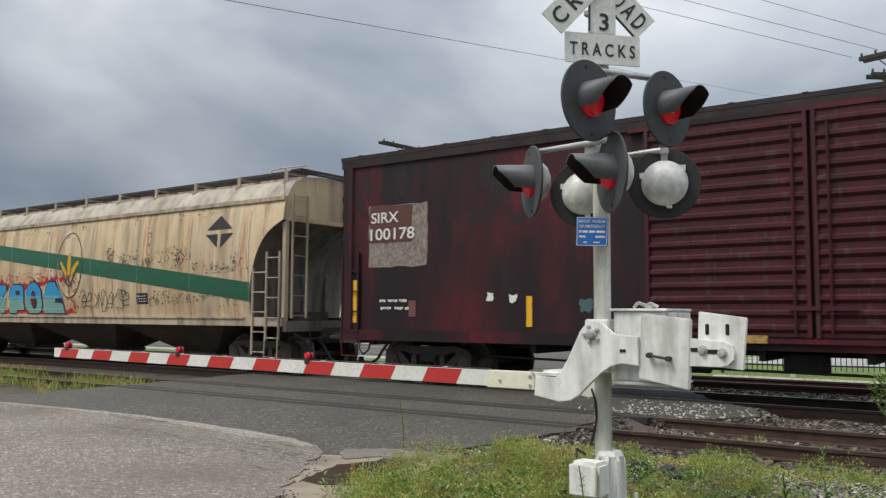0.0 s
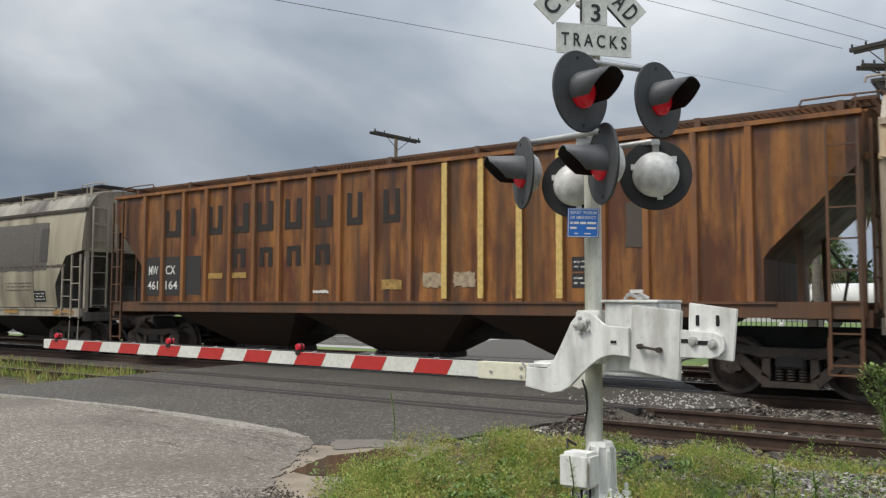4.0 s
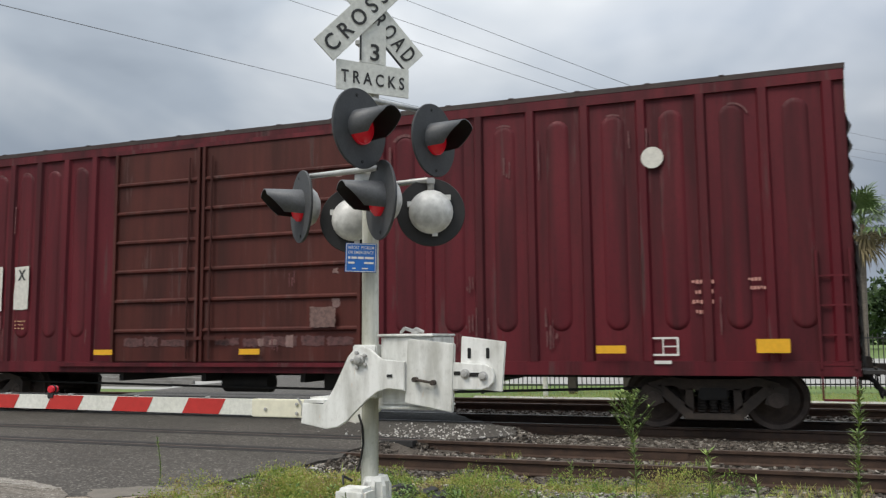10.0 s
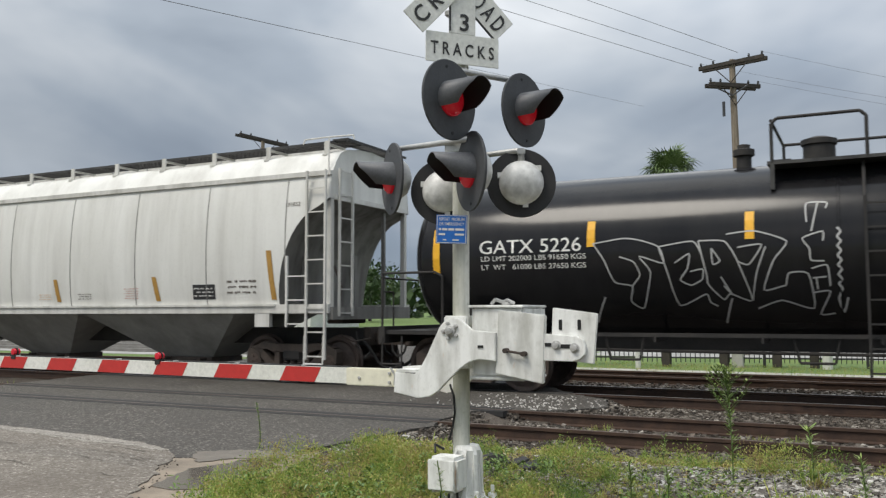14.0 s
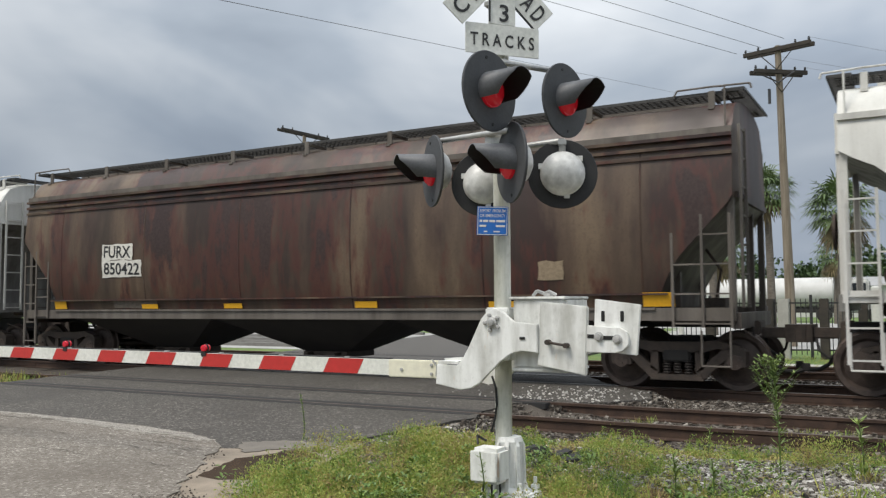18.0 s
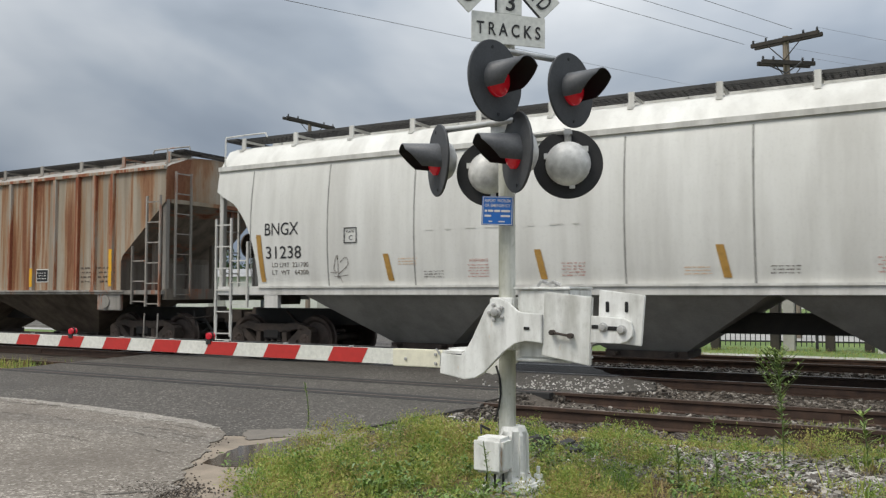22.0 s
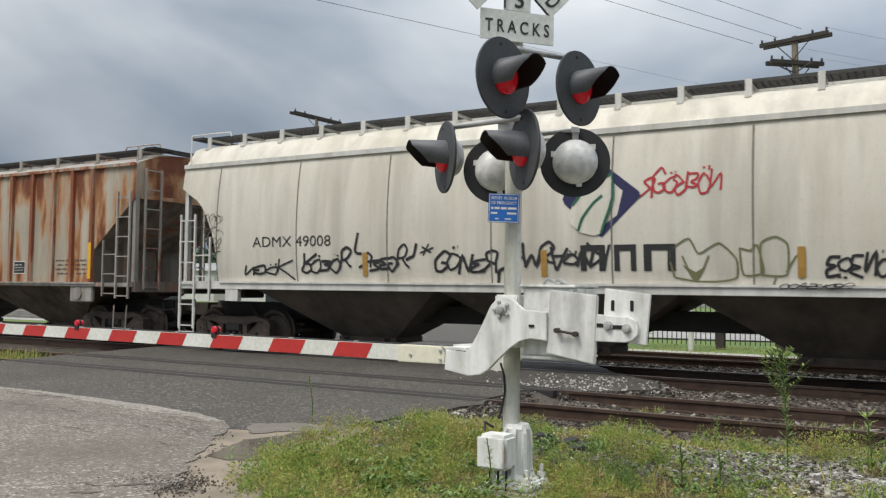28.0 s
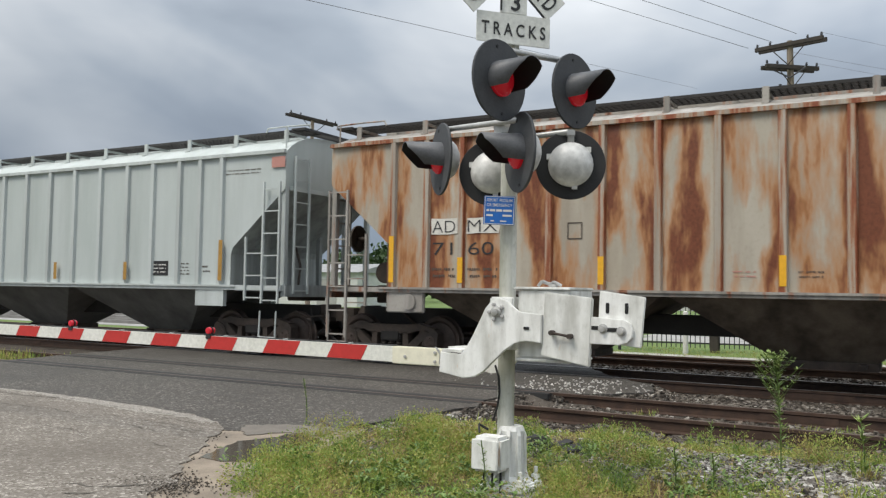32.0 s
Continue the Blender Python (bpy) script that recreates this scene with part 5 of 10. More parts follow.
for k in (11, 12, 13, 14):
    bm = B()
    box(bm, MILW_RIBS[k] - 69.68 - 0.06, MILW_RIBS[k] - 69.68 + 0.06, -1.60, -1.585, 1.52, 4.1)
    part("yellow_stripe", bm, plain("pale yellow stripe", (0.72, 0.50, 0.16), 0.6, wear=0.3), car, "pale yellow strip on the rib")
boxed_print(car, at(74.05), 1.98, 0.46, 0.25, side, M_WHITE, 7, M_INK)
boxed_print(car, at(74.05), 1.70, 0.46, 0.25, side, M_WHITE, 6, M_INK)
strip(car, at(75.05), 2.35, 0.3, 0.75, side, M_INKFADE, "overpaint", 0.02)
strip(car, at(75.1), 1.6, 0.26, 0.06, side, M_WHITE, "sticker")

# tan-grey hopper with a dark overpainted panel
P_TAN = paint("tan-cream hopper paint", (0.295, 0.255, 0.19), (0.46, 0.405, 0.31), (0.13, 0.085, 0.05), 0.0, 0.82, (0.085, 0.070, 0.052), streak=(0.75, 0.75, 0.07), patch=0.55, sharp=(0.3, 0.7), specks=0.15)
P_TAN_ROOF = paint("soot-stained tan roof", (0.16, 0.145, 0.12), (0.36, 0.335, 0.28), grime=0.85, streak=(1.0, 1.0, 0.5), patch=0.9)
P_TAN_TRIM = paint("tan trim", (0.35, 0.305, 0.245), (0.46, 0.415, 0.345), grime=0.5)
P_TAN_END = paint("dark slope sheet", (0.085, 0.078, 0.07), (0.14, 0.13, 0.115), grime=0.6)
# dark eave rail paints roof-lip shadow; black grating is soot plus board shadow
car, side, L = hopper("tan-grey covered hopper car with dark overpaint and renumbering patches", 42.45, 59.55, [(z, w) for z, w in CURVED], line_cut([(1.2, 1.3), (1.95, 1.3), (2.78, 0.72), (2.82, 0.0), (3.0, 0.0)]), P_TAN, P_TAN_END, P_TAN_TRIM, posts=10, seams=7, grate=M_BLACK, sill=(1.05, 1.27), truck_in=1.2, outlet=0.85, sill_z=0.95, roof_skin=P_TAN_ROOF, chutes=((-4.55, 1.5), (0, 1.5), (4.55, 1.5)), seam_skin=M_INKFADE, seam_from=1.0, ladder_top=2.75, ladder_low=1.1, ladder_front=(1.0, 2.75), eave_shade_skin=M_STEEL)
at = lambda s, c=car: s - CAR[c]
bm = B()
patch(bm, at(55.0), at(57.8), 2.35, 3.72, side, 0.007, 0.02, 10)
part("overpaint", bm, M_GREY, car, "dark grey painted-out panel", None, False)
strip(car, at(57.45), 2.6, 0.4, 0.95, lambda x, z: side(x, z) - 0.004, plain("darker grey", (0.07, 0.063, 0.058), 0.6), "overpaint")
for s0, z0, w0, h0 in ((44.02, 2.35, 0.86, 0.31), (44.09, 1.85, 1.06, 0.29)):
    strip(car, at(s0), z0, w0, h0, lambda x, z: side(x, z) - 0.004, M_PATCH, "number_patch")
p_side = lambda x, z: side(x, z) - 0.014
letters("reporting_mark", "GACX", M_INK, car, at(44.06), 2.385, 0.235, 0.78, p_side, 0.004)
letters("car_number", "14704", M_INK, car, at(44.21), 1.88, 0.235, 0.84, p_side, 0.004)
strip(car, at(44.15), 1.36, 1.25, 0.47, side, plain("grey data patch", (0.20, 0.205, 0.20), 0.65, wear=0.2), "data_patch", 0.01)
lines(car, at(44.3), 1.45, 0.9, 0.3, 2, p_side, M_INKFADE, 3)
bm = B()
patch(bm, at(44.84), at(45.33), 1.62, 2.68, side, 0.005, 0.02, 6)
patch(bm, at(44.05), at(44.86), 2.12, 2.36, side, 0.005, 0.02, 6)
part("overpaint", bm, plain("thin grey-green overpaint", (0.235, 0.225, 0.18), 0.65, wear=0.4), car, "thin grey-green wash under the numbers", None, False)
# what is left of three huge block letters, with worn edges
BLOCKS = (((43.74, 44.16, 1.32, 2.10),), ((44.65, 45.25, 1.69, 1.82),),
          ((45.32, 45.63, 1.32, 2.52), (45.62, 46.56, 1.32, 1.61), (45.62, 45.88, 1.69, 2.04), (45.62, 46.15, 2.18, 2.51)),
          ((46.50, 46.98, 1.32, 2.54), (46.97, 47.18, 1.72, 1.85), (46.97, 47.30, 2.22, 2.54), (47.29, 47.73, 2.25, 2.53)))
r = random.Random(31)
for strokes in BLOCKS:
    bm = B()
    for a, b, c, d in strokes:
        patch(bm, at(a), at(b), c, d, side, 0.010, 0.012, 8, r)
    part("block_lettering", bm, M_BROWNBLOCK, car, "remains of large red-brown lettering", None, False)
bm = B()
for k in range(150):
    a = r.choice((r.gauss(46.2, 0.17), r.gauss(47.45, 0.2), r.gauss(47.6, 0.35), r.gauss(54.9, 0.7)))
    z = min(2.3, max(1.4, r.gauss(1.95, 0.2)))
    patch(bm, at(a), at(a) + r.uniform(.008, .03), z, z + r.uniform(.01, .06), side, 0.008, 0.006, 1, r)
tagged(part("flaked_spot", bm, M_INKFADE, car, "dark flaked spots in the worn paint", None, False), kind="stuff")
for a in (46.56, 45.28):
    bm = B()
    ribbon(bm, [(at(a), 2.5), (at(a + 0.02), 2.1), (at(a - 0.01), 1.7), (at(a + 0.04), 1.3)], 0.016, side, 0.014)
    part("paint_run", bm, M_PATCH, car, "pale run down the lettering", None, False)
boxed_print(car, at(46.06), 2.16, 0.22, 0.24, side, M_INKFADE, 12, P_TAN)
for a, w, mat in ((43.45, 0.87, M_YELLOW), (45.81, 0.46, M_YELLOW), (47.7, 0.5, M_OLDYEL), (49.45, 0.6, M_OLDYEL), (51.79, 0.6, M_OLDYEL), (55.24, 0.78, M_OLDYEL)):
    strip(car, at(a + 0.29), 1.12, w, 0.11, lambda x, z: -1.545, mat, "reflective_strip")
strip(car, at(58.2), 1.10, 1.0, 0.14, lambda x, z: -1.545, plain("faded orange", (0.42, 0.22, 0.07), 0.6, wear=0.4), "reflective_strip")
strip(car, at(43.4), 1.08, 3.65, 0.17, lambda x, z: -1.542, M_BROWNBLOCK, "sill_patch", 0.01)
boxed_print(car, at(57.1), 1.45, 0.62, 0.32, side, M_WHITE, 8, M_INK)
boxed_print(car, at(50.7), 1.5, 0.95, 0.28, side, M_INKFADE, 9, P_TAN)
bm = B()
for a, b, c, d in ((50.68, 51.67, 1.49, 1.51), (50.68, 51.67, 1.77, 1.79), (50.68, 50.70, 1.51, 1.77), (51.65, 51.67, 1.51, 1.77)):
    patch(bm, at(a), at(b), c, d, side, 0.012, 0, 1)
part("plate_frame", bm, M_INKFADE, car, "", None, False)
lines(car, at(55.6), 1.75, 1.4, 0.3, 3, side, M_INKFADE, 14)
bm = B()
r = random.Random(9)
for k in range(14):
    a = 55.0 + 3.9 * k / 14
    patch(bm, at(a), at(a + r.uniform(.15, .3)), 2.44 + r.uniform(-.02, .02), 2.49, p_side, 0.0, 0.015, 2, r)
    a = 47.8 + 2.7 * r.random() ** 1.6
    z = 2.49 + r.uniform(-.02, .05)
    patch(bm, at(a), at(a + r.uniform(.05, .22)), z, z + r.uniform(.012, .035), side, 0.008, 0.012, 3, r)
tagged(part("scrape_mark", bm, M_INKFADE, car, "dark horizontal scrape marks", None, False), kind="stuff")
CAR[car] -= 0.29


# ---- boxcars ----
def boxcar(label, rear, front, z0, z1, skin, door_skin, end_skin, door, ribs, truck_in=2.0, stamped=False):
    L = front - rear
    car = thing("boxcar", label, "freight car", "cars of the freight train")
    CAR[car] = (rear + front) / 2
    hw = 1.47
    side = lambda x, z: -hw
    bm = B()
    box(bm, -L / 2, L / 2, -hw, hw, z0 + 0.05, z1 - 0.06, None, 0.02)
    part("body", bm, skin, car)
    bm = B()
    prism(bm, [(-hw - 0.05, z1 - 0.10), (hw + 0.05, z1 - 0.10), (hw + 0.05, z1 - 0.02), (0.6, z1 + 0.10), (-0.6, z1 + 0.10), (-hw - 0.05, z1 - 0.02)], "x", -L / 2 - 0.02, L / 2 + 0.02)
    roof = part("roof", bm, end_skin, car)
    first_rib = None
    for k in range(int(L / 1.1)):
        x = -L / 2 + 0.5 + 1.1 * k
        if first_rib is None:
            bm = B()
            prism(bm, [(-hw - 0.055, z1 - 0.03), (-0.6, z1 + 0.09), (0.6, z1 + 0.09), (hw + 0.055, z1 - 0.03), (hw + 0.055, z1 - 0.008), (0.6, z1 + 0.112), (-0.6, z1 + 0.112), (-hw - 0.055, z1 - 0.008)], "x", -0.04, 0.04)
            first_rib = part("roof_rib", bm, end_skin, roof, "", pose(x, 0, 0), False)
        else:
            again(first_rib, roof, pose(x, 0, 0))
    for s in (-1, 1):
        bars("side_sill", [(-L / 2, L / 2, s * hw - 0.05, s * hw + 0.05, z0 - 0.05, z0 + 0.16)], skin, car)
        bars("top_chord", [(-L / 2, L / 2, s * hw - 0.045, s * hw + 0.045, z1 - 0.26, z1 - 0.10)], skin if stamped else end_skin, car)
    d0, d1 = door[0] - CAR[car], door[1] - CAR[car]
    bars("door_rail", [(d0 - 1.3, d1 + 1.3, -hw - 0.12, -hw - 0.02, z0 + 0.06, z0 + 0.13)], skin, car)
    bars("door_rail", [(d0 - 0.3, d1 + 0.3, -hw - 0.10, -hw - 0.02, z1 - 0.30, z1 - 0.22)], skin, car)
    # double plug doors with horizontal corrugations
    mid = door[2] - CAR[car] if len(door) > 2 else (d0 + d1) / 2
    for a, b in ((d0, mid - 0.03), (mid + 0.03, d1)):
        bm = B()
        box(bm, a, b, -hw - 0.075, -hw - 0.02, z0 + 0.15, z1 - 0.30, None, 0.012)
        dr = part("door", bm, door_skin, car, "double sliding door leaf with horizontal ribs")
        k = 5 if stamped else 14
        for i in range(k + 1):
            z = 1.60 + 0.566 * i if stamped else z0 + 0.3 + (z1 - z0 - 0.75) * i / k
            bm = B()
            if stamped:
                prism(bm, [(-hw - 0.07, z - 0.05), (-hw - 0.12, z - 0.015), (-hw - 0.12, z + 0.015), (-hw - 0.07, z + 0.05)], "x", a + 0.06, b - 0.06)
            else:
                prism(bm, [(-hw - 0.07, z - 0.09), (-hw - 0.115, z - 0.03), (-hw - 0.115, z + 0.02), (-hw - 0.07, z + 0.05)], "x", a + 0.05, b - 0.05)
            part("door_rib", bm, door_skin, dr, "", None, False)
        for e in (a, b - 0.06):
            bars("door_edge", [(e, e + 0.06, -hw - 0.13, -hw - 0.07, z0 + 0.15, z1 - 0.30)], door_skin, dr)
        bm = B()
        xx = b - 0.22 if b < mid + 0.01 else a + 0.22
        rod(bm, (xx, -hw - 0.14, z0 + 0.2), (xx, -hw - 0.14, z1 - 0.5), 0.02, 6)
        box(bm, xx - 0.1, xx + 0.35, -hw - 0.16, -hw - 0.13, z0 + 0.55, z0 + 0.61)
        part("lock_rod", bm, door_skin, dr)
    # ribs and stamped panels along the side
    one = None
    spots = []
    for a, b, n in ribs:
        spots += [a + (b - a) * i / (n - 1) - CAR[car] for i in range(n)]
    for x in spots:
        if one is None:
            bm = B()
            prism(bm, [(-0.09, -hw + 0.005), (0.09, -hw + 0.005), (0.055, -hw - 0.055), (-0.055, -hw - 0.055)], "z", z0 + 0.16, z1 - 0.26)
            one = part("side_post", bm, skin, car, "", pose(x, 0, 0), False)
        else:
            again(one, car, pose(x, 0, 0))
    if stamped:
        bead = None
        for a, b, n in ribs:
            for i in range(n - 1):
                x = a + (b - a) * (i + 0.5) / (n - 1) - CAR[car]
                w = (b - a) / (n - 1) / 2 - 0.17
                if bead is None:
                    vs, fs = [], []
                    for cut_w, deep in ((0.0, -0.001), (0.02, 0.012), (0.045, 0.022), (0.075, 0.026)):
                        q = w - cut_w
                        vs += [(q * math.cos(t * math.pi / 8), -hw - deep, z0 + 0.62 + w + q * math.sin(t * math.pi / 8)) for t in range(8, 17)]
                        vs += [(q * math.cos(t * math.pi / 8), -hw - deep, z1 - 0.45 - w + q * math.sin(t * math.pi / 8)) for t in range(9)]
                    for o in range(3):
                        fs += [(18 * o + q, 18 * o + (q + 1) % 18, 18 * o + 18 + (q + 1) % 18, 18 * o + 18 + q) for q in range(18)]
                    fs.append(tuple(range(54, 72)))
                    bead = raw("stamped_panel", vs, fs, skin, car)
                    bead.matrix_basis = pose(x, 0, 0)
                else:
                    again(bead, car, pose(x, 0, 0))
    # corrugated ends
    for s in (-1, 1):
        k = 12 if stamped else 9
        zz0, zz1 = z0 + 0.15, z1 - 0.75
        vs, fs = [], []
        for i in range(k * 6 + 1):
            z = zz0 + (zz1 - zz0) * i / (k * 6)
            d = 0.085 * math.sin(math.pi * ((i % 6) / 6)) ** 1.6
            for y in (-hw + 0.02, -hw + 0.2, hw - 0.2, hw - 0.02):
                vs.append((s * (L / 2 + 0.004 + (d if abs(y) < hw - 0.1 else d * 0.35)), y, z))
        for i in range(k * 6):
            for j in range(3):
                q = (4 * i + j, 4 * i + j + 1, 4 * i + j + 5, 4 * i + j + 4)
                fs.append(q if s > 0 else q[::-1])
        raw("corrugated_end", vs, fs, end_skin, car, "corrugated steel end wall", True)
        bars("end_panel", [(min(s * L / 2, s * (L / 2 + 0.012)), max(s * L / 2, s * (L / 2 + 0.012)), -hw + 0.02, hw - 0.02, z1 - 0.74, z1 - 0.12)], M_PATCH if stamped else end_skin, car)
        bars("crossover_platform", [(s * (L / 2 + 0.18) - 0.16, s * (L / 2 + 0.18) + 0.16, -hw, hw, z0 - 0.02, z0 + 0.03)], M_BLACK, car)
        x1, x0 = s * (L / 2 - 0.06), s * (L / 2 - 0.5)
        ladder(car, min(x0, x1), max(x0, x1), -hw - 0.02, z0 + 0.05, z0 + 1.75, skin, 0.42)
        ladder(car, s * (L / 2 + 0.02) + 0.06, -1.35, -0.9, z0 + 0.1, z0 + 1.8, M_BLACK, along="y")
        bm = B()
        pipe(bm, [(x0, -hw - 0.05, z0), (x0, -hw - 0.05, z0 - 0.38), (x1, -hw - 0.05, z0 - 0.38), (x1, -hw - 0.05, z0)], 0.017, 6)
        part("sill_step", bm, skin, car)
    ends(car, L, -0.15)
    rows = [(-L / 2 + 0.3, L / 2 - 0.3, -1.2, 1.2, z0 - 0.02, z0 + 0.08)]
    rows += [(x - 0.05, x + 0.05, -1.3, 1.3, z0 - 0.22, z0 + 0.05) for x in (-3.6, -1.7, 0.4, 1.9, 3.7)]
    bars("underframe", rows, M_BLACK, car)
    bm = B()
    rod(bm, (-1.6, -0.7, 0.62), (-0.6, -0.7, 0.62), 0.18, 14)
    box(bm, 0.6, 1.2, -0.9, -0.4, 0.5, 0.8, None, 0.02)
    pipe(bm, [(-L / 2 + 2.5, -0.9, 0.62), (-2, -0.9, 0.55), (3, -0.9, 0.5), (L / 2 - 2.6, -0.9, 0.62)], 0.022, 6)
    part("brake_cylinder", bm, M_BLACK, car)
    for s in (-1, 1):
        truck(car, s * (L / 2 - truck_in))
    return car, side, L


P_WINE = paint("dark wine boxcar paint", (0.013, 0.006, 0.008), (0.092, 0.007, 0.013), (0.010, 0.007, 0.008), 0.45, 0.6, (0.010, 0.006, 0.007), streak=(0.9, 0.9, 0.3), patch=0.36, shift=(1.9, 0, 0.4), halo=(0.018, 0.007, 0.009), sharp=(0.45, 0.60), thin_part=0.15, spec=0.35)
P_WINE_DOOR = paint("wine door paint", (0.048, 0.006, 0.011), (0.075, 0.010, 0.016), (0.02, 0.008, 0.009), 0.4, 0.6, (0.018, 0.009, 0.009), spec=0.35)
car, side, L = boxcar("dark wine-red boxcar with soot-blackened end and stencilled patch", 97.95, 114.2, 0.92, 4.72, P_WINE, P_WINE_DOOR, paint("soot-black boxcar end", (0.012, 0.008, 0.009), (0.028, 0.013, 0.014), grime=0.5, spec=0.35), (104.75, 109.85), [(98.1, 98.2, 2)], 2.0)
at = lambda s, c=car: s - CAR[c]
bm = B()
patch(bm, at(98.7), at(100.2), 2.35, 3.60, side, 0.006, 0.02, 8)
part("number_patch", bm, plain("patchy grey-brown panel", (0.29, 0.24, 0.205), 0.7, wear=0.6), car, "ragged grey patch behind the number", None, False)
strip(car, at(98.72), 2.85, 1.1, 0.75, lambda x, z: side(x, z) - 0.005, plain("red-brown panel", (0.10, 0.035, 0.025), 0.7), "number_patch", 0.02)
b_side = lambda x, z: side(x, z) - 0.020
letters("reporting_mark", "SIRX", M_WHITE, car, at(98.77), 3.25, 0.22, 0.72, b_side)
letters("car_number", "100178", M_WHITE, car, at(98.75), 2.90, 0.24, 1.15, b_side)
lines(car, at(99.0), 1.45, 0.75, 0.3, 2, side, M_WHITE, 3)
strip(car, at(99.75), 1.35, 0.18, 0.32, side, plain("dull red patch", (0.16, 0.06, 0.055), 0.6), "data_patch")
for s0, z0, w0, h0 in ((98.27, 1.22, 0.11, 0.88), (102.44, 1.18, 0.12, 0.55)):
    strip(car, at(s0), z0, w0, h0, side, M_YELLOW)
strip(car, at(106.15), 0.98, 0.5, 0.12, lambda x, z: -1.62, M_OLDYEL)
for s0, z0 in ((101.6, 1.66), (102.1, 1.62)):
    strip(car, at(s0), z0, 0.14, 0.14, side, M_WHITE, "sticker", 0.02)
strip(car, at(103.5), 1.45, 0.25, 0.22, side, plain("dull teal smear", (0.06, 0.12, 0.13), 0.6), "sticker", 0.06)
CAR[car] -= 0.20

P_MAROON = paint("maroon boxcar paint", (0.084, 0.005, 0.011), (0.128, 0.012, 0.019), (0.03, 0.008, 0.008), 0.3, 0.6, (0.018, 0.006, 0.007), streak=(1.8, 1.8, 0.13), spec=0.3)
M_SCUFF = plain("scuffed maroon paint", (0.15, 0.05, 0.052), 0.65, wear=0.5)
P_MAROON_DOOR = paint("brown-red door paint", (0.060, 0.012, 0.009), (0.092, 0.021, 0.015), (0.03, 0.010, 0.008), 0.35, 0.5, (0.018, 0.007, 0.006), spec=0.3)
car, side, L = boxcar("maroon high-cube boxcar with stamped panels and double doors", 21.75, 40.42, 0.88, 5.34, P_MAROON, P_MAROON_DOOR, paint("dark corrugated end", (0.022, 0.010, 0.009), (0.050, 0.026, 0.023), grime=0.6, rough=0.5), (27.45, 32.75, 29.45), [(22.6, 26.85, 7), (33.1, 40.19, 9)], 2.0, True)
at = lambda s, c=car: s - CAR[c]
for k, (top_s, low_s) in enumerate((("S", "10"), ("I", "01"), ("R", "82"), ("X", ""))):
    x = at(22.77 + 0.705 * k)
    strip(car, x, 2.02 + 0.02 * k, 0.37, 0.96 - 0.03 * k, lambda a, b: side(a, b) - 0.03, M_PATCH, "number_patch", 0.012)
    q_side = lambda a, b: -1.47 - 0.04
    letters("reporting_mark", top_s, M_INK, car, x + (0.16 if top_s == "I" else 0.09), 2.67, 0.22, None if top_s == "I" else 0.20, q_side, 0.03)
    if top_s == "I":
        bm = B()
        for zc in (2.675, 2.88):
            patch(bm, x + 0.12, x + 0.26, zc, zc + 0.022, q_side, 0.007, 0, 1)
        part("serif", bm, M_INK, car, "", None, False)
    if low_s:
        letters("car_number", low_s, M_INK, car, x + 0.06, 2.33, 0.22, 0.26, q_side, 0.025)
    lines(car, x + 0.04, 1.66, 0.3, 0.22, 3, lambda a, b: side(a, b) - 0.03, M_ORANGEINK, k + 40)
for s0, w0, h0 in ((22.76, 0.43, 0.19), (24.17, 0.46, 0.12), (27.07, 0.45, 0.10), (30.35, 0.43, 0.10), (36.76, 0.45, 0.12), (39.07, 0.45, 0.20)):
    strip(car, at(s0), 1.16, w0, h0, lambda a, b: -1.60, M_YELLOW)
bm = B()
cx, cz = at(37.69), 4.15
shape(bm, [(cx + 0.17 * math.cos(a * math.pi / 8), cz + 0.17 * math.sin(a * math.pi / 8)) for a in range(16)], side, 0.062)
part("round_mark", bm, M_PATCH, car, "white round mark", None, False)
bm = B()
for a, b, c_, d in ((37.53, 37.98, 1.37, 1.40), (37.53, 37.98, 1.12, 1.15), (37.53, 37.56, 1.15, 1.37), (37.74, 37.76, 1.15, 1.37), (37.95, 37.98, 1.15, 1.37), (37.76, 37.95, 1.25, 1.27)):
    patch(bm, at(a), at(b), c_, d, side, 0.03, 0, 1)
part("data_panel", bm, M_WHITE, car, "white-framed data panel", None, False)
strip(car, at(37.62), 1.0, 0.25, 0.05, lambda a, b: -1.53, M_WHITE, "sticker")
lines(car, at(38.2), 1.7, 0.33, 0.6, 4, lambda a, b: side(a, b) - 0.03, M_REDINK, 51)
lines(car, at(39.0), 2.05, 0.33, 0.25, 2, lambda a, b: side(a, b) - 0.03, M_REDINK, 52)
r = random.Random(5)
for z in (4.28, 3.72, 3.15, 2.58, 2.0, 1.98, 1.32, 1.3, 1.34):
    bm = B()
    a0 = at(32.2 if z > 1.5 else 29.9 + r.uniform(0, 2.0))
    patch(bm, a0, a0 + r.uniform(.1, .22), z - 0.02, z + r.uniform(.06, .2), lambda u, v: -1.554, 0.0, 0.014, 4, r)
    part("scrape_mark", bm, plain("chalky scrape", (0.26, 0.16, 0.145), 0.7, wear=0.4) if z > 4 else bpy.data.materials["chalky scrape"], car, "chalky vertical scrape on the door", None, False)
M_SMEAR = plain("rubbed door paint", (0.125, 0.052, 0.05), 0.6, wear=0.6)
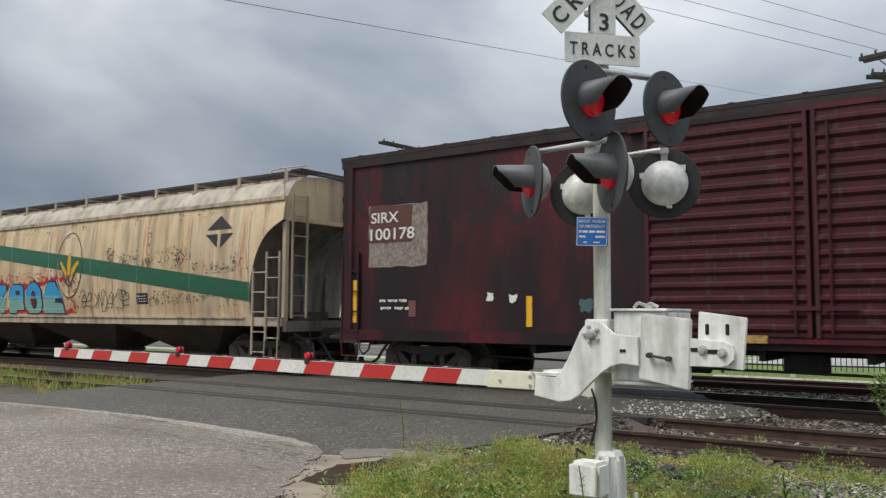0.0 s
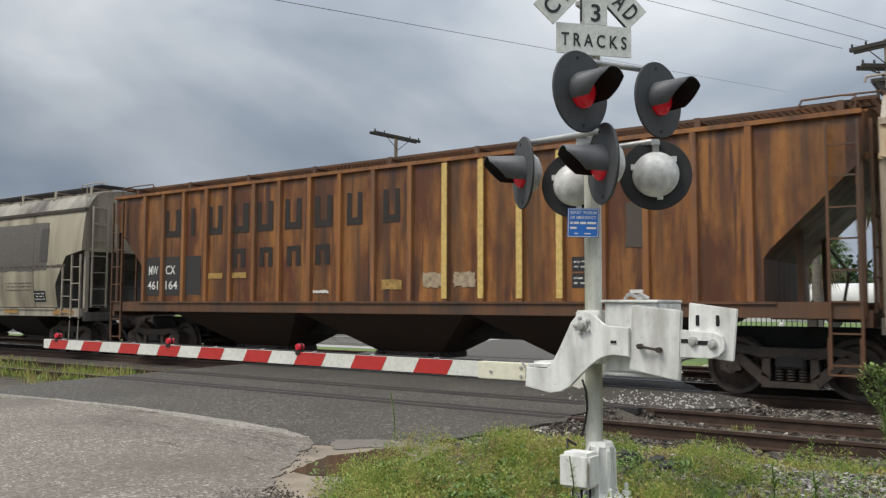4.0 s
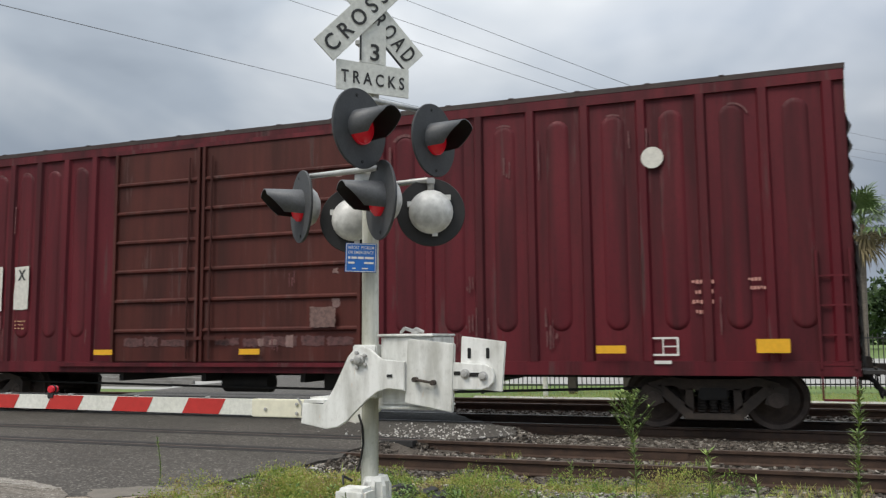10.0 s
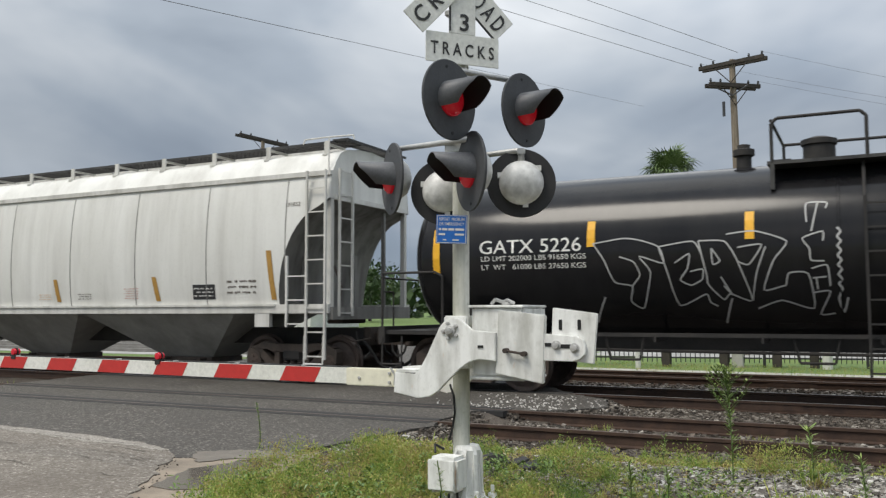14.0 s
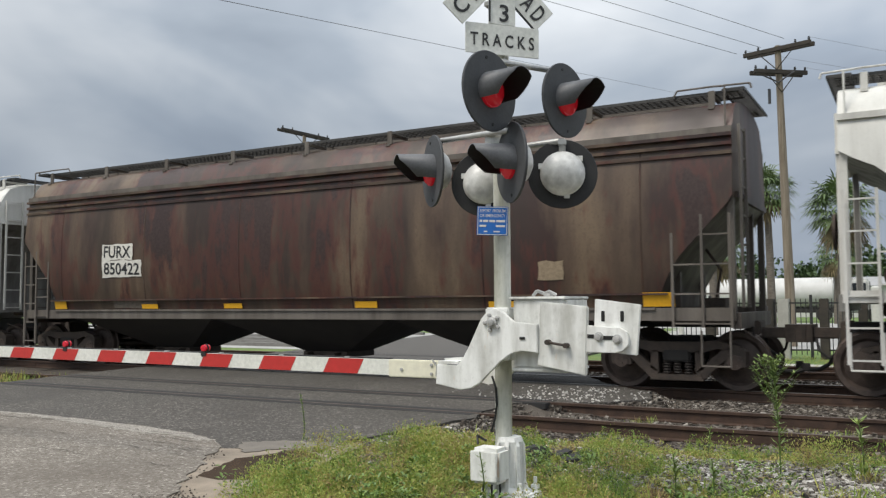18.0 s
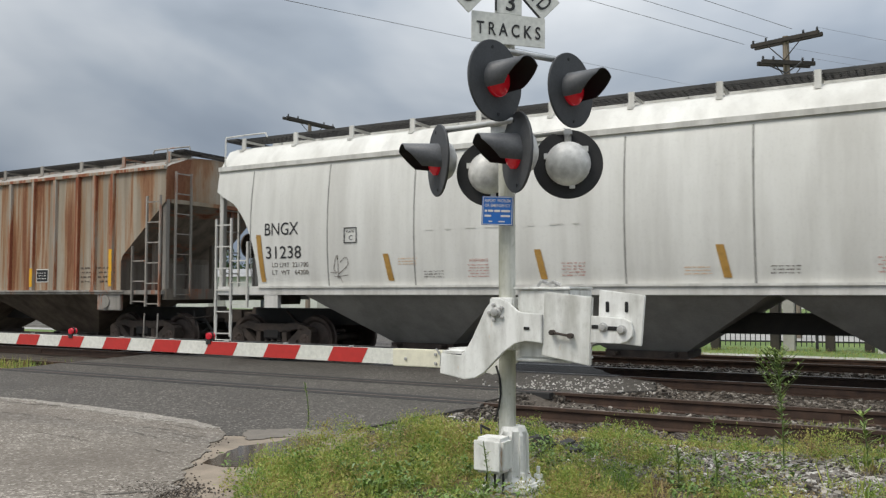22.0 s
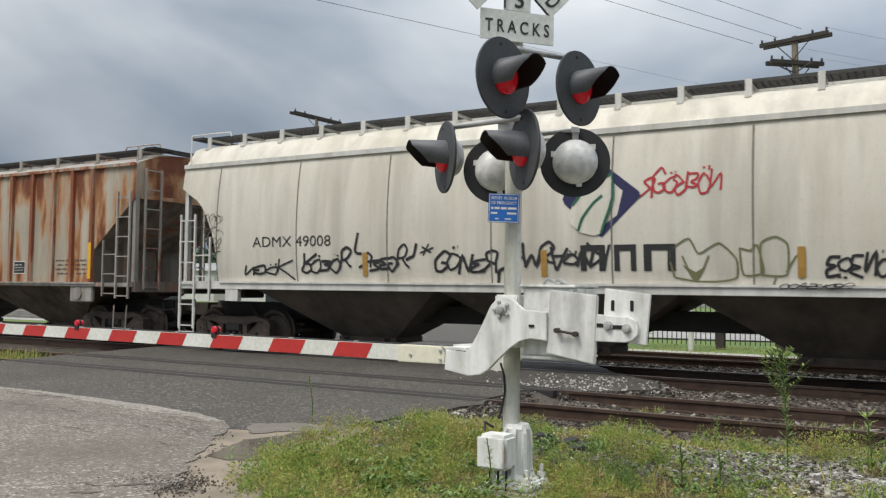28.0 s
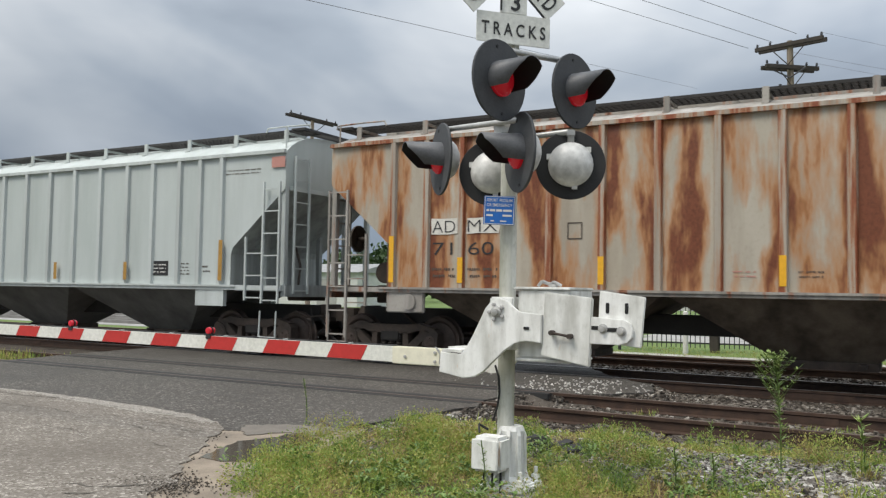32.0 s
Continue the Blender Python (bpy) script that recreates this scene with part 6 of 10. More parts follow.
for a, w in ((27.75, 0.42), (28.22, 0.3), (28.6, 0.62), (29.8, 0.5), (30.4, 0.3), (30.8, 0.7), (31.6, 0.45), (32.1, 0.5)):
    bm = B()
    patch(bm, at(a), at(a + w), 1.29 + r.uniform(0, .04), 1.42 + r.uniform(0, .08), lambda u, v: -1.552, 0.0, 0.02, 8, r)
    part("scrape_mark", bm, M_SMEAR, car, "broad rubbed patch low on the door", None, False)
strip(car, at(31.8), 1.62, 0.5, 0.36, lambda a, b: -1.62, plain("bare primer", (0.20, 0.12, 0.105), 0.7, wear=0.5), "scrape_mark", 0.03)
r = random.Random(17)
for k in range(10):
    z = 1.15 + r.random() * 0.5 if k < 7 else 1.6 + r.random() * 2.6
    s0 = r.choice((27.6, 28.3, 28.9, 29.6, 30.9, 31.5, 32.3, 33.3, 34.5, 35.2, 36.1, 40.2, 26.8))
    s0 += r.uniform(-.15, .15)
    for q in range(3):
        strip(car, at(s0) + 0.05 * q, z - r.uniform(0, .08), r.uniform(.012, .035), r.uniform(.05, .3), lambda a, b: -1.60 if 27.4 < a + CAR[car] < 32.8 else -1.499, M_SCUFF, "scrape_mark", 0.008)

# pale arcs on the panels' upper rims: chalky scuffs and painted highlights
r = random.Random(23)
for a0, b0, n in ((22.6, 26.85, 7), (33.1, 40.19, 9)):
    for i in range(n - 1):
        x = at(a0 + (b0 - a0) * (i + 0.5) / (n - 1))
        w = (b0 - a0) / (n - 1) / 2 - 0.2
        for zc, up in ((5.34 - 0.45 - w, 1), (0.88 + 0.62 + w, -1)):
            if r.random() < (0.6 if up > 0 else 0.0):
                bm = B()
                lo_, hi_ = sorted((r.uniform(0.05, 0.5), r.uniform(0.55, 0.95)))
                ribbon(bm, [(x + w * math.cos(math.pi * (lo_ + (hi_ - lo_) * q / 6)), zc + up * w * math.sin(math.pi * (lo_ + (hi_ - lo_) * q / 6))) for q in range(7)], r.uniform(.02, .05), side, 0.0305)
                part("scrape_mark", bm, M_SCUFF, car, "pale scuff and painted rim highlight on a pressed panel", None, False)
for k in range(26):
    s0 = r.choice((22.6, 23.3, 24.0, 24.7, 26.1, 33.1, 34.0, 34.9, 35.76, 36.6, 37.5, 38.4, 39.3)) + r.uniform(-.2, .2)
    z = r.uniform(1.1, 1.7) if k % 3 else r.uniform(3.6, 4.9)
    strip(car, at(s0), z, r.uniform(.012, .03), r.uniform(.15, .7), lambda a, b: -1.528 if min(abs(a + CAR[car] - p) for p in (33.1, 33.99, 34.87)) < 0.06 else -1.499, M_SCUFF, "scrape_mark", 0.01)

# ---- black tank car ----
P_TANK = paint("black tank paint", (0.009, 0.009, 0.010), (0.015, 0.015, 0.017), (0.03, 0.02, 0.015), 0.0, 0.3, (0.03, 0.029, 0.028), rough=0.15, streak=(0.8, 0.8, 0.2), relief=0.03, spec=0.25)
rear, front = 5.33, 20.08
L = front - rear
tank = thing("tank_car", "black tank car with white lettering, yellow strips and outline graffiti", "freight car", "cars of the freight train")
CAR[tank] = (rear + front) / 2
at = lambda s, c=tank: s - CAR[c]
R, ZC = 1.385, 2.35
bm = B()
prof = [(0.0, -L / 2)] + [(R * math.sin(a * math.pi / 24), -L / 2 + 0.62 * (1 - math.cos(a * math.pi / 24))) for a in range(1, 13)]
prof = prof + [(R, -L / 2 + 0.62 + (L - 1.24) * k / 6) for k in range(1, 6)] + [(r_, -h) for r_, h in prof[::-1]]
lathe(bm, prof, "x", (0, 0, ZC), 56)
shell = part("tank_shell", bm, P_TANK, tank)
t_side = lambda x, z: -math.sqrt(max(0.0, R * R - (z - ZC) ** 2))
for x in (-0.15, 1.55):
    bm = B()
    lathe(bm, [(R + 0.001, x - 0.02), (R + 0.012, x - 0.012), (R + 0.012, x + 0.012), (R + 0.001, x + 0.02)], "x", (0, 0, ZC), 48)
    part("weld_band", bm, P_TANK, tank)
for s in (-1, 1):
    bm = B()
    prism(bm, [(-1.25, 0.98), (1.25, 0.98), (1.3, 1.5), (0.9, 1.2), (0, 1.02), (-0.9, 1.2), (-1.3, 1.5)], "x", s * 5.65 - 0.35, s * 5.65 + 0.35)
    part("tank_saddle", bm, M_BLACK, tank)
    bars("end_platform", [(min(s * L / 2 * .86, s * (L / 2 + 0.35)), max(s * L / 2 * .86, s * (L / 2 + 0.35)), -1.35, 1.35, 0.98, 1.05), (s * (L / 2 + 0.32) - 0.06, s * (L / 2 + 0.32) + 0.06, -1.4, 1.4, 0.82, 1.12)], M_BLACK, tank)
    for name_, rr, lines_ in (
            ("end_handrail", 0.022, [(s * (L / 2 - 0.9), -1.38, 1.05), (s * (L / 2 - 0.9), -1.38, 2.0), (s * (L / 2 - 0.75), -1.38, 2.08), (s * (L / 2 + 0.3), -1.38, 2.08), (s * (L / 2 + 0.34), -1.35, 1.1)]),
            ("end_handrail", 0.022, [(s * (L / 2 - 0.9), 1.38, 1.05), (s * (L / 2 - 0.9), 1.38, 2.0), (s * (L / 2 - 0.75), 1.38, 2.08), (s * (L / 2 + 0.3), 1.38, 2.08), (s * (L / 2 + 0.34), 1.35, 1.1)]),
            ("cross_rail", 0.018, [(s * (L / 2 + 0.34), -1.38, 2.0), (s * (L / 2 + 0.4), -0.5, 2.0), (s * (L / 2 + 0.4), 1.38, 2.0)]),
            ("grab_iron", 0.016, [(s * (L / 2 + 0.36), -1.3, 1.1), (s * (L / 2 + 0.36), -1.3, 1.75), (s * (L / 2 + 0.36), -0.9, 1.75), (s * (L / 2 + 0.36), -0.9, 1.1)]),
            ("sill_step", 0.017, [(s * (L / 2 - 0.1), -1.4, 0.95), (s * (L / 2 - 0.1), -1.42, 0.45), (s * (L / 2 + 0.3), -1.42, 0.45), (s * (L / 2 + 0.3), -1.4, 0.95)])):
        part(name_, pipe(B(), lines_, rr, 6), M_BLACK, tank)
    truck(tank, s * (L / 2 - 1.3))
ends(tank, L, -0.32)
bm = B()
rod(bm, (at(18.7), -1.05, 1.22), (at(19.75), -1.05, 1.22), 0.2, 16)
part("air_reservoir", bm, M_BLACK, tank)
bars("side_runner", [(at(8.3), at(17.8), -1.33, -1.27, 0.98, 1.04)] + [(at(8.3 + 1.58 * k), at(8.3 + 1.58 * k) + 0.04, -1.33, -0.5, 0.9, 1.0) for k in range(7)], M_BLACK, tank)
bm = B()
for a in (9.1, 11.9, 14.9, 16.4):
    pipe(bm, [(at(a), -1.28, 0.98), (at(a + 0.08), -1.25, 0.62), (at(a + 0.55), -1.25, 0.62), (at(a + 0.62), -1.28, 0.98)], 0.02, 6)
pipe(bm, [(at(8.5), -0.9, 0.75), (at(17.5), -0.9, 0.72)], 0.025, 6)
part("under_rod", bm, M_BLACK, tank)
ladder(tank, at(12.9), at(13.42), -R - 0.05, 0.45, 3.0, M_BLACK, 0.34)
bm = B()
for dx in (0.0, 0.5):
    pipe(bm, [(at(12.9 + dx), -R - 0.05, 2.95), (at(12.9 + dx), -1.25, 3.15), (at(12.9 + dx), -0.95, 3.62)], 0.025, 6)
part("ladder_top", bm, M_BLACK, tank)
rows_ = [(at(11.6), at(14.5), -1.15, -0.55, 3.58, 3.63), (at(11.6), at(14.5), 0.55, 1.15, 3.58, 3.63), (at(11.6), at(11.9), -0.6, 0.6, 3.70, 3.74), (at(14.2), at(14.5), -0.6, 0.6, 3.70, 3.74)]
bars("top_platform", rows_ + [(at(a) - 0.03, at(a) + 0.03, -1.15, -1.09, 3.2, 3.6) for a in (11.67, 14.42)], M_GRATE, tank)
for a, b in ((11.67, 12.96), (13.58, 14.42)):
    bm = B()
    pipe(bm, [(at(a), -1.13, 3.6), (at(a), -1.13, 4.2), (at(a + 0.08), -1.13, 4.28), (at(b - 0.08), -1.13, 4.28), (at(b), -1.13, 4.2), (at(b), -1.13, 3.6)], 0.026, 8)
    part("platform_rail", bm, M_BLACK, tank)
for a in (11.67, 14.42):
    bm = B()
    pipe(bm, [(at(a), -1.13, 4.25), (at(a), 1.13, 4.25), (at(a), 1.13, 3.6)], 0.026, 8)
    part("platform_rail", bm, M_BLACK, tank)
bm = B()
pipe(bm, [(at(11.67), 1.13, 4.27), (at(14.42), 1.13, 4.27)], 0.026, 8)
part("platform_rail", bm, M_BLACK, tank)
bm = B()
lathe(bm, [(0.24, 3.68), (0.24, 4.0), (0.27, 4.02), (0.27, 4.10), (0.12, 4.15), (0.02, 4.16)], "z", (at(12.28), 0, 0), 20)
part("manway", bm, M_BLACK, tank)
bm = B()
lathe(bm, [(0.22, 3.68), (0.22, 3.95), (0.26, 3.97), (0.26, 4.05), (0.02, 4.1)], "z", (at(13.75), 0.1, 0), 16)
box(bm, at(13.45), at(14.1), -0.3, 0.3, 3.7, 3.9, None, 0.03)
rod(bm, (at(13.5), -0.2, 3.8), (at(13.5), -0.2, 4.1), 0.05)
part("valve_cluster", bm, M_BLACK, tank)
bm = B()
lathe(bm, [(0.12, 3.66), (0.12, 3.90), (0.17, 3.92), (0.17, 4.02), (0.10, 4.04), (0.10, 4.10), (0.02, 4.12)], "z", (at(11.15), -0.1, 0), 14)
part("safety_valve", bm, M_BLACK, tank)
for s0, z0, h0 in ((6.05, 2.05, 0.78), (8.85, 2.42, 0.42), (11.28, 2.45, 0.42), (14.12, 2.45, 0.42), (16.5, 2.4, 0.42), (19.09, 2.0, 0.92)):
    strip(tank, at(s0), z0, 0.13, h0, t_side)
letters("reporting_mark", "GATX 5226", M_WHITE, tank, at(6.95), 2.36, 0.23, 1.80, t_side, 0.002)
letters("load_limit", "LD LMT 202000 LBS 91650 KGS", M_WHITE, tank, at(6.98), 2.235, 0.085, 1.85, t_side, 0.0)
letters("light_weight", "LT  WT   61000 LBS 27650 KGS", M_WHITE, tank, at(6.98), 2.09, 0.085, 1.85, t_side, 0.0)


def flowing(P, steps=4):
    """A smooth line through drawn points."""
    P = [Vector(p) for p in P]
    P = [P[0]] + P + [P[-1]]
    out = []
    for i in range(1, len(P) - 2):
        a, b, c, d = P[i - 1:i + 3]
        for q in range(steps):
            u = q / steps
            out.append(tuple(0.5 * ((2 * b) + (c - a) * u * 0.6 + (1.2 * a - 5.4 * b + 4.8 * c - 0.6 * d) * u * u + (3.4 * b - 0.6 * a - 3.4 * c + 0.6 * d) * u ** 3)))
    return out + [tuple(P[-1])]


def outline_letter(strokes, x, z, k, width=0.022):
    """One hollow sprayed letter; its strokes are in hundredths of the word's height."""
    bm = B()
    for n, line in enumerate(strokes):
        ribbon(bm, flowing([(x + u * k, z + v * k) for u, v in line]), width, t_side, 0.012 + 0.0006 * n)
    return part("graffiti_outline", bm, M_CHALK, tank, "white outline graffiti", None, False)


TEAZ = [
    [[(0, 62), (34, 66), (78, 66), (77, 25), (86, 2), (56, -1), (26, 2), (16, 15), (20, 30), (30, 43), (4, 44), (0, 62)], [(44, 42), (64, 36), (77, 25)]],
    [[(78, 66), (112, 65), (112, 34), (108, 23), (123, 19), (128, 0), (86, 2)]],
    [[(112, 67), (129, 67), (148, 59), (155, 36), (156, 2), (142, -2), (139, 14), (130, 18), (112, 34)], [(131, 56), (132, 20), (141, 39), (131, 56)]],
    [[(150, 60), (203, 57), (205, 50)], [(156, 34), (177, 34), (160, 9), (158, 2), (205, 4), (203, 36)]]]
for strokes in TEAZ:
    outline_letter(strokes, at(14.34), 1.80, 0.0112)
DEAZ = [
    [[(0, 62), (28, 66), (43, 64), (61, 57), (65, 42), (43, 49), (53, 34), (43, 2), (32, 8), (35, 22), (19, 26), (10, 47), (0, 62)], [(25, 49), (38, 44), (43, 32), (35, 22)]],
    [[(61, 57), (91, 61), (98, 50)], [(61, 57), (68, 34), (76, 4), (100, 14), (103, 7), (109, 3)], [(75, 42), (88, 50), (86, 37), (79, 27), (88, 22), (98, 27), (99, 36), (88, 34)]],
    [[(96, 61), (118, 60), (128, 44), (139, 8), (121, 14), (115, 9), (103, 22), (102, 32), (96, 61)], [(107, 54), (114, 43), (108, 40), (107, 54)], [(114, 29), (122, 14), (116, 21)]],
    [[(120, 66), (143, 68), (169, 58), (158, 42), (149, 17), (164, 20), (167, 21), (170, 31), (185, 30), (188, 1), (163, 8), (143, 1)], [(129, 54), (149, 56), (138, 39), (129, 42)], [(139, 8), (144, 32), (152, 54)]]]
for strokes in DEAZ:
    outline_letter(strokes, at(8.95), 1.40, 0.0172)
outline_letter([[(8, 12), (-6, -12)], [(122, 10), (114, -12)]], at(8.95), 1.40, 0.0172, 0.03)
STACK = [
    [[(4, 62), (4, 100), (40, 100), (38, 88)], [(24, 100), (12, 44)]],
    [[(32, 24), (32, 43), (-4, 31), (8, 10), (10, -12), (34, -14)]],
    [[(10, -28), (38, -22), (42, -62)], [(12, -46), (36, -44)], [(20, -68), (18, -46)]],
    [[(12, -74), (42, -72), (22, -116), (48, -114)]]]
for strokes in STACK:
    outline_letter(strokes, at(12.10), 2.20, 0.0075)
outline_letter([[(60 + (3 if q % 2 else -3), 50 - 9 * q) for q in range(14)] + [(56, -86), (64, -112), (72, -84)]], at(12.10), 2.20, 0.0075, 0.03)
boxed_print(tank, at(16.42), 1.98, 0.42, 0.28, t_side, M_INKFADE, 63, M_PATCH)
boxed_print(tank, at(16.9), 1.90, 0.44, 0.40, t_side, M_WHITE, 64, M_INK)
boxed_print(tank, at(17.94), 2.15, 1.05, 0.55, t_side, M_CHALK, 65, plain("dull brown data plate", (0.07, 0.05, 0.045), 0.6))
tag_scrawl(tank, at(17.55), 1.5, 0.8, 0.4, t_side, plain("dull grey spray line", (0.12, 0.12, 0.12), 0.6), 66, 0.02, 6)
strip(tank, at(18.4), 1.75, 0.35, 0.1, t_side, M_GREY, "data_plate")
strip(tank, at(6.75), 1.12, 0.2, 0.07, t_side, M_WHITE, "sticker")

# ---- white hoppers ----
P_WHITE = paint("off-white hopper paint", (0.62, 0.615, 0.578), (0.715, 0.713, 0.68), (0.20, 0.13, 0.08), 0.0, 0.26, (0.25, 0.235, 0.21), streak=(1.6, 1.6, 0.1))
P_WHITE_TRIM = paint("white trim", (0.56, 0.55, 0.51), (0.66, 0.65, 0.62), grime=0.35, grime_col=(0.16, 0.15, 0.13))
# darker than the hull: grime and the recess's shade in one colour
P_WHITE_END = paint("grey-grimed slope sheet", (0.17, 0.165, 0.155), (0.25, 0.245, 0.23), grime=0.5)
M_CHUTE = surface("grey-grimed chute", (0.22, 0.22, 0.205), (0.36, 0.355, 0.335), 1.5, 0.85, stretch=(1, 1, 0.4))
M_SEAMRUST = plain("ochre reflective strip", (0.42, 0.235, 0.05), 0.55, wear=0.25)


HIGH = [(1.44, lerp_table(CURVED, 1.44))] + [p for p in CURVED if p[0] > 1.45]


def white_hopper(label, rear, front, number, extra):
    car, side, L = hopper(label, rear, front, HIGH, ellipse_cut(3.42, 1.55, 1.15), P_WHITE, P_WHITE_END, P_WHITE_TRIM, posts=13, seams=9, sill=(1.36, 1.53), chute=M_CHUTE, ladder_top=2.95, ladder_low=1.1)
    at = lambda s: s - rear - L / 2
    letters("reporting_mark", "BNGX", M_INK, car, at(rear + 1.37), 2.55, 0.25, 0.86, side, 0.004)
    letters("car_number", number, M_INK, car, at(rear + 1.40), 2.08, 0.25, 0.90, side, 0.004)
    letters("load_limit", "LD LMT  221700", M_INKFADE, car, at(rear + 1.55), 1.91, 0.09, 0.92, side, 0.0)
    letters("light_weight", "LT  WT   64300", M_INKFADE, car, at(rear + 1.55), 1.76, 0.09, 0.92, side, 0.0)
    for d, z0, h0 in ((1.30, 1.62, 0.95), (4.38, 1.62, 0.50), (7.42, 1.62, 0.50), (10.38, 1.62, 0.5), (13.35, 1.62, 0.5), (16.33, 1.62, 0.95)):
        bm = B()
        patch(bm, at(rear + d - 0.10), at(rear + d + 0.02), z0, z0 + h0, side, 0.012, 0.0, 3)
        for v in bm.verts:
            v.co.x -= 0.22 * (v.co.z - z0 - 0.5 * h0) * min(1.0, 0.5 / h0)
        part("reflective_strip", bm, M_SEAMRUST, car, "", None, False)
    letters("plate_mark", "PLATE", M_INK, car, at(rear + 3.40), 2.54, 0.05, 0.18, side, 0.0)
    letters("plate_mark", "C", M_INK, car, at(rear + 3.46), 2.40, 0.09, None, side, 0.0)
    letters("warning", "WARNING", M_REDINK, car, at(rear + 6.02), 1.935, 0.055, 0.38, side, 0.0)
    bm = B()
    for a, b, c_, d in ((3.34, 3.64, 2.62, 2.64), (3.34, 3.64, 2.34, 2.36), (3.34, 3.36, 2.36, 2.62), (3.62, 3.64, 2.36, 2.62)):
        patch(bm, at(rear + a), at(rear + b), c_, d, side, 0.012, 0, 1)
    part("plate_frame", bm, M_INK, car, "", None, False)
    for k, (d, mat, rows) in enumerate(((4.55, M_ORANGEINK, 3), (5.1, M_INKFADE, 3), (6.0, M_REDINK, 5), (7.75, M_REDINK, 5), (9.75, M_ORANGEINK, 3), (11.0, M_INKFADE, 3), (12.4, M_REDINK, 5))):
        lines(car, at(rear + d), 1.66 + (0.24 if d < 5 else 0), 0.42, 0.05 * rows, rows, side, mat, 70 + k)
    boxed_print(car, at(rear + 14.31), 1.64, 0.58, 0.30, side, M_WHITE, 75, M_INK)
    lines(car, at(rear + 15.2), 1.72, 0.75, 0.33, 3, side, M_INKFADE, 76)
    for a in (at(front) - 1.75, at(rear) + 1.3):
        bars("sill_bracket", [(a + 0.05, a + 0.40, -1.56, -1.46, 1.10, 1.40)], P_WHITE_TRIM, car)
    extra(car, side, at)
    return car


def first_extra(car, side, at):
    letters("end_mark", "31852", M_INKFADE, car, at(3.0), 3.4, 0.08, 0.3, side, 0.0)


def second_extra(car, side, at):
    tag_scrawl(car, at(-50.75) + 3.0, 1.68, 0.35, 0.4, side, M_INKFADE, 91, 0.016, 2)
    bm = B()
    r = random.Random(4)
    for k in range(8):
        a = at(-45.6) + 3.2 * k / 8
        patch(bm, a, a + r.uniform(.1, .3), 2.52, 2.535, side, 0.008, 0.006, 2, r)
    tagged(part("scrape_mark", bm, P_WHITE_TRIM, car, "", None, False), kind="stuff")


white_hopper("off-white covered hopper car with black lettering, clean sides", -13.65, 3.95, "31852", first_extra)

# ---- sooty brown hopper ----
P_SOOT = paint("sooty brown hopper paint", (0.036, 0.017, 0.013), (0.155, 0.108, 0.068), (0.022, 0.010, 0.008), 0.75, 0.8, (0.024, 0.015, 0.011), streak=(0.62, 0.62, 0.07), patch=0.55, halo=(0.085, 0.020, 0.013), thin_part=0.04, sharp=(0.42, 0.66), rough=0.46)
P_SOOT_TRIM = paint("sooty trim", (0.10, 0.085, 0.07), (0.17, 0.15, 0.13), grime=0.6)
P_SOOT_END = paint("sooty end sheet", (0.06, 0.046, 0.038), (0.11, 0.09, 0.075), grime=0.6)
car, side, L = hopper("soot-streaked brown covered hopper car with white number patches", -31.85, -15.1, CURVED, line_cut([(1.2, 1.15), (1.6, 1.1), (2.05, 0.85), (2.95, 0.0), (3.1, 0.0)]), P_SOOT, P_SOOT_END, P_SOOT_TRIM, posts=9, seams=6, seam_skin=P_SOOT, sill=(1.10, 1.30), truck_in=1.0, outlet=0.5, sill_z=0.97, ladder_top=2.72, ladder_low=1.0, ladder_front=(1.0, 2.72))
at = lambda s, c=car: s - CAR[c]
for row in [(-L / 2, L / 2, -1.55, -1.45, 3.62 + 0.14 * k, 3.67 + 0.14 * k) for k in range(3)] + [(-L / 2 + 1.0, L / 2 - 1.0, -1.57, -1.5, 1.50, 1.53)]:
    bars("belt_rail", [row], P_SOOT, car)
for pts, txt, z0 in (((-29.0, -28.0, 2.42, 2.78), "FURX", 2.49), ((-29.0, -27.72, 2.03, 2.41), "850422", 2.11)):
    strip(car, at(pts[0]), pts[2], pts[1] - pts[0], pts[3] - pts[2], lambda x, z: side(x, z) - 0.004, M_PATCH, "number_patch", 0.03)
    letters("reporting_mark", txt, M_INK, car, at(pts[0]) + 0.06, z0 - 0.01, 0.27, pts[1] - pts[0] - 0.12, lambda x, z: side(x, z) - 0.012, 0.02, skew=-0.03)
for s0, w0, h0 in ((-30.74, 0.42, 0.18), (-27.77, 0.5, 0.10), (-25.33, 0.5, 0.10), (-22.01, 0.5, 0.12), (-19.2, 0.5, 0.1), (-16.5, 0.5, 0.22)):
    strip(car, at(s0), 1.32, w0, h0, lambda x, z: side(x, z) - 0.02, M_YELLOW)
strip(car, at(-18.25), 1.78, 0.45, 0.3, side, plain("stained tan plate", (0.30, 0.23, 0.15), 0.7, wear=0.3), "data_plate", 0.02)
strip(car, at(-28.7), 1.33, 1.4, 0.2, side, plain("dull stencil patch", (0.15, 0.125, 0.1), 0.7, wear=0.4), "data_patch", 0.02)

white_hopper("off-white covered hopper car with black lettering and a pencilled tag", -50.75, -33.1, "31238", second_extra)

# ---- rust-streaked grey hoppers ----
P_RUSTY = paint("rust-streaked grey hopper paint", (0.31, 0.262, 0.198), (0.415, 0.37, 0.30), (0.14, 0.045, 0.014), 0.84, 0.6, (0.155, 0.105, 0.065), streak=(2.2, 2.2, 0.085), halo=(0.31, 0.15, 0.055), thin_part=0.3, soft=1.4)
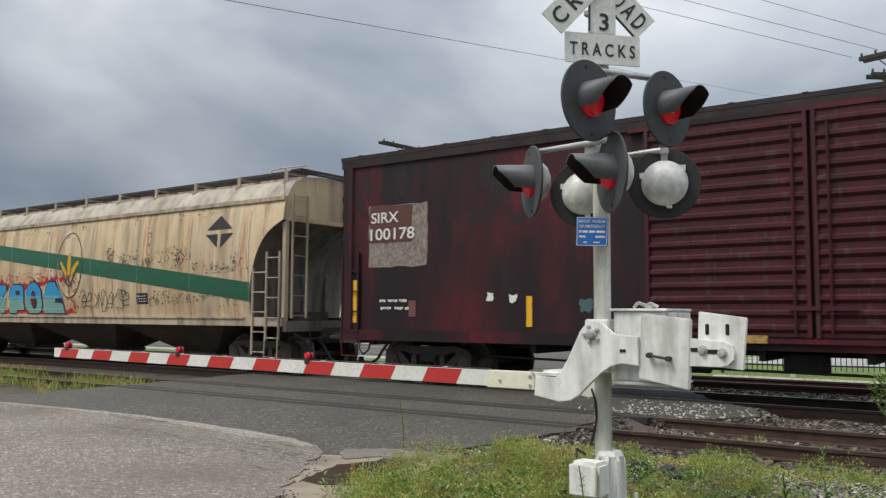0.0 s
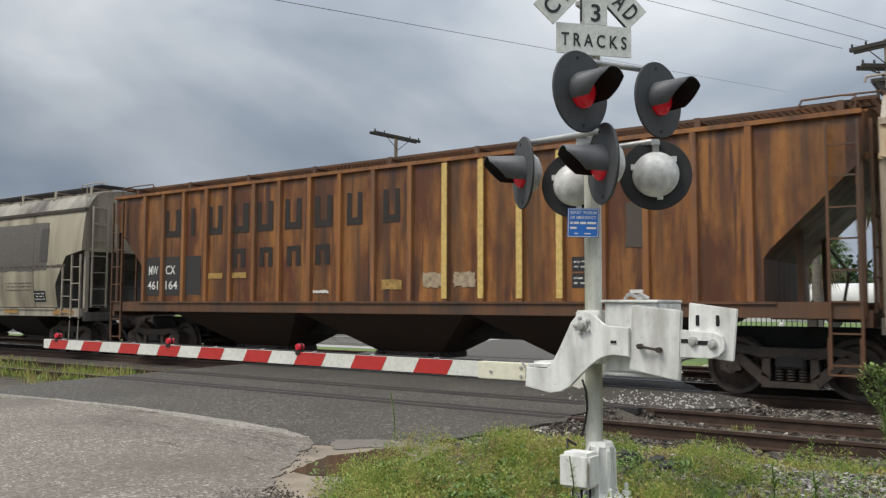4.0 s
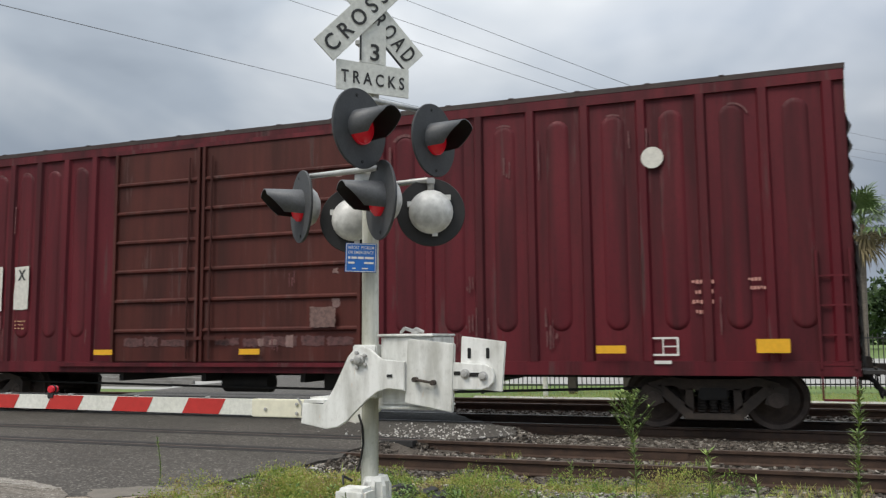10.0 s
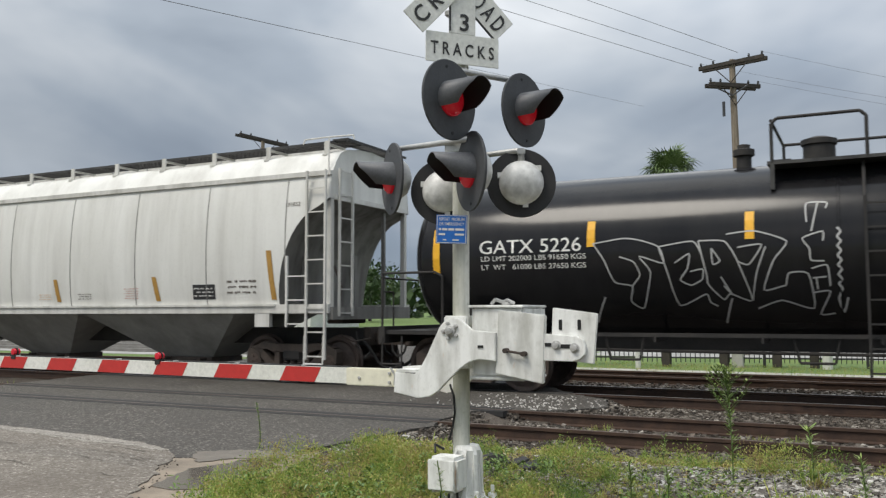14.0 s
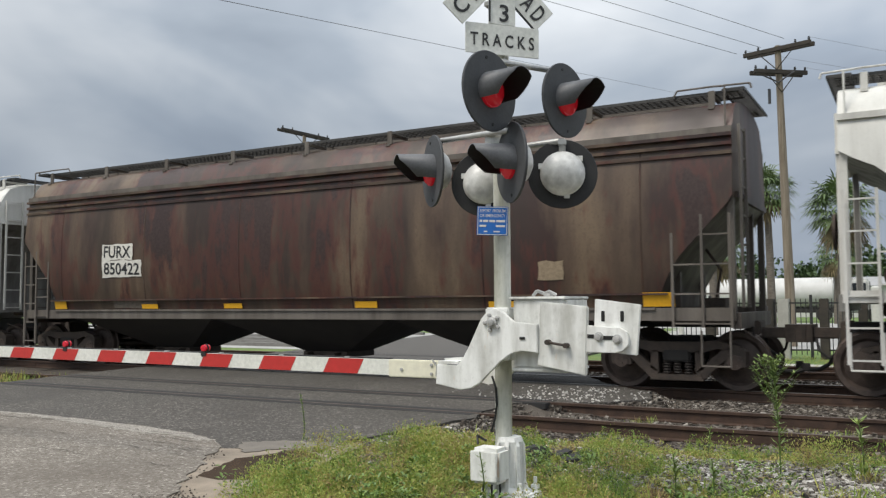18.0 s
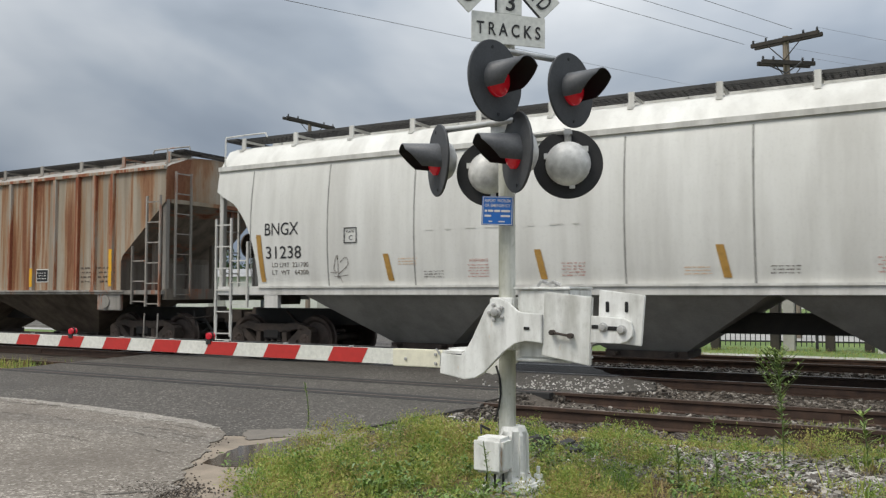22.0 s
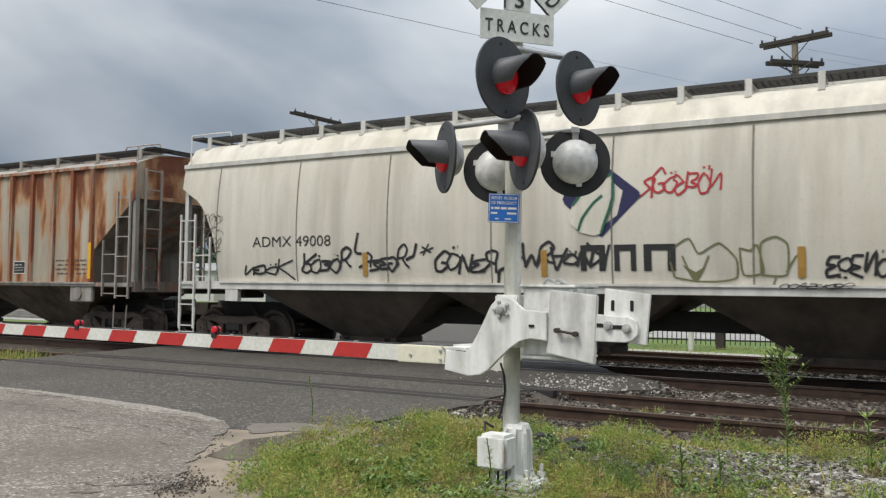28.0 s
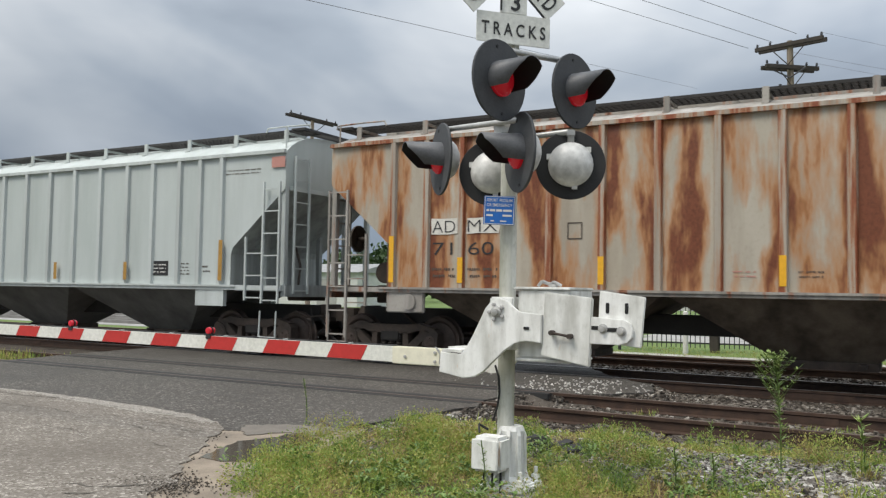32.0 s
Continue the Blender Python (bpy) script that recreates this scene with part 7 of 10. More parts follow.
P_RUSTRIB = paint("rusted rib", (0.34, 0.295, 0.24), (0.42, 0.385, 0.33), (0.17, 0.04, 0.012), 0.95, 0.5, (0.17, 0.12, 0.085), streak=(3.5, 3.5, 0.12), halo=(0.36, 0.15, 0.05))
P_RUSTY2 = paint("rust-stained grey hopper paint", (0.37, 0.325, 0.255), (0.46, 0.42, 0.35), (0.105, 0.022, 0.004), 0.90, 0.4, (0.18, 0.145, 0.105), streak=(1.25, 1.25, 0.17), shift=(5, 2, 0), halo=(0.40, 0.15, 0.022), thin_part=0.05, soft=2.0)
P_RUST_TRIM = paint("grey trim, rusting", (0.30, 0.275, 0.24), (0.38, 0.36, 0.33), (0.14, 0.05, 0.02), 0.45, 0.5)
# end sheet colour lowered for the slope's shade, besides grime and rust
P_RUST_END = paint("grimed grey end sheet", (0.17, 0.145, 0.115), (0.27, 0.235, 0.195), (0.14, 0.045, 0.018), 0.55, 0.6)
P_RUST_ROOF = paint("bleached grey roof, rusting", (0.32, 0.30, 0.27), (0.46, 0.44, 0.41), (0.15, 0.045, 0.01), 0.3, 0.5, (0.1, 0.085, 0.07))
M_RUST_CHUTE = surface("grimed brown chute", (0.065, 0.05, 0.038), (0.19, 0.155, 0.12), 1.2, 0.85, stretch=(2, 2, 0.5))
RIBCUT = line_cut([(1.2, 1.42), (2.2, 1.42), (3.42, 0.0), (3.5, 0.0)])


def rusty_hopper(label, rear, front, skin, rib, seed, pale, narrow, marks, texts, grate=M_BLACK):
    car, side, L = hopper(label, rear, front, FLAT, RIBCUT, skin, P_RUST_END, P_RUST_TRIM, ribs=18, narrow=narrow, rib_skin=rib, sill=(1.37, 1.46), posts=12, board=4.62, grate=grate, roof_skin=P_RUST_ROOF, chute=M_RUST_CHUTE, outlet=0.8 if not pale else 0.68, ladder_low=1.15, ladder_top=3.3, ladder_front=(1.1, 3.55), chutes=((-4.4, 2.12), (0, 2.12), (4.9, 2.42) if pale else (4.4, 2.12)))
    at = lambda s: s - rear - L / 2
    gap, ribs = 0.83, 18
    rx = rib_places(L, 18, 0, narrow)
    for k, txt, low in texts:
        w2 = rx[k + 1] - rx[k] - 0.24
        if pale:
            strip(car, rx[k] + 0.10, 2.42, w2 + 0.05, 0.28, side, M_PATCH, "number_patch", 0.01)
        if txt:
            letters("reporting_mark", txt, M_INK, car, rx[k] + 0.12, 2.45, 0.21, w2 * 0.98, lambda x, z: side(x, z) - 0.010, -0.012)
        letters("car_number", low, M_INK, car, rx[k] + 0.13, 2.05, 0.22, w2 * 0.85 if len(low) > 1 else 0.16, side, -0.006)
        lines(car, rx[k] + 0.12, 1.62, w2, 0.24, 2, side, M_INKFADE, seed + k)
    w2 = gap - 0.26
    for k in marks:
        h0 = 0.85 if k in (0, ribs - 1) else 0.45
        bm = B()
        box(bm, rx[k] - 0.05, rx[k] + 0.05, -1.592, -1.584, 1.55, 1.55 + h0)
        part("reflective_strip", bm, M_YELLOW, car)
    boxed_print(car, rx[13] + 0.15, 1.68, 0.42, 0.28, side, M_WHITE, seed, M_INK)
    bm = B()
    patch(bm, rx[13] + 0.13, rx[13] + 0.59, 1.66, 1.98, side, 0.004, 0, 2)
    part("panel_border", bm, M_WHITE, car, "", None, False)
    for k in (ribs - 3, ribs - 2):
        lines(car, rx[k] + 0.13, 1.62, w2, 0.42, 4, side, M_INKFADE, seed + 5 + k)
    for k in (7, 8, 10):
        lines(car, rx[k] + 0.2, 1.66, w2 * 0.6, 0.14, 2, side, M_REDINK if k == 7 else M_INKFADE, seed + k)
    bm = B()
    x = rx[4] + 0.32
    for q in ((x, x + 0.26, 2.55, 2.57), (x, x + 0.26, 2.29, 2.31), (x, x + 0.02, 2.31, 2.55), (x + 0.24, x + 0.26, 2.31, 2.55)):
        patch(bm, *q, side, 0.008, 0, 1)
    part("plate_frame", bm, M_INKFADE, car, "", None, False)
    for s in (-1, 1):                              # jacking lugs under the side's ends
        bm = B()
        x0 = s * (L / 2 - 1.75)
        box(bm, x0 - 0.4, x0 + 0.4, -1.57, -1.48, 1.0, 1.45, None, 0.02)
        lathe(bm, [(0.10, -1.60), (0.145, -1.60), (0.145, -1.56), (0.10, -1.56), (0.10, -1.60)], "y", (x0 - s * 0.1, 0, 1.2), 16)
        part("jacking_lug", bm, P_RUST_TRIM, car)
    return car, side, at, rx


rusty_hopper("grey ribbed covered hopper car streaked with rust", -69.7, -52.3, P_RUSTY, P_RUSTRIB, 200, False, 0.61, (0, 4, 7, 10, 13, 17), ((1, "AD", "49"), (2, "MX", "11"), (3, "", "9")))

# ---- white hopper with leaf emblem and tags ----
P_BONE = paint("bone-white hopper paint", (0.565, 0.525, 0.44), (0.665, 0.635, 0.56), (0.22, 0.15, 0.09), 0.0, 0.38, (0.24, 0.22, 0.18), streak=(1.5, 1.5, 0.1))
M_STAINLINE = plain("grimed weld line", (0.24, 0.225, 0.19), 0.7, wear=0.4)
# brown grime, darkened further by painted shade of the end recess
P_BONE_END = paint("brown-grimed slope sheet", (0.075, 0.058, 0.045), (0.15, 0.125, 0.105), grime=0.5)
car, side, L = hopper("bone-white covered hopper car with diamond emblem and black tags", -88.15, -70.85, HIGH, ellipse_cut(3.42, 1.58, 1.1), P_BONE, P_BONE_END, P_WHITE_TRIM, posts=17, seams=8, sill=(1.35, 1.51), ladder_top=2.95, ladder_low=1.1, seam_skin=M_STAINLINE, chute=surface("dark-grimed chute", (0.055, 0.045, 0.037), (0.13, 0.11, 0.092), 1.5, 0.85, stretch=(1, 1, 0.4)))
at = lambda s, c=car: s - CAR[c]
letters("reporting_mark", "ADMX 49008", M_INK, car, at(-86.05), 2.21, 0.21, 2.0, side, 0.0)
cx, cz = at(-78.6), 2.87
bm = B()
shape(bm, [(cx - 0.66, cz + 0.04), (cx - 0.63, cz + 0.10), (cx - 0.02, cz + 0.58), (cx + 0.04, cz + 0.58), (cx + 0.63, cz + 0.11), (cx + 0.66, cz + 0.04), (cx + 0.61, cz - 0.02), (cx + 0.06, cz - 0.57), (cx + 0.01, cz - 0.60), (cx - 0.05, cz - 0.57), (cx - 0.62, cz - 0.05)], side, 0.010)
emblem = part("emblem", bm, M_NAVY, car, "navy diamond with a white leaf", None, False)
e2 = lambda x, z: side(x, z) - 0.012
LEAF_R = [(0.18, 0.41), (0.20, 0.22), (0.20, 0.02), (0.15, -0.16), (0.08, -0.34), (0.01, -0.55)]
LEAF_L = [(-0.12, -0.58), (-0.35, -0.52), (-0.50, -0.38), (-0.55, -0.24), (-0.48, -0.08), (-0.30, 0.15), (-0.10, 0.29)]
bm = B()
outline = [(cx + u, cz + v) for u, v in LEAF_R + LEAF_L]
hub = bm.verts.new((cx - 0.15, e2(cx, cz - 0.1) - 0.006, cz - 0.1))
ring = [bm.verts.new((u, e2(u, v) - 0.006, v)) for u, v in outline]
for i in range(len(ring)):
    bm.faces.new((hub, ring[i - 1], ring[i]))
bmesh.ops.recalc_face_normals(bm, faces=bm.faces[:])
part("leaf", bm, P_BONE, emblem, "cream leaf", None, False)
bm = B()
ribbon(bm, [(cx + u, cz + v) for u, v in LEAF_L[-3:] + LEAF_R], 0.05, e2, 0.011)
part("leaf_edge", bm, M_GREEN, emblem, "", None, False)
bm = B()
ribbon(bm, flowing([(cx - 0.38, cz - 0.50), (cx - 0.30, cz - 0.28), (cx - 0.12, cz - 0.05), (cx + 0.03, cz + 0.07)]), 0.045, e2, 0.011)
part("leaf_vein", bm, M_GREEN, emblem, "", None, False)
# the company's three letters, reduced to plain blocks
for a, w in ((-78.95, 0.42), (-78.38, 0.36), (-77.9, 0.5)):
    bm = B()
    patch(bm, at(a), at(a + w * 0.25), 1.72, 2.14, side, 0.009, 0, 3)
    patch(bm, at(a + w * 0.75), at(a + w), 1.72, 2.14, side, 0.009, 0, 3)
    patch(bm, at(a + w * 0.25), at(a + w * 0.75), 2.04, 2.14, side, 0.009, 0, 2)
    part("name_block", bm, M_INK, car, "plain black block of the company name", None, False)
# pen-like tags: one hand's letter forms, smoothed and drawn with a broad tip
HAND = (
    [[(0.1, 0.0), (0.16, 0.5), (0.08, 0.9), (0.5, 1.1), (0.85, 0.85), (0.6, 0.55), (0.2, 0.5)], [(0.4, 0.5), (0.7, 0.2), (1.1, 0.05)]],
    [[(0.8, 0.6), (0.4, 0.65), (0.12, 0.3), (0.4, 0.02), (0.8, 0.08), (0.95, 0.4), (0.65, 0.64)], [(0.4, 0.86), (0.46, 0.88)], [(0.7, 0.88), (0.76, 0.9)]],
    [[(0.9, 0.62), (0.3, 0.64), (0.15, 0.46), (0.65, 0.35), (0.2, 0.24), (0.25, 0.04), (1.0, 0.02)]],
    [[(0.9, 0.8), (0.5, 0.95), (0.1, 0.6), (0.2, 0.12), (0.6, 0.0), (0.9, 0.22), (0.85, 0.45), (0.5, 0.42)]],
    [[(0.12, 1.0), (0.16, 0.5), (0.08, -0.05)], [(0.95, 0.9), (0.22, 0.45), (0.7, 0.2), (1.35, -0.2)]],
    [[(0.0, -0.05), (0.3, 0.7), (0.5, 1.05), (0.7, 0.6), (0.9, -0.05)], [(0.1, 0.32), (0.85, 0.36)]],
    [[(0.1, 0.0), (0.16, 0.85), (0.7, 0.08), (0.8, 0.95)]],
    [[(0.2, 0.75), (0.8, 0.45)], [(0.5, 0.95), (0.45, 0.25)], [(0.2, 0.4), (0.85, 0.8)]],
    [[(0.0, 0.2), (0.4, 0.12), (0.55, 0.0), (0.6, -0.75)]])


def pen_tag(x0, x1, z, h, forms, width, material, seed):
    r = random.Random(seed)
    bm = B()
    step = (x1 - x0) / len(forms)
    for k, form in enumerate(forms):
        grow, lift = r.uniform(.8, 1.35), r.uniform(-.12, .12)
        mirror, tumble = r.random() < 0.55, r.random() < 0.4
        for n, line in enumerate(HAND[form]):
            line = [(1 - u if mirror else u, 0.9 - v if tumble else v) for u, v in line]
            P = [(at(x0) + step * (k + u * 1.35 - 0.1 + 0.3 * v + r.uniform(-.10, .10)), z + h * (v * grow + lift + r.uniform(-.09, .09))) for u, v in line]
            ribbon(bm, [tuple(q) for q in flowing(P)] if len(P) > 2 else P, width * r.uniform(.8, 1.1), side, 0.009 + 0.0006 * n + 0.0012 * (k % 2))
    part("graffiti_tag", bm, material, car, "", None, False)


pen_tag(-77.95, -76.75, 2.92, 0.36, (0, 3, 1, 0, 2, 1, 6), 0.036, M_REDPAINT, 31)
pen_tag(-86.4, -85.15, 1.64, 0.25, (6, 3, 1, 4), 0.045, M_INK, 32)
pen_tag(-84.78, -83.4, 1.72, 0.32, (0, 1, 2, 1, 0, 8), 0.052, M_INK, 33)
pen_tag(-83.35, -82.15, 1.76, 0.30, (0, 2, 2, 3, 0, 8), 0.052, M_INK, 43)
pen_tag(-82.12, -81.8, 1.92, 0.24, (7,), 0.034, M_INK, 5)
pen_tag(-81.74, -80.3, 1.70, 0.36, (3, 1, 6, 2, 0, 8), 0.052, M_INK, 34)
pen_tag(-80.2, -78.55, 1.80, 0.30, (5, 6, 0, 5, 1, 6, 4), 0.052, M_INK, 35)
bm = B()
for pts in ([(-77.42, 1.62), (-77.5, 2.0), (-77.2, 2.22), (-77.05, 1.98), (-76.75, 2.14), (-76.5, 1.9), (-76.5, 1.62), (-76.75, 1.56), (-77.1, 1.56), (-77.42, 1.62)], [(-77.3, 1.95), (-77.1, 1.55), (-76.9, 1.95)],
            [(-76.45, 2.06), (-76.3, 2.02), (-76.2, 2.1), (-76.12, 1.7), (-76.4, 1.66), (-76.45, 2.06)], [(-76.15, 1.66), (-76.15, 2.12), (-75.95, 2.22), (-75.78, 2.1), (-75.8, 1.66), (-76.15, 1.66)], [(-75.95, 1.62), (-76.0, 1.45)], [(-75.8, 1.7), (-75.65, 1.95), (-75.6, 1.6)]):
    ribbon(bm, [tuple(q) for q in flowing([(at(u), v) for u, v in pts])], 0.03, side, 0.009)
shape(bm, [(at(-77.3), 1.82), (at(-77.1), 1.54), (at(-76.94), 1.8), (at(-77.1), 1.7)], side, 0.008)
part("graffiti_outline", bm, M_OLIVE, car, "thin olive bubble-letter outline", None, False)
pen_tag(-75.3, -74.2, 1.66, 0.40, (2, 1, 2, 6, 1, 6, 4), 0.046, M_INK, 37)
pen_tag(-73.9, -72.5, 1.92, 0.26, (2, 1, 0, 1, 2, 1, 6, 1), 0.07, M_INK, 38)
tag_scrawl(car, at(-75.9), 1.46, 0.9, 0.08, lambda x, z: -1.60, M_INK, 39, 0.02, 8)
tag_scrawl(car, at(-87.5), 2.55, 0.55, 0.32, side, M_INKFADE, 40, 0.02, 4)
tag_scrawl(car, at(-87.3), 2.1, 0.35, 0.28, side, M_INKFADE, 44, 0.018, 3)
boxed_print(car, at(-73.3), 1.60, 0.52, 0.28, side, M_WHITE, 45, M_INK)
for s0 in (-83.3, -79.65, -75.65):
    strip(car, at(s0), 1.62, 0.11, 0.45, side, M_SEAMRUST)
strip(car, at(-71.95), 1.62, 0.12, 0.95, side, M_SEAMRUST)
for a in (at(-70.85) - 1.75, at(-88.15) + 1.3):
    bars("sill_bracket", [(a + 0.05, a + 0.40, -1.56, -1.46, 1.10, 1.40)], P_WHITE_TRIM, car)
CAR[car] -= 0.08

rusty_hopper("grey ribbed covered hopper car with broad rust stains", -107.1, -89.75, P_RUSTY2, P_RUSTRIB, 300, True, 0.72, (0, 2, 5, 8, 11, 17), ((1, "AD", "71"), (2, "MX", "60")))

# ---- pale grey-green ribbed hopper ----
P_PALE = paint("pale grey-green hopper paint", (0.43, 0.475, 0.46), (0.51, 0.55, 0.54), (0.2, 0.12, 0.07), 0.0, 0.2, (0.27, 0.29, 0.28), streak=(1.6, 1.6, 0.12))
P_PALE_TRIM = paint("pale grey-green trim", (0.44, 0.475, 0.465), None, grime=0.3, grime_col=(0.2, 0.2, 0.19))
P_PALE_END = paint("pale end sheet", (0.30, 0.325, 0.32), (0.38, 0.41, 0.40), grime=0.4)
car, side, L = hopper("pale grey-green ribbed covered hopper car, clean paint", -125.7, -108.25, FLAT, RIBCUT, P_PALE, P_PALE_END, P_PALE_TRIM, ribs=18, narrow=0.62, rib_skin=P_PALE_TRIM, sill=(1.36, 1.46), posts=13, chute=surface("dusty grey chute", (0.10, 0.10, 0.095), (0.2, 0.2, 0.19), 1.5, 0.85, stretch=(1, 1, 0.4)), rib_from=1.5, ladder_low=1.15, ladder_top=3.3, ladder_front=(1.1, 3.55))
at = lambda s, c=car: s - CAR[c]
for s0, h0 in ((-109.95, 0.85), (-112.85, 0.4), (-115.3, 0.4)):
    strip(car, at(s0), 1.55, 0.11, h0, lambda x, z: -1.59, M_SEAMRUST)
boxed_print(car, at(-112.0), 1.65, 0.5, 0.32, side, M_WHITE, 301, M_INK)
lines(car, at(-111.3), 1.65, 0.45, 0.3, 4, side, M_INKFADE, 302)
lines(car, at(-110.6), 1.7, 0.35, 0.2, 2, side, M_INKFADE, 303)
lines(car, at(-110.0), 3.75, 1.1, 0.14, 2, side, M_INKFADE, 304)
strip(car, at(-108.6), 3.85, 0.35, 0.22, lambda x, z: side(x, z) - 0.02, M_REDINK, "warning_print")
bars("jacking_lug", [(at(-110.6), at(-109.8), -1.58, -1.48, 1.02, 1.45)], P_PALE_TRIM, car)


# ---- crossing signal with gate ----
M_GALV = paint("weathered white-grey paint", (0.66, 0.665, 0.63), (0.82, 0.825, 0.80), (0.25, 0.16, 0.09), 0.08, 0.5, (0.27, 0.262, 0.225), 0.6, (5, 5, 1.1), 2.6, sharp=(0.38, 0.56))
M_POLE = paint("flaking white pole paint", (0.44, 0.44, 0.385), (0.68, 0.68, 0.62), (0.22, 0.15, 0.09), 0.18, 0.75, (0.20, 0.205, 0.14), 0.6, (5, 5, 0.5), 2.2, sharp=(0.36, 0.58))
M_ALU = surface("cast aluminium", (0.42, 0.42, 0.41), (0.58, 0.58, 0.56), 7, 0.45, 0.55, 60, 0.25, 0.002)
M_DOME = surface("stained pale dome paint", (0.50, 0.50, 0.48), (0.78, 0.78, 0.76), 7, 0.36, 0.0, 16, 0.2, 0.002)
M_DISC = surface("matt dark grey backing", (0.045, 0.048, 0.053), (0.072, 0.075, 0.08), 5, 0.65)
M_DISCBACK = surface("matt black backing", (0.012, 0.012, 0.013), (0.025, 0.025, 0.026), 5, 0.7)
M_HOOD = surface("dark grey hood", (0.085, 0.089, 0.097), (0.13, 0.135, 0.145), 6, 0.55)
M_HOODIN = surface("black hood lining", (0.008, 0.008, 0.008), (0.014, 0.014, 0.014), 6, 0.8)
M_LENS = plain("red signal lens", (0.50, 0.012, 0.022), 0.22, 0.0, 0.12)
M_LAMP = plain("small red lamp lens", (0.55, 0.015, 0.03), 0.25, 0.0, 0.06)
M_SIGN = surface("white sign sheeting", (0.68, 0.69, 0.64), (0.79, 0.795, 0.75), 3, 0.45, 0, 30, 0.1, 0.001)
M_SIGNINK = plain("black sign lettering", (0.02, 0.02, 0.02), 0.5)
M_BLUE = plain("blue notice", (0.016, 0.14, 0.50), 0.4)
M_ARMWHITE = surface("white gate arm sheeting", (0.72, 0.725, 0.66), (0.82, 0.82, 0.76), 3, 0.4, 0, 30, 0.1, 0.001)
M_ARMRED = plain("red reflective stripe", (0.52, 0.035, 0.03), 0.4, wear=0.15)
M_ARMCREAM = plain("cream arm adapter", (0.78, 0.75, 0.60), 0.5)
M_BOLT = surface("zinc bolt", (0.40, 0.40, 0.385), (0.54, 0.53, 0.515), 9, 0.5, 0.3)
M_CABLE = surface("black cable", (0.012, 0.012, 0.012), (0.022, 0.022, 0.022), 6, 0.6)
M_CONC = surface("stained concrete", (0.20, 0.19, 0.17), (0.34, 0.33, 0.30), 3, 0.85)

MX, MY = -2.665, 5.64
mast = thing("crossing_signal", "white-painted crossing signal mast with flashing lights and signs", "railway signal")
bm = B()
rod(bm, (MX, MY, 0.30), (MX + 0.01, MY, 4.3), 0.062, 20)
part("pole", bm, M_POLE, mast)
bm = B()
lathe(bm, [(0.15, -0.1), (0.15, 0.05), (0.10, 0.08), (0.09, 0.37), (0.10, 0.40), (0.085, 0.43), (0.062, 0.43)], "z", (MX + 0.05, MY, 0), 8)
base_part = part("mast_base", bm, M_GALV, mast, "finned white cast base")
for a in range(8):
    b2 = B()
    prism(b2, [(0.085, 0.06), (0.135, 0.05), (0.112, 0.12), (0.108, 0.37), (0.09, 0.41)], "y", -0.014, 0.014)
    part("fin", b2, M_GALV, base_part, "", pose(MX + 0.05, MY, 0, 0, 0, 45 * a + 11), False)
bm = B()
box(bm, MX - 0.13, MX + 0.23, MY - 0.18, MY + 0.18, -0.02, 0.035, None, 0.015)
part("flange", bm, M_GALV, base_part)
for a in range(4):
    c = math.pi / 4 + a * math.pi / 2
    bx, by = MX + 0.05 + 0.19 * math.cos(c), MY + 0.19 * math.sin(c)
    bm = B()
    rod(bm, (bx, by, 0.03), (bx, by, 0.075), 0.032, 6)
    rod(bm, (bx, by, 0.06), (bx, by, 0.13), 0.014, 6)
    part("anchor_nut", bm, M_GALV, base_part)
bm = B()
box(bm, MX - 0.20, MX + 0.30, MY - 0.25, MY + 0.25, -0.3, -0.022, None, 0.02)
part("footing", bm, M_CONC, mast, "concrete footing")
bm = B()
box(bm, -2.80, -2.575, 5.36, 5.55, 0.13, 0.375, None, 0.025)
jb = part("junction_box", bm, M_GALV, mast, "white cast junction box")
bm = B()
box(bm, -2.79, -2.585, 5.345, 5.36, 0.15, 0.36, None, 0.006)
part("cover", bm, M_GALV, jb)
for dx in (0.05, 0.11, 0.17):
    raw("conduit", *tube([(-2.79 + dx, 5.47, 0.16), (-2.80 + dx * 1.1, 5.46, 0.08), (-2.79 + dx, 5.47, -0.04)], 0.009, 0.009), M_CABLE, mast, "", True)
bm = B()
pipe(bm, [(-2.735, 5.60, 0.86), (-2.695, 5.575, 0.78), (-2.685, 5.57, 0.66), (-2.70, 5.57, 0.56), (-2.735, 5.585, 0.47)], 0.008, 6)
pipe(bm, [(-2.76, 5.55, 0.40), (-2.81, 5.5, 0.44), (-2.78, 5.45, 0.39)], 0.009, 6)
part("cable", bm, M_CABLE, mast)
bm = B()
lathe(bm, [(0.062, 4.3), (0.075, 4.3), (0.075, 4.34), (0.03, 4.40), (0.01, 4.41)], "z", (MX + 0.01, MY, 0), 16)
part("cap", bm, M_ALU, mast)

# signs: crossbuck, track count
SIGN = pose(-2.59, 5.53, 0, 0, 0, 47)
flatwall = lambda x, z: -0.012


def board(name, w, h, m, words, size, width, material=M_SIGN, ink=M_SIGNINK, label="", x=None, z=None):
    bm = B()
    box(bm, -w / 2, w / 2, -0.010, 0.0, -h / 2, h / 2, None, 0.003)
    ob = part(name, bm, material, mast, label, m)
    for k, (txt, tx, tz, th, tw) in enumerate(words):
        letters("lettering", txt, ink, ob, tx, tz, th, tw, flatwall, 0.016, gap=0.002, spacing=1.55)
    return ob


board("track_count_sign", 0.575, 0.225, SIGN @ pose(0, 0, 3.31, 0, 0.6, 0), [("TRACKS", -0.252, -0.055, 0.096, 0.50)], 0, 0, label="white panel reading TRACKS")
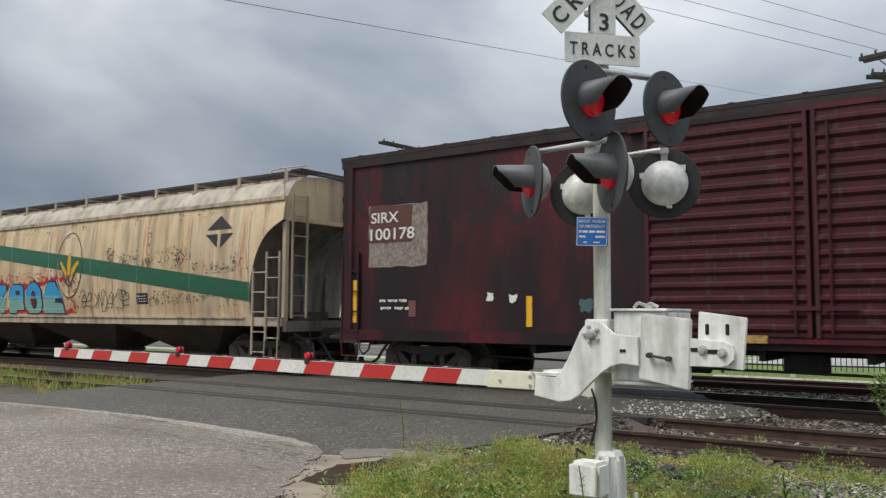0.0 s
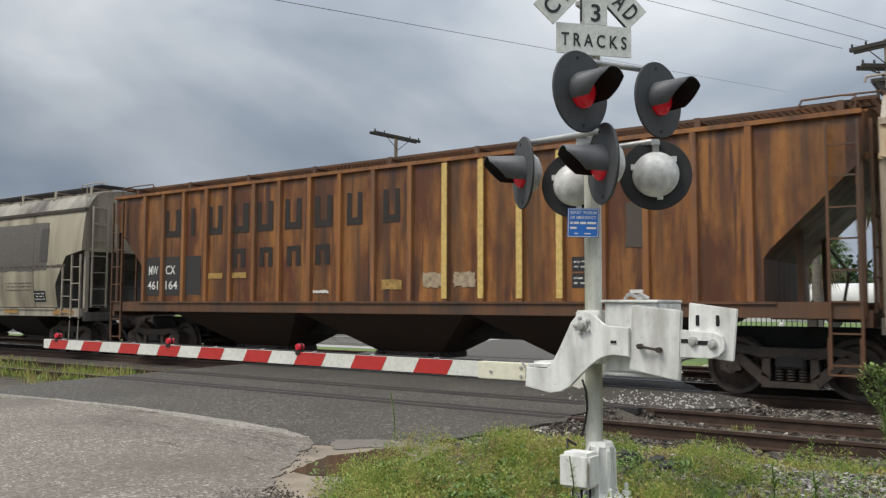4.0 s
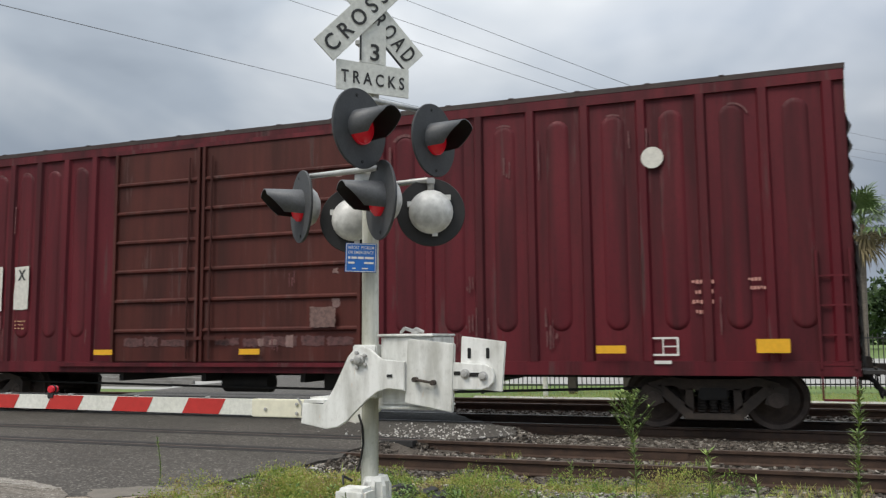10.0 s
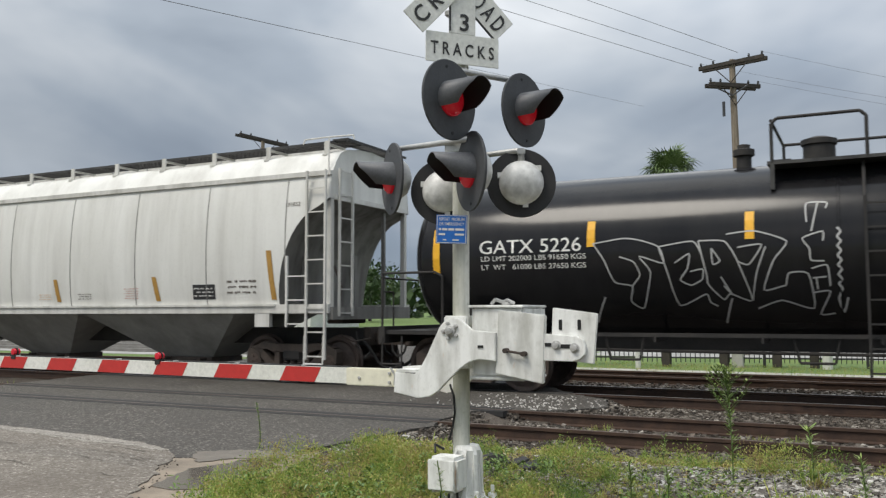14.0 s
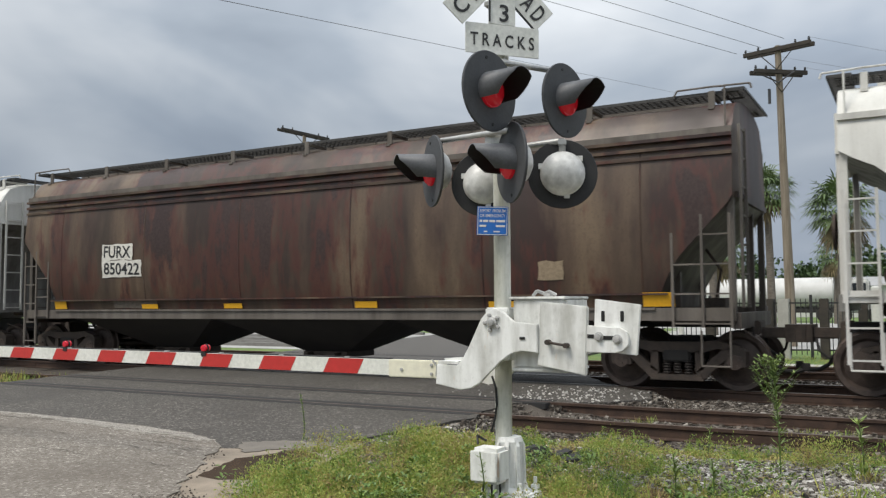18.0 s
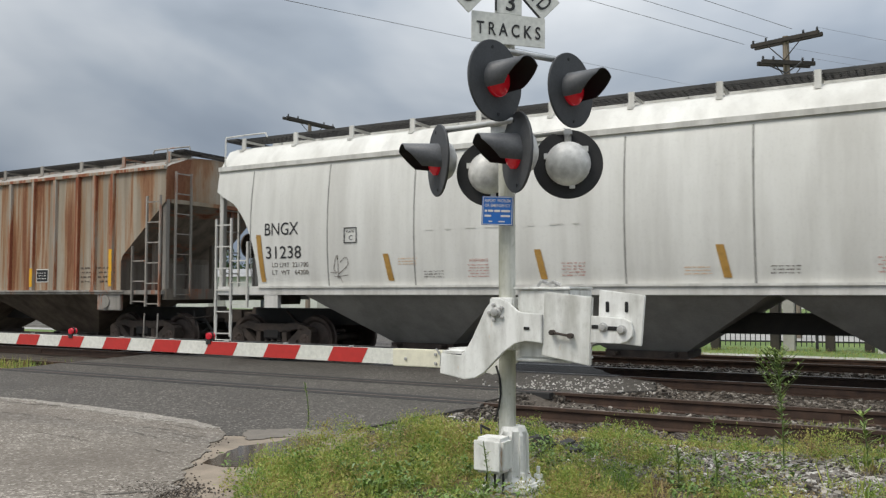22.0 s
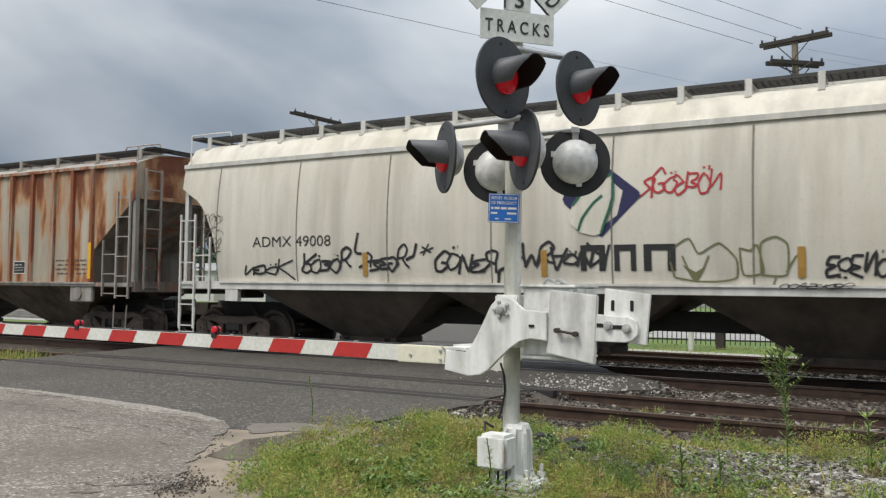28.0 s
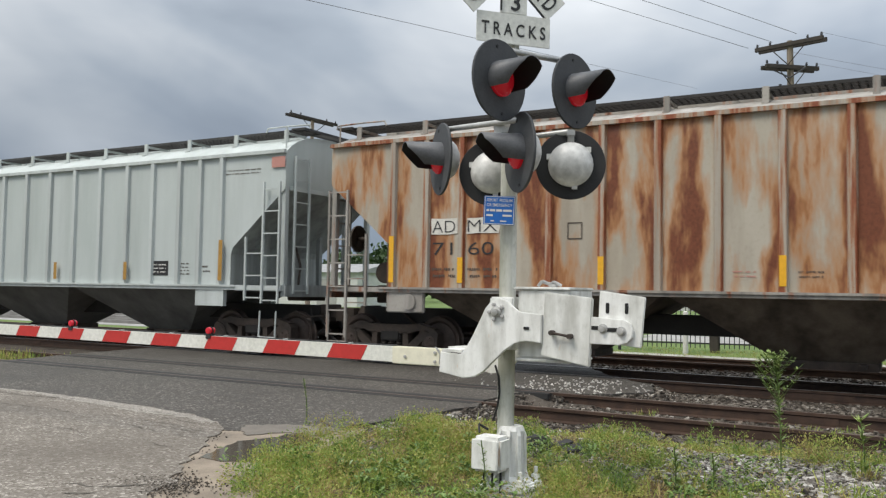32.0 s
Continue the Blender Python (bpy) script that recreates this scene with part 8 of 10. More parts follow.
board("track_count_sign", 0.21, 0.30, SIGN @ pose(0.0, 0.004, 3.575, 0, 0.6, 0), [("3", -0.022, -0.128, 0.13, 0.072)], 0, 0, label="white panel reading 3")
bars("sign_edge", [(-0.105, -0.094, -0.016, 0.0, -0.12, 0.12)], M_SIGNINK, mast).matrix_basis = SIGN @ pose(0, 0, 3.56, 0, 0.6, 0)
BUCK = (0.0, 3.885)
board("crossbuck_board", 1.14, 0.205, SIGN @ pose(BUCK[0], -0.014, BUCK[1], 0, -47, 0), [("CROSSING", -0.53, -0.06, 0.122, 1.06)], 0, 0, label="white crossbuck board reading CROSSING")
board("crossbuck_board", 1.14, 0.205, SIGN @ pose(BUCK[0] - 0.06, 0.012, BUCK[1], 0, 45, 0), [("RAIL", -0.53, -0.068, 0.136, 0.38), ("ROAD", 0.14, -0.068, 0.136, 0.39)], 0, 0, label="white crossbuck board reading RAILROAD")
bars("sign_edge", [(0.12, 0.56, -0.012, 0.002, -0.112, -0.102)], M_SIGNINK, mast).matrix_basis = SIGN @ pose(BUCK[0] - 0.06, 0.012, BUCK[1], 0, 45, 0)
for z in (3.30, 3.42, 3.62, 3.95):
    bm = B()
    rod(bm, (-2.655, 5.50, z), (-2.66, 5.64, z), 0.016, 8)
    box(bm, MX - 0.085, MX + 0.085, MY - 0.085, MY + 0.085, z - 0.02, z + 0.02, None, 0.006)
    part("sign_clamp", bm, M_BOLT, mast)
# blue notice: its telephone line and number become bars
NOTE = pose(-2.67, 5.50, 1.985, 0, 2.0, 23)
bm = B()
box(bm, -0.113, 0.113, -0.006, 0.0, -0.105, 0.105, None, 0.003)
note = part("emergency_notice", bm, M_BLUE, mast, "small blue emergency notice with white print", NOTE)
n_side = lambda x, z: -0.007
letters("lettering", "REPORT  PROBLEM", M_WHITE, note, -0.092, 0.062, 0.022, 0.184, n_side, 0.004, gap=0.001)
letters("lettering", "OR EMERGENCY", M_WHITE, note, -0.092, 0.027, 0.022, 0.184, n_side, 0.004, gap=0.001)
for a, b, c, d in ((-0.092, -0.075, -0.009, 0.007), (-0.068, -0.03, -0.009, 0.007), (-0.022, 0.02, -0.009, 0.007), (0.028, 0.092, -0.009, 0.007), (-0.092, -0.045, -0.044, -0.030), (0.025, 0.092, -0.044, -0.030), (-0.06, -0.035, -0.082, -0.073), (0.01, 0.055, -0.082, -0.073)):
    bm = B()
    patch(bm, a, b, c, d, n_side, 0.001, 0, 1)
    part("print_bar", bm, M_WHITE, note, "", None, False)
bm = B()
for a, b, c, d in ((-0.107, 0.107, 0.097, 0.101), (-0.107, 0.107, -0.101, -0.097), (-0.107, -0.103, -0.1, 0.1), (0.103, 0.107, -0.1, 0.1)):
    patch(bm, a, b, c, d, n_side, 0.001, 0, 1)
part("border_line", bm, M_WHITE, note, "", None, False)


def flasher(at, turn, r, back=False, tilt=0):
    """A hooded red light on a round backing, facing -y before its turn."""
    m = pose(*at, tilt, 0, turn)
    bm = B()
    lathe(bm, [(0.02, 0.012), (r - 0.004, 0.012), (r, 0.006), (r, -0.004), (r - 0.004, -0.008), (0.02, -0.008)], "y", (0, 0, 0), 44)
    fl = part("flashing_light", bm, M_DISC if not back else M_DISCBACK, mast, "round dark backing of a hooded red light", m)
    bm = B()
    lathe(bm, [(0.118, -0.008), (0.118, -0.03), (0.113, -0.03), (0.095, -0.055), (0.055, -0.07), (0.01, -0.075)], "y", (0, 0, 0), 28)
    part("lens", bm, M_LENS, fl, "red glass lens")
    # hood: a tube cut away below, longer on top
    vs, fs = [], []
    n = 22
    for i in range(n + 1):
        a = math.radians(-31 + 242 * i / n)
        ca, sa = math.cos(a), math.sin(a)
        u = min(1.0, max(0.0, (sa + 0.52) / 1.1))
        tip = 0.16 + 0.135 * u
        for rr, y in ((0.134, -0.008), (0.122, -tip), (0.116, -tip), (0.128, -0.008)):
            vs.append((rr * ca, y, rr * sa))
    for i in range(n):
        o = 4 * i
        fs += [(o, o + 1, o + 5, o + 4), (o + 1, o + 2, o + 6, o + 5)]
    raw("hood", vs, fs, M_HOOD, fl, "dark grey sheet hood", True)
    fs2 = [(4 * i + 2, 4 * i + 3, 4 * i + 7, 4 * i + 6) for i in range(n)] + [(0, 3, 2, 1), (4 * n, 4 * n + 1, 4 * n + 2, 4 * n + 3)]
    raw("hood_lining", vs, fs2, M_HOODIN, fl, "black inner face of the hood", True)
    bm = B()
    lathe(bm, [(0.155, 0.012), (0.165, 0.03), (0.155, 0.07), (0.125, 0.11), (0.075, 0.137), (0.01, 0.145)], "y", (0, 0, 0), 28)
    for a in (0, 120, 240):
        c = math.radians(a + 20)
        box(bm, 0.165 * math.cos(c) - 0.02, 0.165 * math.cos(c) + 0.02, 0.02, 0.045, 0.165 * math.sin(c) - 0.02, 0.165 * math.sin(c) + 0.02)
    part("lamp_housing", bm, M_DOME, fl, "white-grey domed lamp housing")
    bm = B()
    rod(bm, (0, 0.03, 0.15), (0, 0.05, 0.235), 0.026, 10)
    box(bm, -0.03, 0.03, 0.015, 0.075, 0.20, 0.25, None, 0.008)
    part("hanger", bm, M_ALU, fl)
    for sx, sz in ((-0.04, r - 0.055), (0.02, -r + 0.05)):
        bm = B()
        lathe(bm, [(0.012, -0.012), (0.012, -0.008), (0.004, -0.008)], "y", (sx, 0, sz), 8)
        part("screw", bm, M_DISCBACK, fl)
    return fl


flasher((-2.56, 5.25, 2.87), 76, 0.285)
flasher((-2.29, 6.0, 2.925), 76, 0.285)
flasher((-3.31, 5.75, 2.435), -44, 0.285)
flasher((-2.47, 5.40, 2.38), -44, 0.285)
flasher((-2.88, 5.80, 2.31), 203, 0.255, True)
flasher((-2.25, 5.82, 2.335), 203, 0.255, True)
bm = B()
rod(bm, (-2.60, 5.30, 3.11), (-2.345, 6.02, 3.16), 0.022, 12)
box(bm, MX - 0.09, MX + 0.09, MY - 0.09, MY + 0.09, 3.07, 3.19, None, 0.015)
part("light_arm", bm, M_ALU, mast, "pipe arm between a pair of lights")
bm = B()
rod(bm, (-3.28, 5.78, 2.675), (-2.50, 5.44, 2.62), 0.022, 12)
box(bm, MX - 0.09, MX + 0.09, MY - 0.09, MY + 0.09, 2.55, 2.67, None, 0.015)
part("light_arm", bm, M_ALU, mast)
bm = B()
rod(bm, (-2.94, 5.77, 2.545), (-2.26, 5.79, 2.575), 0.022, 12)
part("light_arm", bm, M_ALU, mast)

# ---- gate mechanism and arm ----
gate = thing("crossing_gate", "lowered crossing gate with red and white striped arm", "railway crossing gate")
bm = B()
box(bm, -2.50, -2.10, 5.46, 5.90, 0.93, 1.43, None, 0.02)
mech = part("mechanism_box", bm, M_GALV, gate, "white metal gate mechanism case")
bm = B()
box(bm, -2.52, -2.10, 5.44, 5.92, 1.415, 1.435, None, 0.006)
part("lid_flange", bm, M_GALV, mech)
bm = B()
box(bm, -2.51, -2.10, 5.45, 5.91, 0.915, 0.935, None, 0.006)
part("bottom_flange", bm, M_GALV, mech)
bm = B()
pipe(bm, [(-2.36, 5.5, 1.44), (-2.33, 5.5, 1.475), (-2.28, 5.52, 1.455), (-2.24, 5.5, 1.47), (-2.19, 5.51, 1.445)], 0.012, 6)
box(bm, -2.28, -2.22, 5.49, 5.54, 1.43, 1.465, None, 0.008)
part("latch_chain", bm, M_BOLT, mech)
bm = B()
prism(bm, [(-2.29, 0.965), (-1.945, 0.905), (-1.925, 1.365), (-2.265, 1.40)], "y", 5.395, 5.435)
bmesh.ops.bevel(bm, geom=bm.edges[:], offset=0.006, segments=2, affect="EDGES")
cover = part("cover_plate", bm, M_GALV, gate, "flat white cover plate with a bar handle")
bm = B()
pipe(bm, [(-2.20, 5.395, 1.125), (-2.20, 5.36, 1.125), (-2.07, 5.36, 1.105), (-2.07, 5.395, 1.105)], 0.009, 8)
for x, z in ((-2.20, 1.125), (-2.07, 1.105)):
    rod(bm, (x, 5.345, z), (x, 5.395, z), 0.018, 8)
part("handle", bm, M_STEEL, cover)
S_OUT = [(-2.60, 1.35), (-2.54, 1.33), (-2.45, 1.26), (-2.28, 1.245), (-2.28, 1.05), (-2.40, 1.06), (-2.48, 1.04), (-2.56, 0.985), (-2.65, 0.90), (-2.72, 0.83), (-2.79, 0.79), (-2.88, 0.775), (-3.08, 0.81), (-3.07, 0.955), (-2.91, 0.945), (-2.87, 0.98), (-2.81, 1.08), (-2.71, 1.28), (-2.66, 1.335)]
bm = B()
prism(bm, S_OUT, "y", 5.375, 5.405)
bmesh.ops.bevel(bm, geom=[e for e in bm.edges if abs(e.verts[0].co.y - e.verts[1].co.y) < 1e-4], offset=0.005, segments=2, affect="EDGES")
br = part("arm_bracket", bm, M_GALV, gate, "curved white steel arm bracket")
bm = B()
prism(bm, S_OUT, "y", 5.83, 5.86)
part("arm_bracket", bm, M_GALV, gate)
bm = B()
box(bm, -3.06, -2.90, 5.38, 5.60, 0.955, 0.975)
prism(bm, [(-3.075, 0.955), (-2.91, 0.95), (-2.92, 1.0), (-3.09, 0.985)], "y", 5.52, 5.535)
part("bracket_tray", bm, M_GALV, br)
bm = B()
c0 = (-2.62, 1.255)
for k in range(5):
    a = math.radians(90 + 72 * k + 20)
    x, z = c0[0] + 0.055 * math.cos(a), c0[1] + 0.055 * math.sin(a)
    lathe(bm, [(0.014, 5.375), (0.014, 5.358), (0.004, 5.355)], "y", (x, 0, z), 6)
lathe(bm, [(0.040, 5.375), (0.040, 5.360), (0.026, 5.355), (0.024, 5.335), (0.004, 5.33)], "y", (c0[0], 0, c0[1]), 18)
rod(bm, (-2.62, 5.37, 1.255), (-2.62, 5.9, 1.255), 0.04, 16)
part("pivot_bolts", bm, M_BOLT, br)
bm = B()
box(bm, -2.41, -2.37, 5.368, 5.376, 1.14, 1.158)
part("slot", bm, M_HOODIN, br, "", None, False)
bm = B()
prism(bm, [(-2.30, 1.06), (-1.74, 1.06), (-1.69, 1.075), (-1.655, 1.11), (-1.65, 1.16), (-1.665, 1.20), (-1.71, 1.225), (-1.93, 1.24), (-2.30, 1.25)], "y", 5.40, 5.428)
bmesh.ops.bevel(bm, geom=[e for e in bm.edges if abs(e.verts[0].co.y - e.verts[1].co.y) < 1e-4], offset=0.004, segments=2, affect="EDGES")
arm2 = part("counterweight_arm", bm, M_GALV, gate)
for x, z in ((-1.85, 1.165), (-1.725, 1.15)):
    bm = B()
    lathe(bm, [(0.032, 5.40), (0.032, 5.392), (0.022, 5.39), (0.02, 5.372), (0.004, 5.37)], "y", (x, 0, z), 16)
    part("bolt", bm, M_BOLT, arm2)
for a, b, c, d in ((-1.93, -1.885, 1.155, 1.18), (-1.83, -1.745, 1.145, 1.172)):
    bm = B()
    box(bm, a, b, 5.396, 5.402, c, d)
    part("slot", bm, M_HOODIN, arm2, "", None, False)
bm = B()
prism(bm, [(-1.90, 1.075), (-1.605, 1.045), (-1.575, 1.375), (-1.885, 1.415)], "y", 5.43, 5.455)
bmesh.ops.bevel(bm, geom=bm.edges[:], offset=0.005, segments=2, affect="EDGES")
cw = part("counterweight_plate", bm, M_GALV, gate)
for x in (-1.83, -1.70):
    bm = B()
    box(bm, x - 0.012, x + 0.012, 5.424, 5.431, 1.265, 1.335, None, 0.004)
    part("slot", bm, M_HOODIN, cw, "", None, False)
for z in (0.98, 1.28):
    bm = B()
    box(bm, -2.76, -2.57, 5.545, 5.735, z, z + 0.08, None, 0.01)
    part("mast_clamp", bm, M_GALV, gate)

AX0, AX1, AY = -9.60, -3.04, 5.45
bm = B()
vs = []
for x, z0, z1 in ((AX0, 0.878, 0.982), (-3.50, 0.853, 0.970)):
    vs.append([bm.verts.new((x, AY - 0.02, z0)), bm.verts.new((x, AY + 0.02, z0)), bm.verts.new((x, AY + 0.02, z1)), bm.verts.new((x, AY - 0.02, z1))])
for i in range(4):
    bm.faces.new((vs[0][i], vs[1][i], vs[1][(i + 1) % 4], vs[0][(i + 1) % 4]))
bm.faces.new(vs[0][::-1]), bm.faces.new(vs[1])
bmesh.ops.recalc_face_normals(bm, faces=bm.faces[:])
armo = part("gate_arm", bm, M_ARMWHITE, gate, "long white gate arm")
bm = B()
box(bm, -3.52, -3.04, AY - 0.028, AY + 0.028, 0.842, 0.972, None, 0.006)
ad = part("arm_adapter", bm, M_ARMCREAM, gate, "cream-coloured arm adapter")
for x, z in ((-3.14, 0.94), (-3.14, 0.875), (-3.40, 0.90)):
    bm = B()
    lathe(bm, [(0.012, AY - 0.028), (0.012, AY - 0.038), (0.003, AY - 0.04)], "y", (x, 0, z), 8)
    part("bolt", bm, M_BOLT, ad)
part("tie_wire", pipe(B(), [(-3.10, AY - 0.035, 0.955), (-3.13, AY - 0.045, 0.985), (-3.09, AY - 0.04, 0.93), (-3.10, AY - 0.035, 0.86)], 0.005, 6), M_BOLT, ad)
lowz = lambda x: 0.878 + (x - AX0) / (-3.5 - AX0) * (0.853 - 0.878)
topz = lambda x: 0.982 + (x - AX0) / (-3.5 - AX0) * (0.970 - 0.982)
for a, b in ((-9.46, -9.11), (-8.80, -8.45), (-8.10, -7.77), (-7.43, -7.10), (-6.78, -6.44), (-6.12, -5.79), (-5.45, -5.12), (-4.78, -4.44), (-4.11, -3.78)):
    bm = B()
    sk = 0.06
    for y, sg in ((AY - 0.0225, 1), (AY + 0.0225, -1)):
        q = [(a - sk / 2, lowz(a) + 0.001), (b - sk / 2, lowz(b) + 0.001), (b + sk / 2, topz(b) - 0.001), (a + sk / 2, topz(a) - 0.001)]
        f = [bm.verts.new((x, y, z)) for x, z in q]
        bm.faces.new(f[::sg])
    part("red_stripe", bm, M_ARMRED, armo, "red reflective stripe", None, False)
for x in (-9.33, -7.27, -5.43):
    bm = B()
    box(bm, x - 0.035, x + 0.035, AY - 0.03, AY + 0.03, topz(x) - 0.03, topz(x) + 0.02, None, 0.008)
    pipe(bm, [(x - 0.07, AY, topz(x) + 0.005), (x - 0.03, AY, topz(x) + 0.01)], 0.01, 6)
    lamp = part("arm_lamp", bm, M_DISCBACK, gate, "small lamp on the gate arm")
    bm = B()
    lathe(bm, [(0.012, -0.036), (0.028, -0.032), (0.031, -0.012), (0.028, 0.0), (0.031, 0.012), (0.028, 0.032), (0.012, 0.036)], "y", (x, AY, topz(x) + 0.045), 16)
    part("lamp_lens", bm, M_LAMP, lamp, "red lamp lens")
    bm = B()
    lathe(bm, [(0.036, -0.007), (0.036, 0.007), (0.028, 0.007), (0.028, -0.007), (0.036, -0.007)], "y", (x, AY, topz(x) + 0.045), 16)
    part("lamp_collar", bm, M_DISCBACK, lamp)
for k in range(9):
    x = -9.2 + 0.66 * k
    bm = B()
    box(bm, x - 0.012, x + 0.012, AY - 0.024, AY + 0.024, topz(x) - 0.002, topz(x) + 0.012)
    part("cable_clip", bm, M_BOLT, armo)
part("arm_lead", pipe(B(), [(x, AY + 0.012, topz(x) + 0.006) for x in (-9.3, -8, -6.5, -5, -3.5)], 0.006, 6), M_CABLE, armo)


# ---- beyond the train ----
M_WOOD = surface("weathered pole timber", (0.16, 0.125, 0.09), (0.29, 0.245, 0.19), 3, 0.9, 0, 40, 0.6, 0.006, stretch=(6, 6, 0.3))
M_DARKWOOD = surface("dark creosoted timber", (0.03, 0.026, 0.022), (0.065, 0.055, 0.046), 3, 0.9)
M_WIRE = surface("weathered cable", (0.13, 0.13, 0.132), (0.20, 0.20, 0.202), 2, 0.7)
M_INSUL = plain("grey porcelain", (0.06, 0.06, 0.065), 0.3)
M_FENCE = surface("black picket steel", (0.02, 0.02, 0.022), (0.04, 0.04, 0.042), 4, 0.6)
M_PATHC = surface("pale concrete path", (0.36, 0.35, 0.32), (0.48, 0.47, 0.44), 1.2, 0.8)
M_FROND = surface("palm frond green", (0.06, 0.11, 0.028), (0.13, 0.19, 0.055), 2.0, 0.55, 0, 20, 0.2, 0.004)
M_FRONDDRY = surface("dry palm frond", (0.13, 0.10, 0.05), (0.22, 0.18, 0.09), 2.0, 0.8)
M_PALMBARK = surface("grey palm bark", (0.10, 0.085, 0.065), (0.20, 0.175, 0.145), 5, 0.9, 0, 30, 0.8, 0.01, stretch=(1, 1, 6))
M_LEAVES = surface("dark tree foliage", (0.018, 0.042, 0.012), (0.06, 0.105, 0.028), 0.8, 0.7, 0, 6, 0.4, 0.02)
M_BARK = surface("brown bark", (0.05, 0.04, 0.03), (0.11, 0.09, 0.07), 4, 0.9, stretch=(3, 3, 0.5))
M_WALLW = surface("white metal siding", (0.55, 0.55, 0.53), (0.66, 0.66, 0.64), 1, 0.6)
M_GLASSD = surface("dark window glass", (0.02, 0.024, 0.03), (0.035, 0.04, 0.048), 1, 0.15)
M_LOT = surface("pale worn lot", (0.27, 0.265, 0.25), (0.40, 0.395, 0.38), 0.5, 0.8, 0, 50, 0.6, 0.006)

slab("path", [(-6.9, 20.6), (40, 19.6), (40, 21.4), (-7.1, 21.5)], -0.085, 0.1, M_PATHC, "pale concrete path beside the grass")
slab("lot", [(-90, 22.2), (-17.6, 22.2), (-18.7, 30), (-21.7, 46), (-90, 46)], -0.09, 0.1, M_LOT, "pale paved lot across the road")
slab("lot", [(-13, 27.5), (60, 30), (60, 62), (-22, 62)], -0.095, 0.1, M_LOT, "pale grey paved lot behind the fence")

# low kerbs and worn wheel tracks across the pale lot
M_KERB = surface("grey kerb", (0.16, 0.155, 0.145), (0.25, 0.245, 0.235), 1.5, 0.85)
for y, w in ((23.4, 0.18), (25.1, 0.12), (27.2, 0.2), (30.0, 0.2), (34.5, 0.25), (40.0, 0.3)):
    bm = B()
    box(bm, -88, span(EDGE_L, y) - 1.2, y, y + w, -0.15, 0.03, None, 0.01)
    tagged(part("kerb", bm, M_KERB), "low grey concrete kerb across the lot", "kerb", "", "structure")


def crossarm_pole(name_label, x, y, h, arms, lean=0.0, r0=0.17, r1=0.10):
    pole = thing("utility_pole", name_label, "utility pole", "utility poles beyond the tracks")
    bm = B()
    rod(bm, (x, y, -0.3), (x + lean, y, h), r0, 12, r1)
    part("pole", bm, M_WOOD, pole)
    ends_ = []
    for z, half, ang in arms:
        dx, dy = math.cos(radians(ang)), math.sin(radians(ang))
        cx = x + lean * z / h
        m = pose(cx, y, z, 0, 0, ang)
        bm = B()
        box(bm, -half, half, -0.17, -0.06, -0.07, 0.07, None, 0.01)
        box(bm, -half, half, 0.12, 0.22, -0.07, 0.07, None, 0.01)
        arm = part("crossarm", bm, M_DARKWOOD, pole, "", m)
        bm = B()
        for s in (-1, 1):
            rod(bm, (s * half * 0.55, -0.13, -0.03), (0, -0.15, -0.7), 0.018, 6)
        part("brace", bm, M_DARKWOOD, arm)
        for k in (-0.94, -0.55, 0.55, 0.94):
            bm = B()
            lathe(bm, [(0.012, 0.05), (0.012, 0.09), (0.04, 0.10), (0.045, 0.14), (0.03, 0.16), (0.036, 0.19), (0.01, 0.2)], "z", (k * half, -0.1, 0), 8)
            part("insulator", bm, M_INSUL, arm)
            ends_.append(m @ Vector((k * half, -0.1, 0.18)))
    return pole, ends_


pole_r, pins = crossarm_pole("weathered wooden utility pole with two crossarms", -3.66, 30, 9.98, [(9.85, 1.15, -16), (9.06, 0.95, 38)], -0.16)
bm = B()
rod(bm, (-4.1, 29.8, 8.0), (-4.1, 29.8, 8.5), 0.05, 8)
for a in (-0.5, 0.5):
    rod(bm, (-3.8, 29.85, 8.7), (-3.8 + a, 29.8, 9.0), 0.025, 6)
part("cutout_switch", bm, M_INSUL, pole_r)
pole_l, pins_l = crossarm_pole("distant wooden utility pole with one crossarm", -27.85, 34.8, 10.4, [(10.3, 1.75, 84)], 0.05, 0.14, 0.09)


def wire(a, b, sag, r=0.012):
    a, b = Vector(a), Vector(b)
    pts = []
    for i in range(15):
        u = i / 14
        p = a.lerp(b, u)
        p.z -= sag * 4 * u * (1 - u)
        pts.append(p)
    vs, fs = tube(pts, r * 0.45, r * 1.2, 5)
    ob = raw("overhead_wire", vs, fs, M_WIRE, None, "", True)
    return tagged(ob, "thin dark overhead wire", "cable", "overhead wires")


wire((-4.95, 2.0, 3.4), (-13.76, 60, 16.0), 0.0, 0.0065)
for a, q in (((-14.9, 8.4, 9.87), (-5.11, 29.8, 9.85)), ((-13.3, 9.8, 9.92), (-4.34, 29.8, 9.96)), ((-10.9, 12.1, 9.86), (-3.59, 29.8, 10.15))):
    wire(a, q, 0.0, 0.0075)
for k, q in enumerate((pins[0], pins[3], pins[7])):
    wire(q, (q[0] + 30 + 3 * k, 58 + 4 * k, 9.3 - 0.4 * k), 0.8, 0.009)

# picket fence: posts and panels
fence = thing("picket_fence", "black steel picket fence before a shaded lot", "fence")
FL = lambda x: 22.6 + 0.22 * (x + 6.5)
px = -7.2
first = None
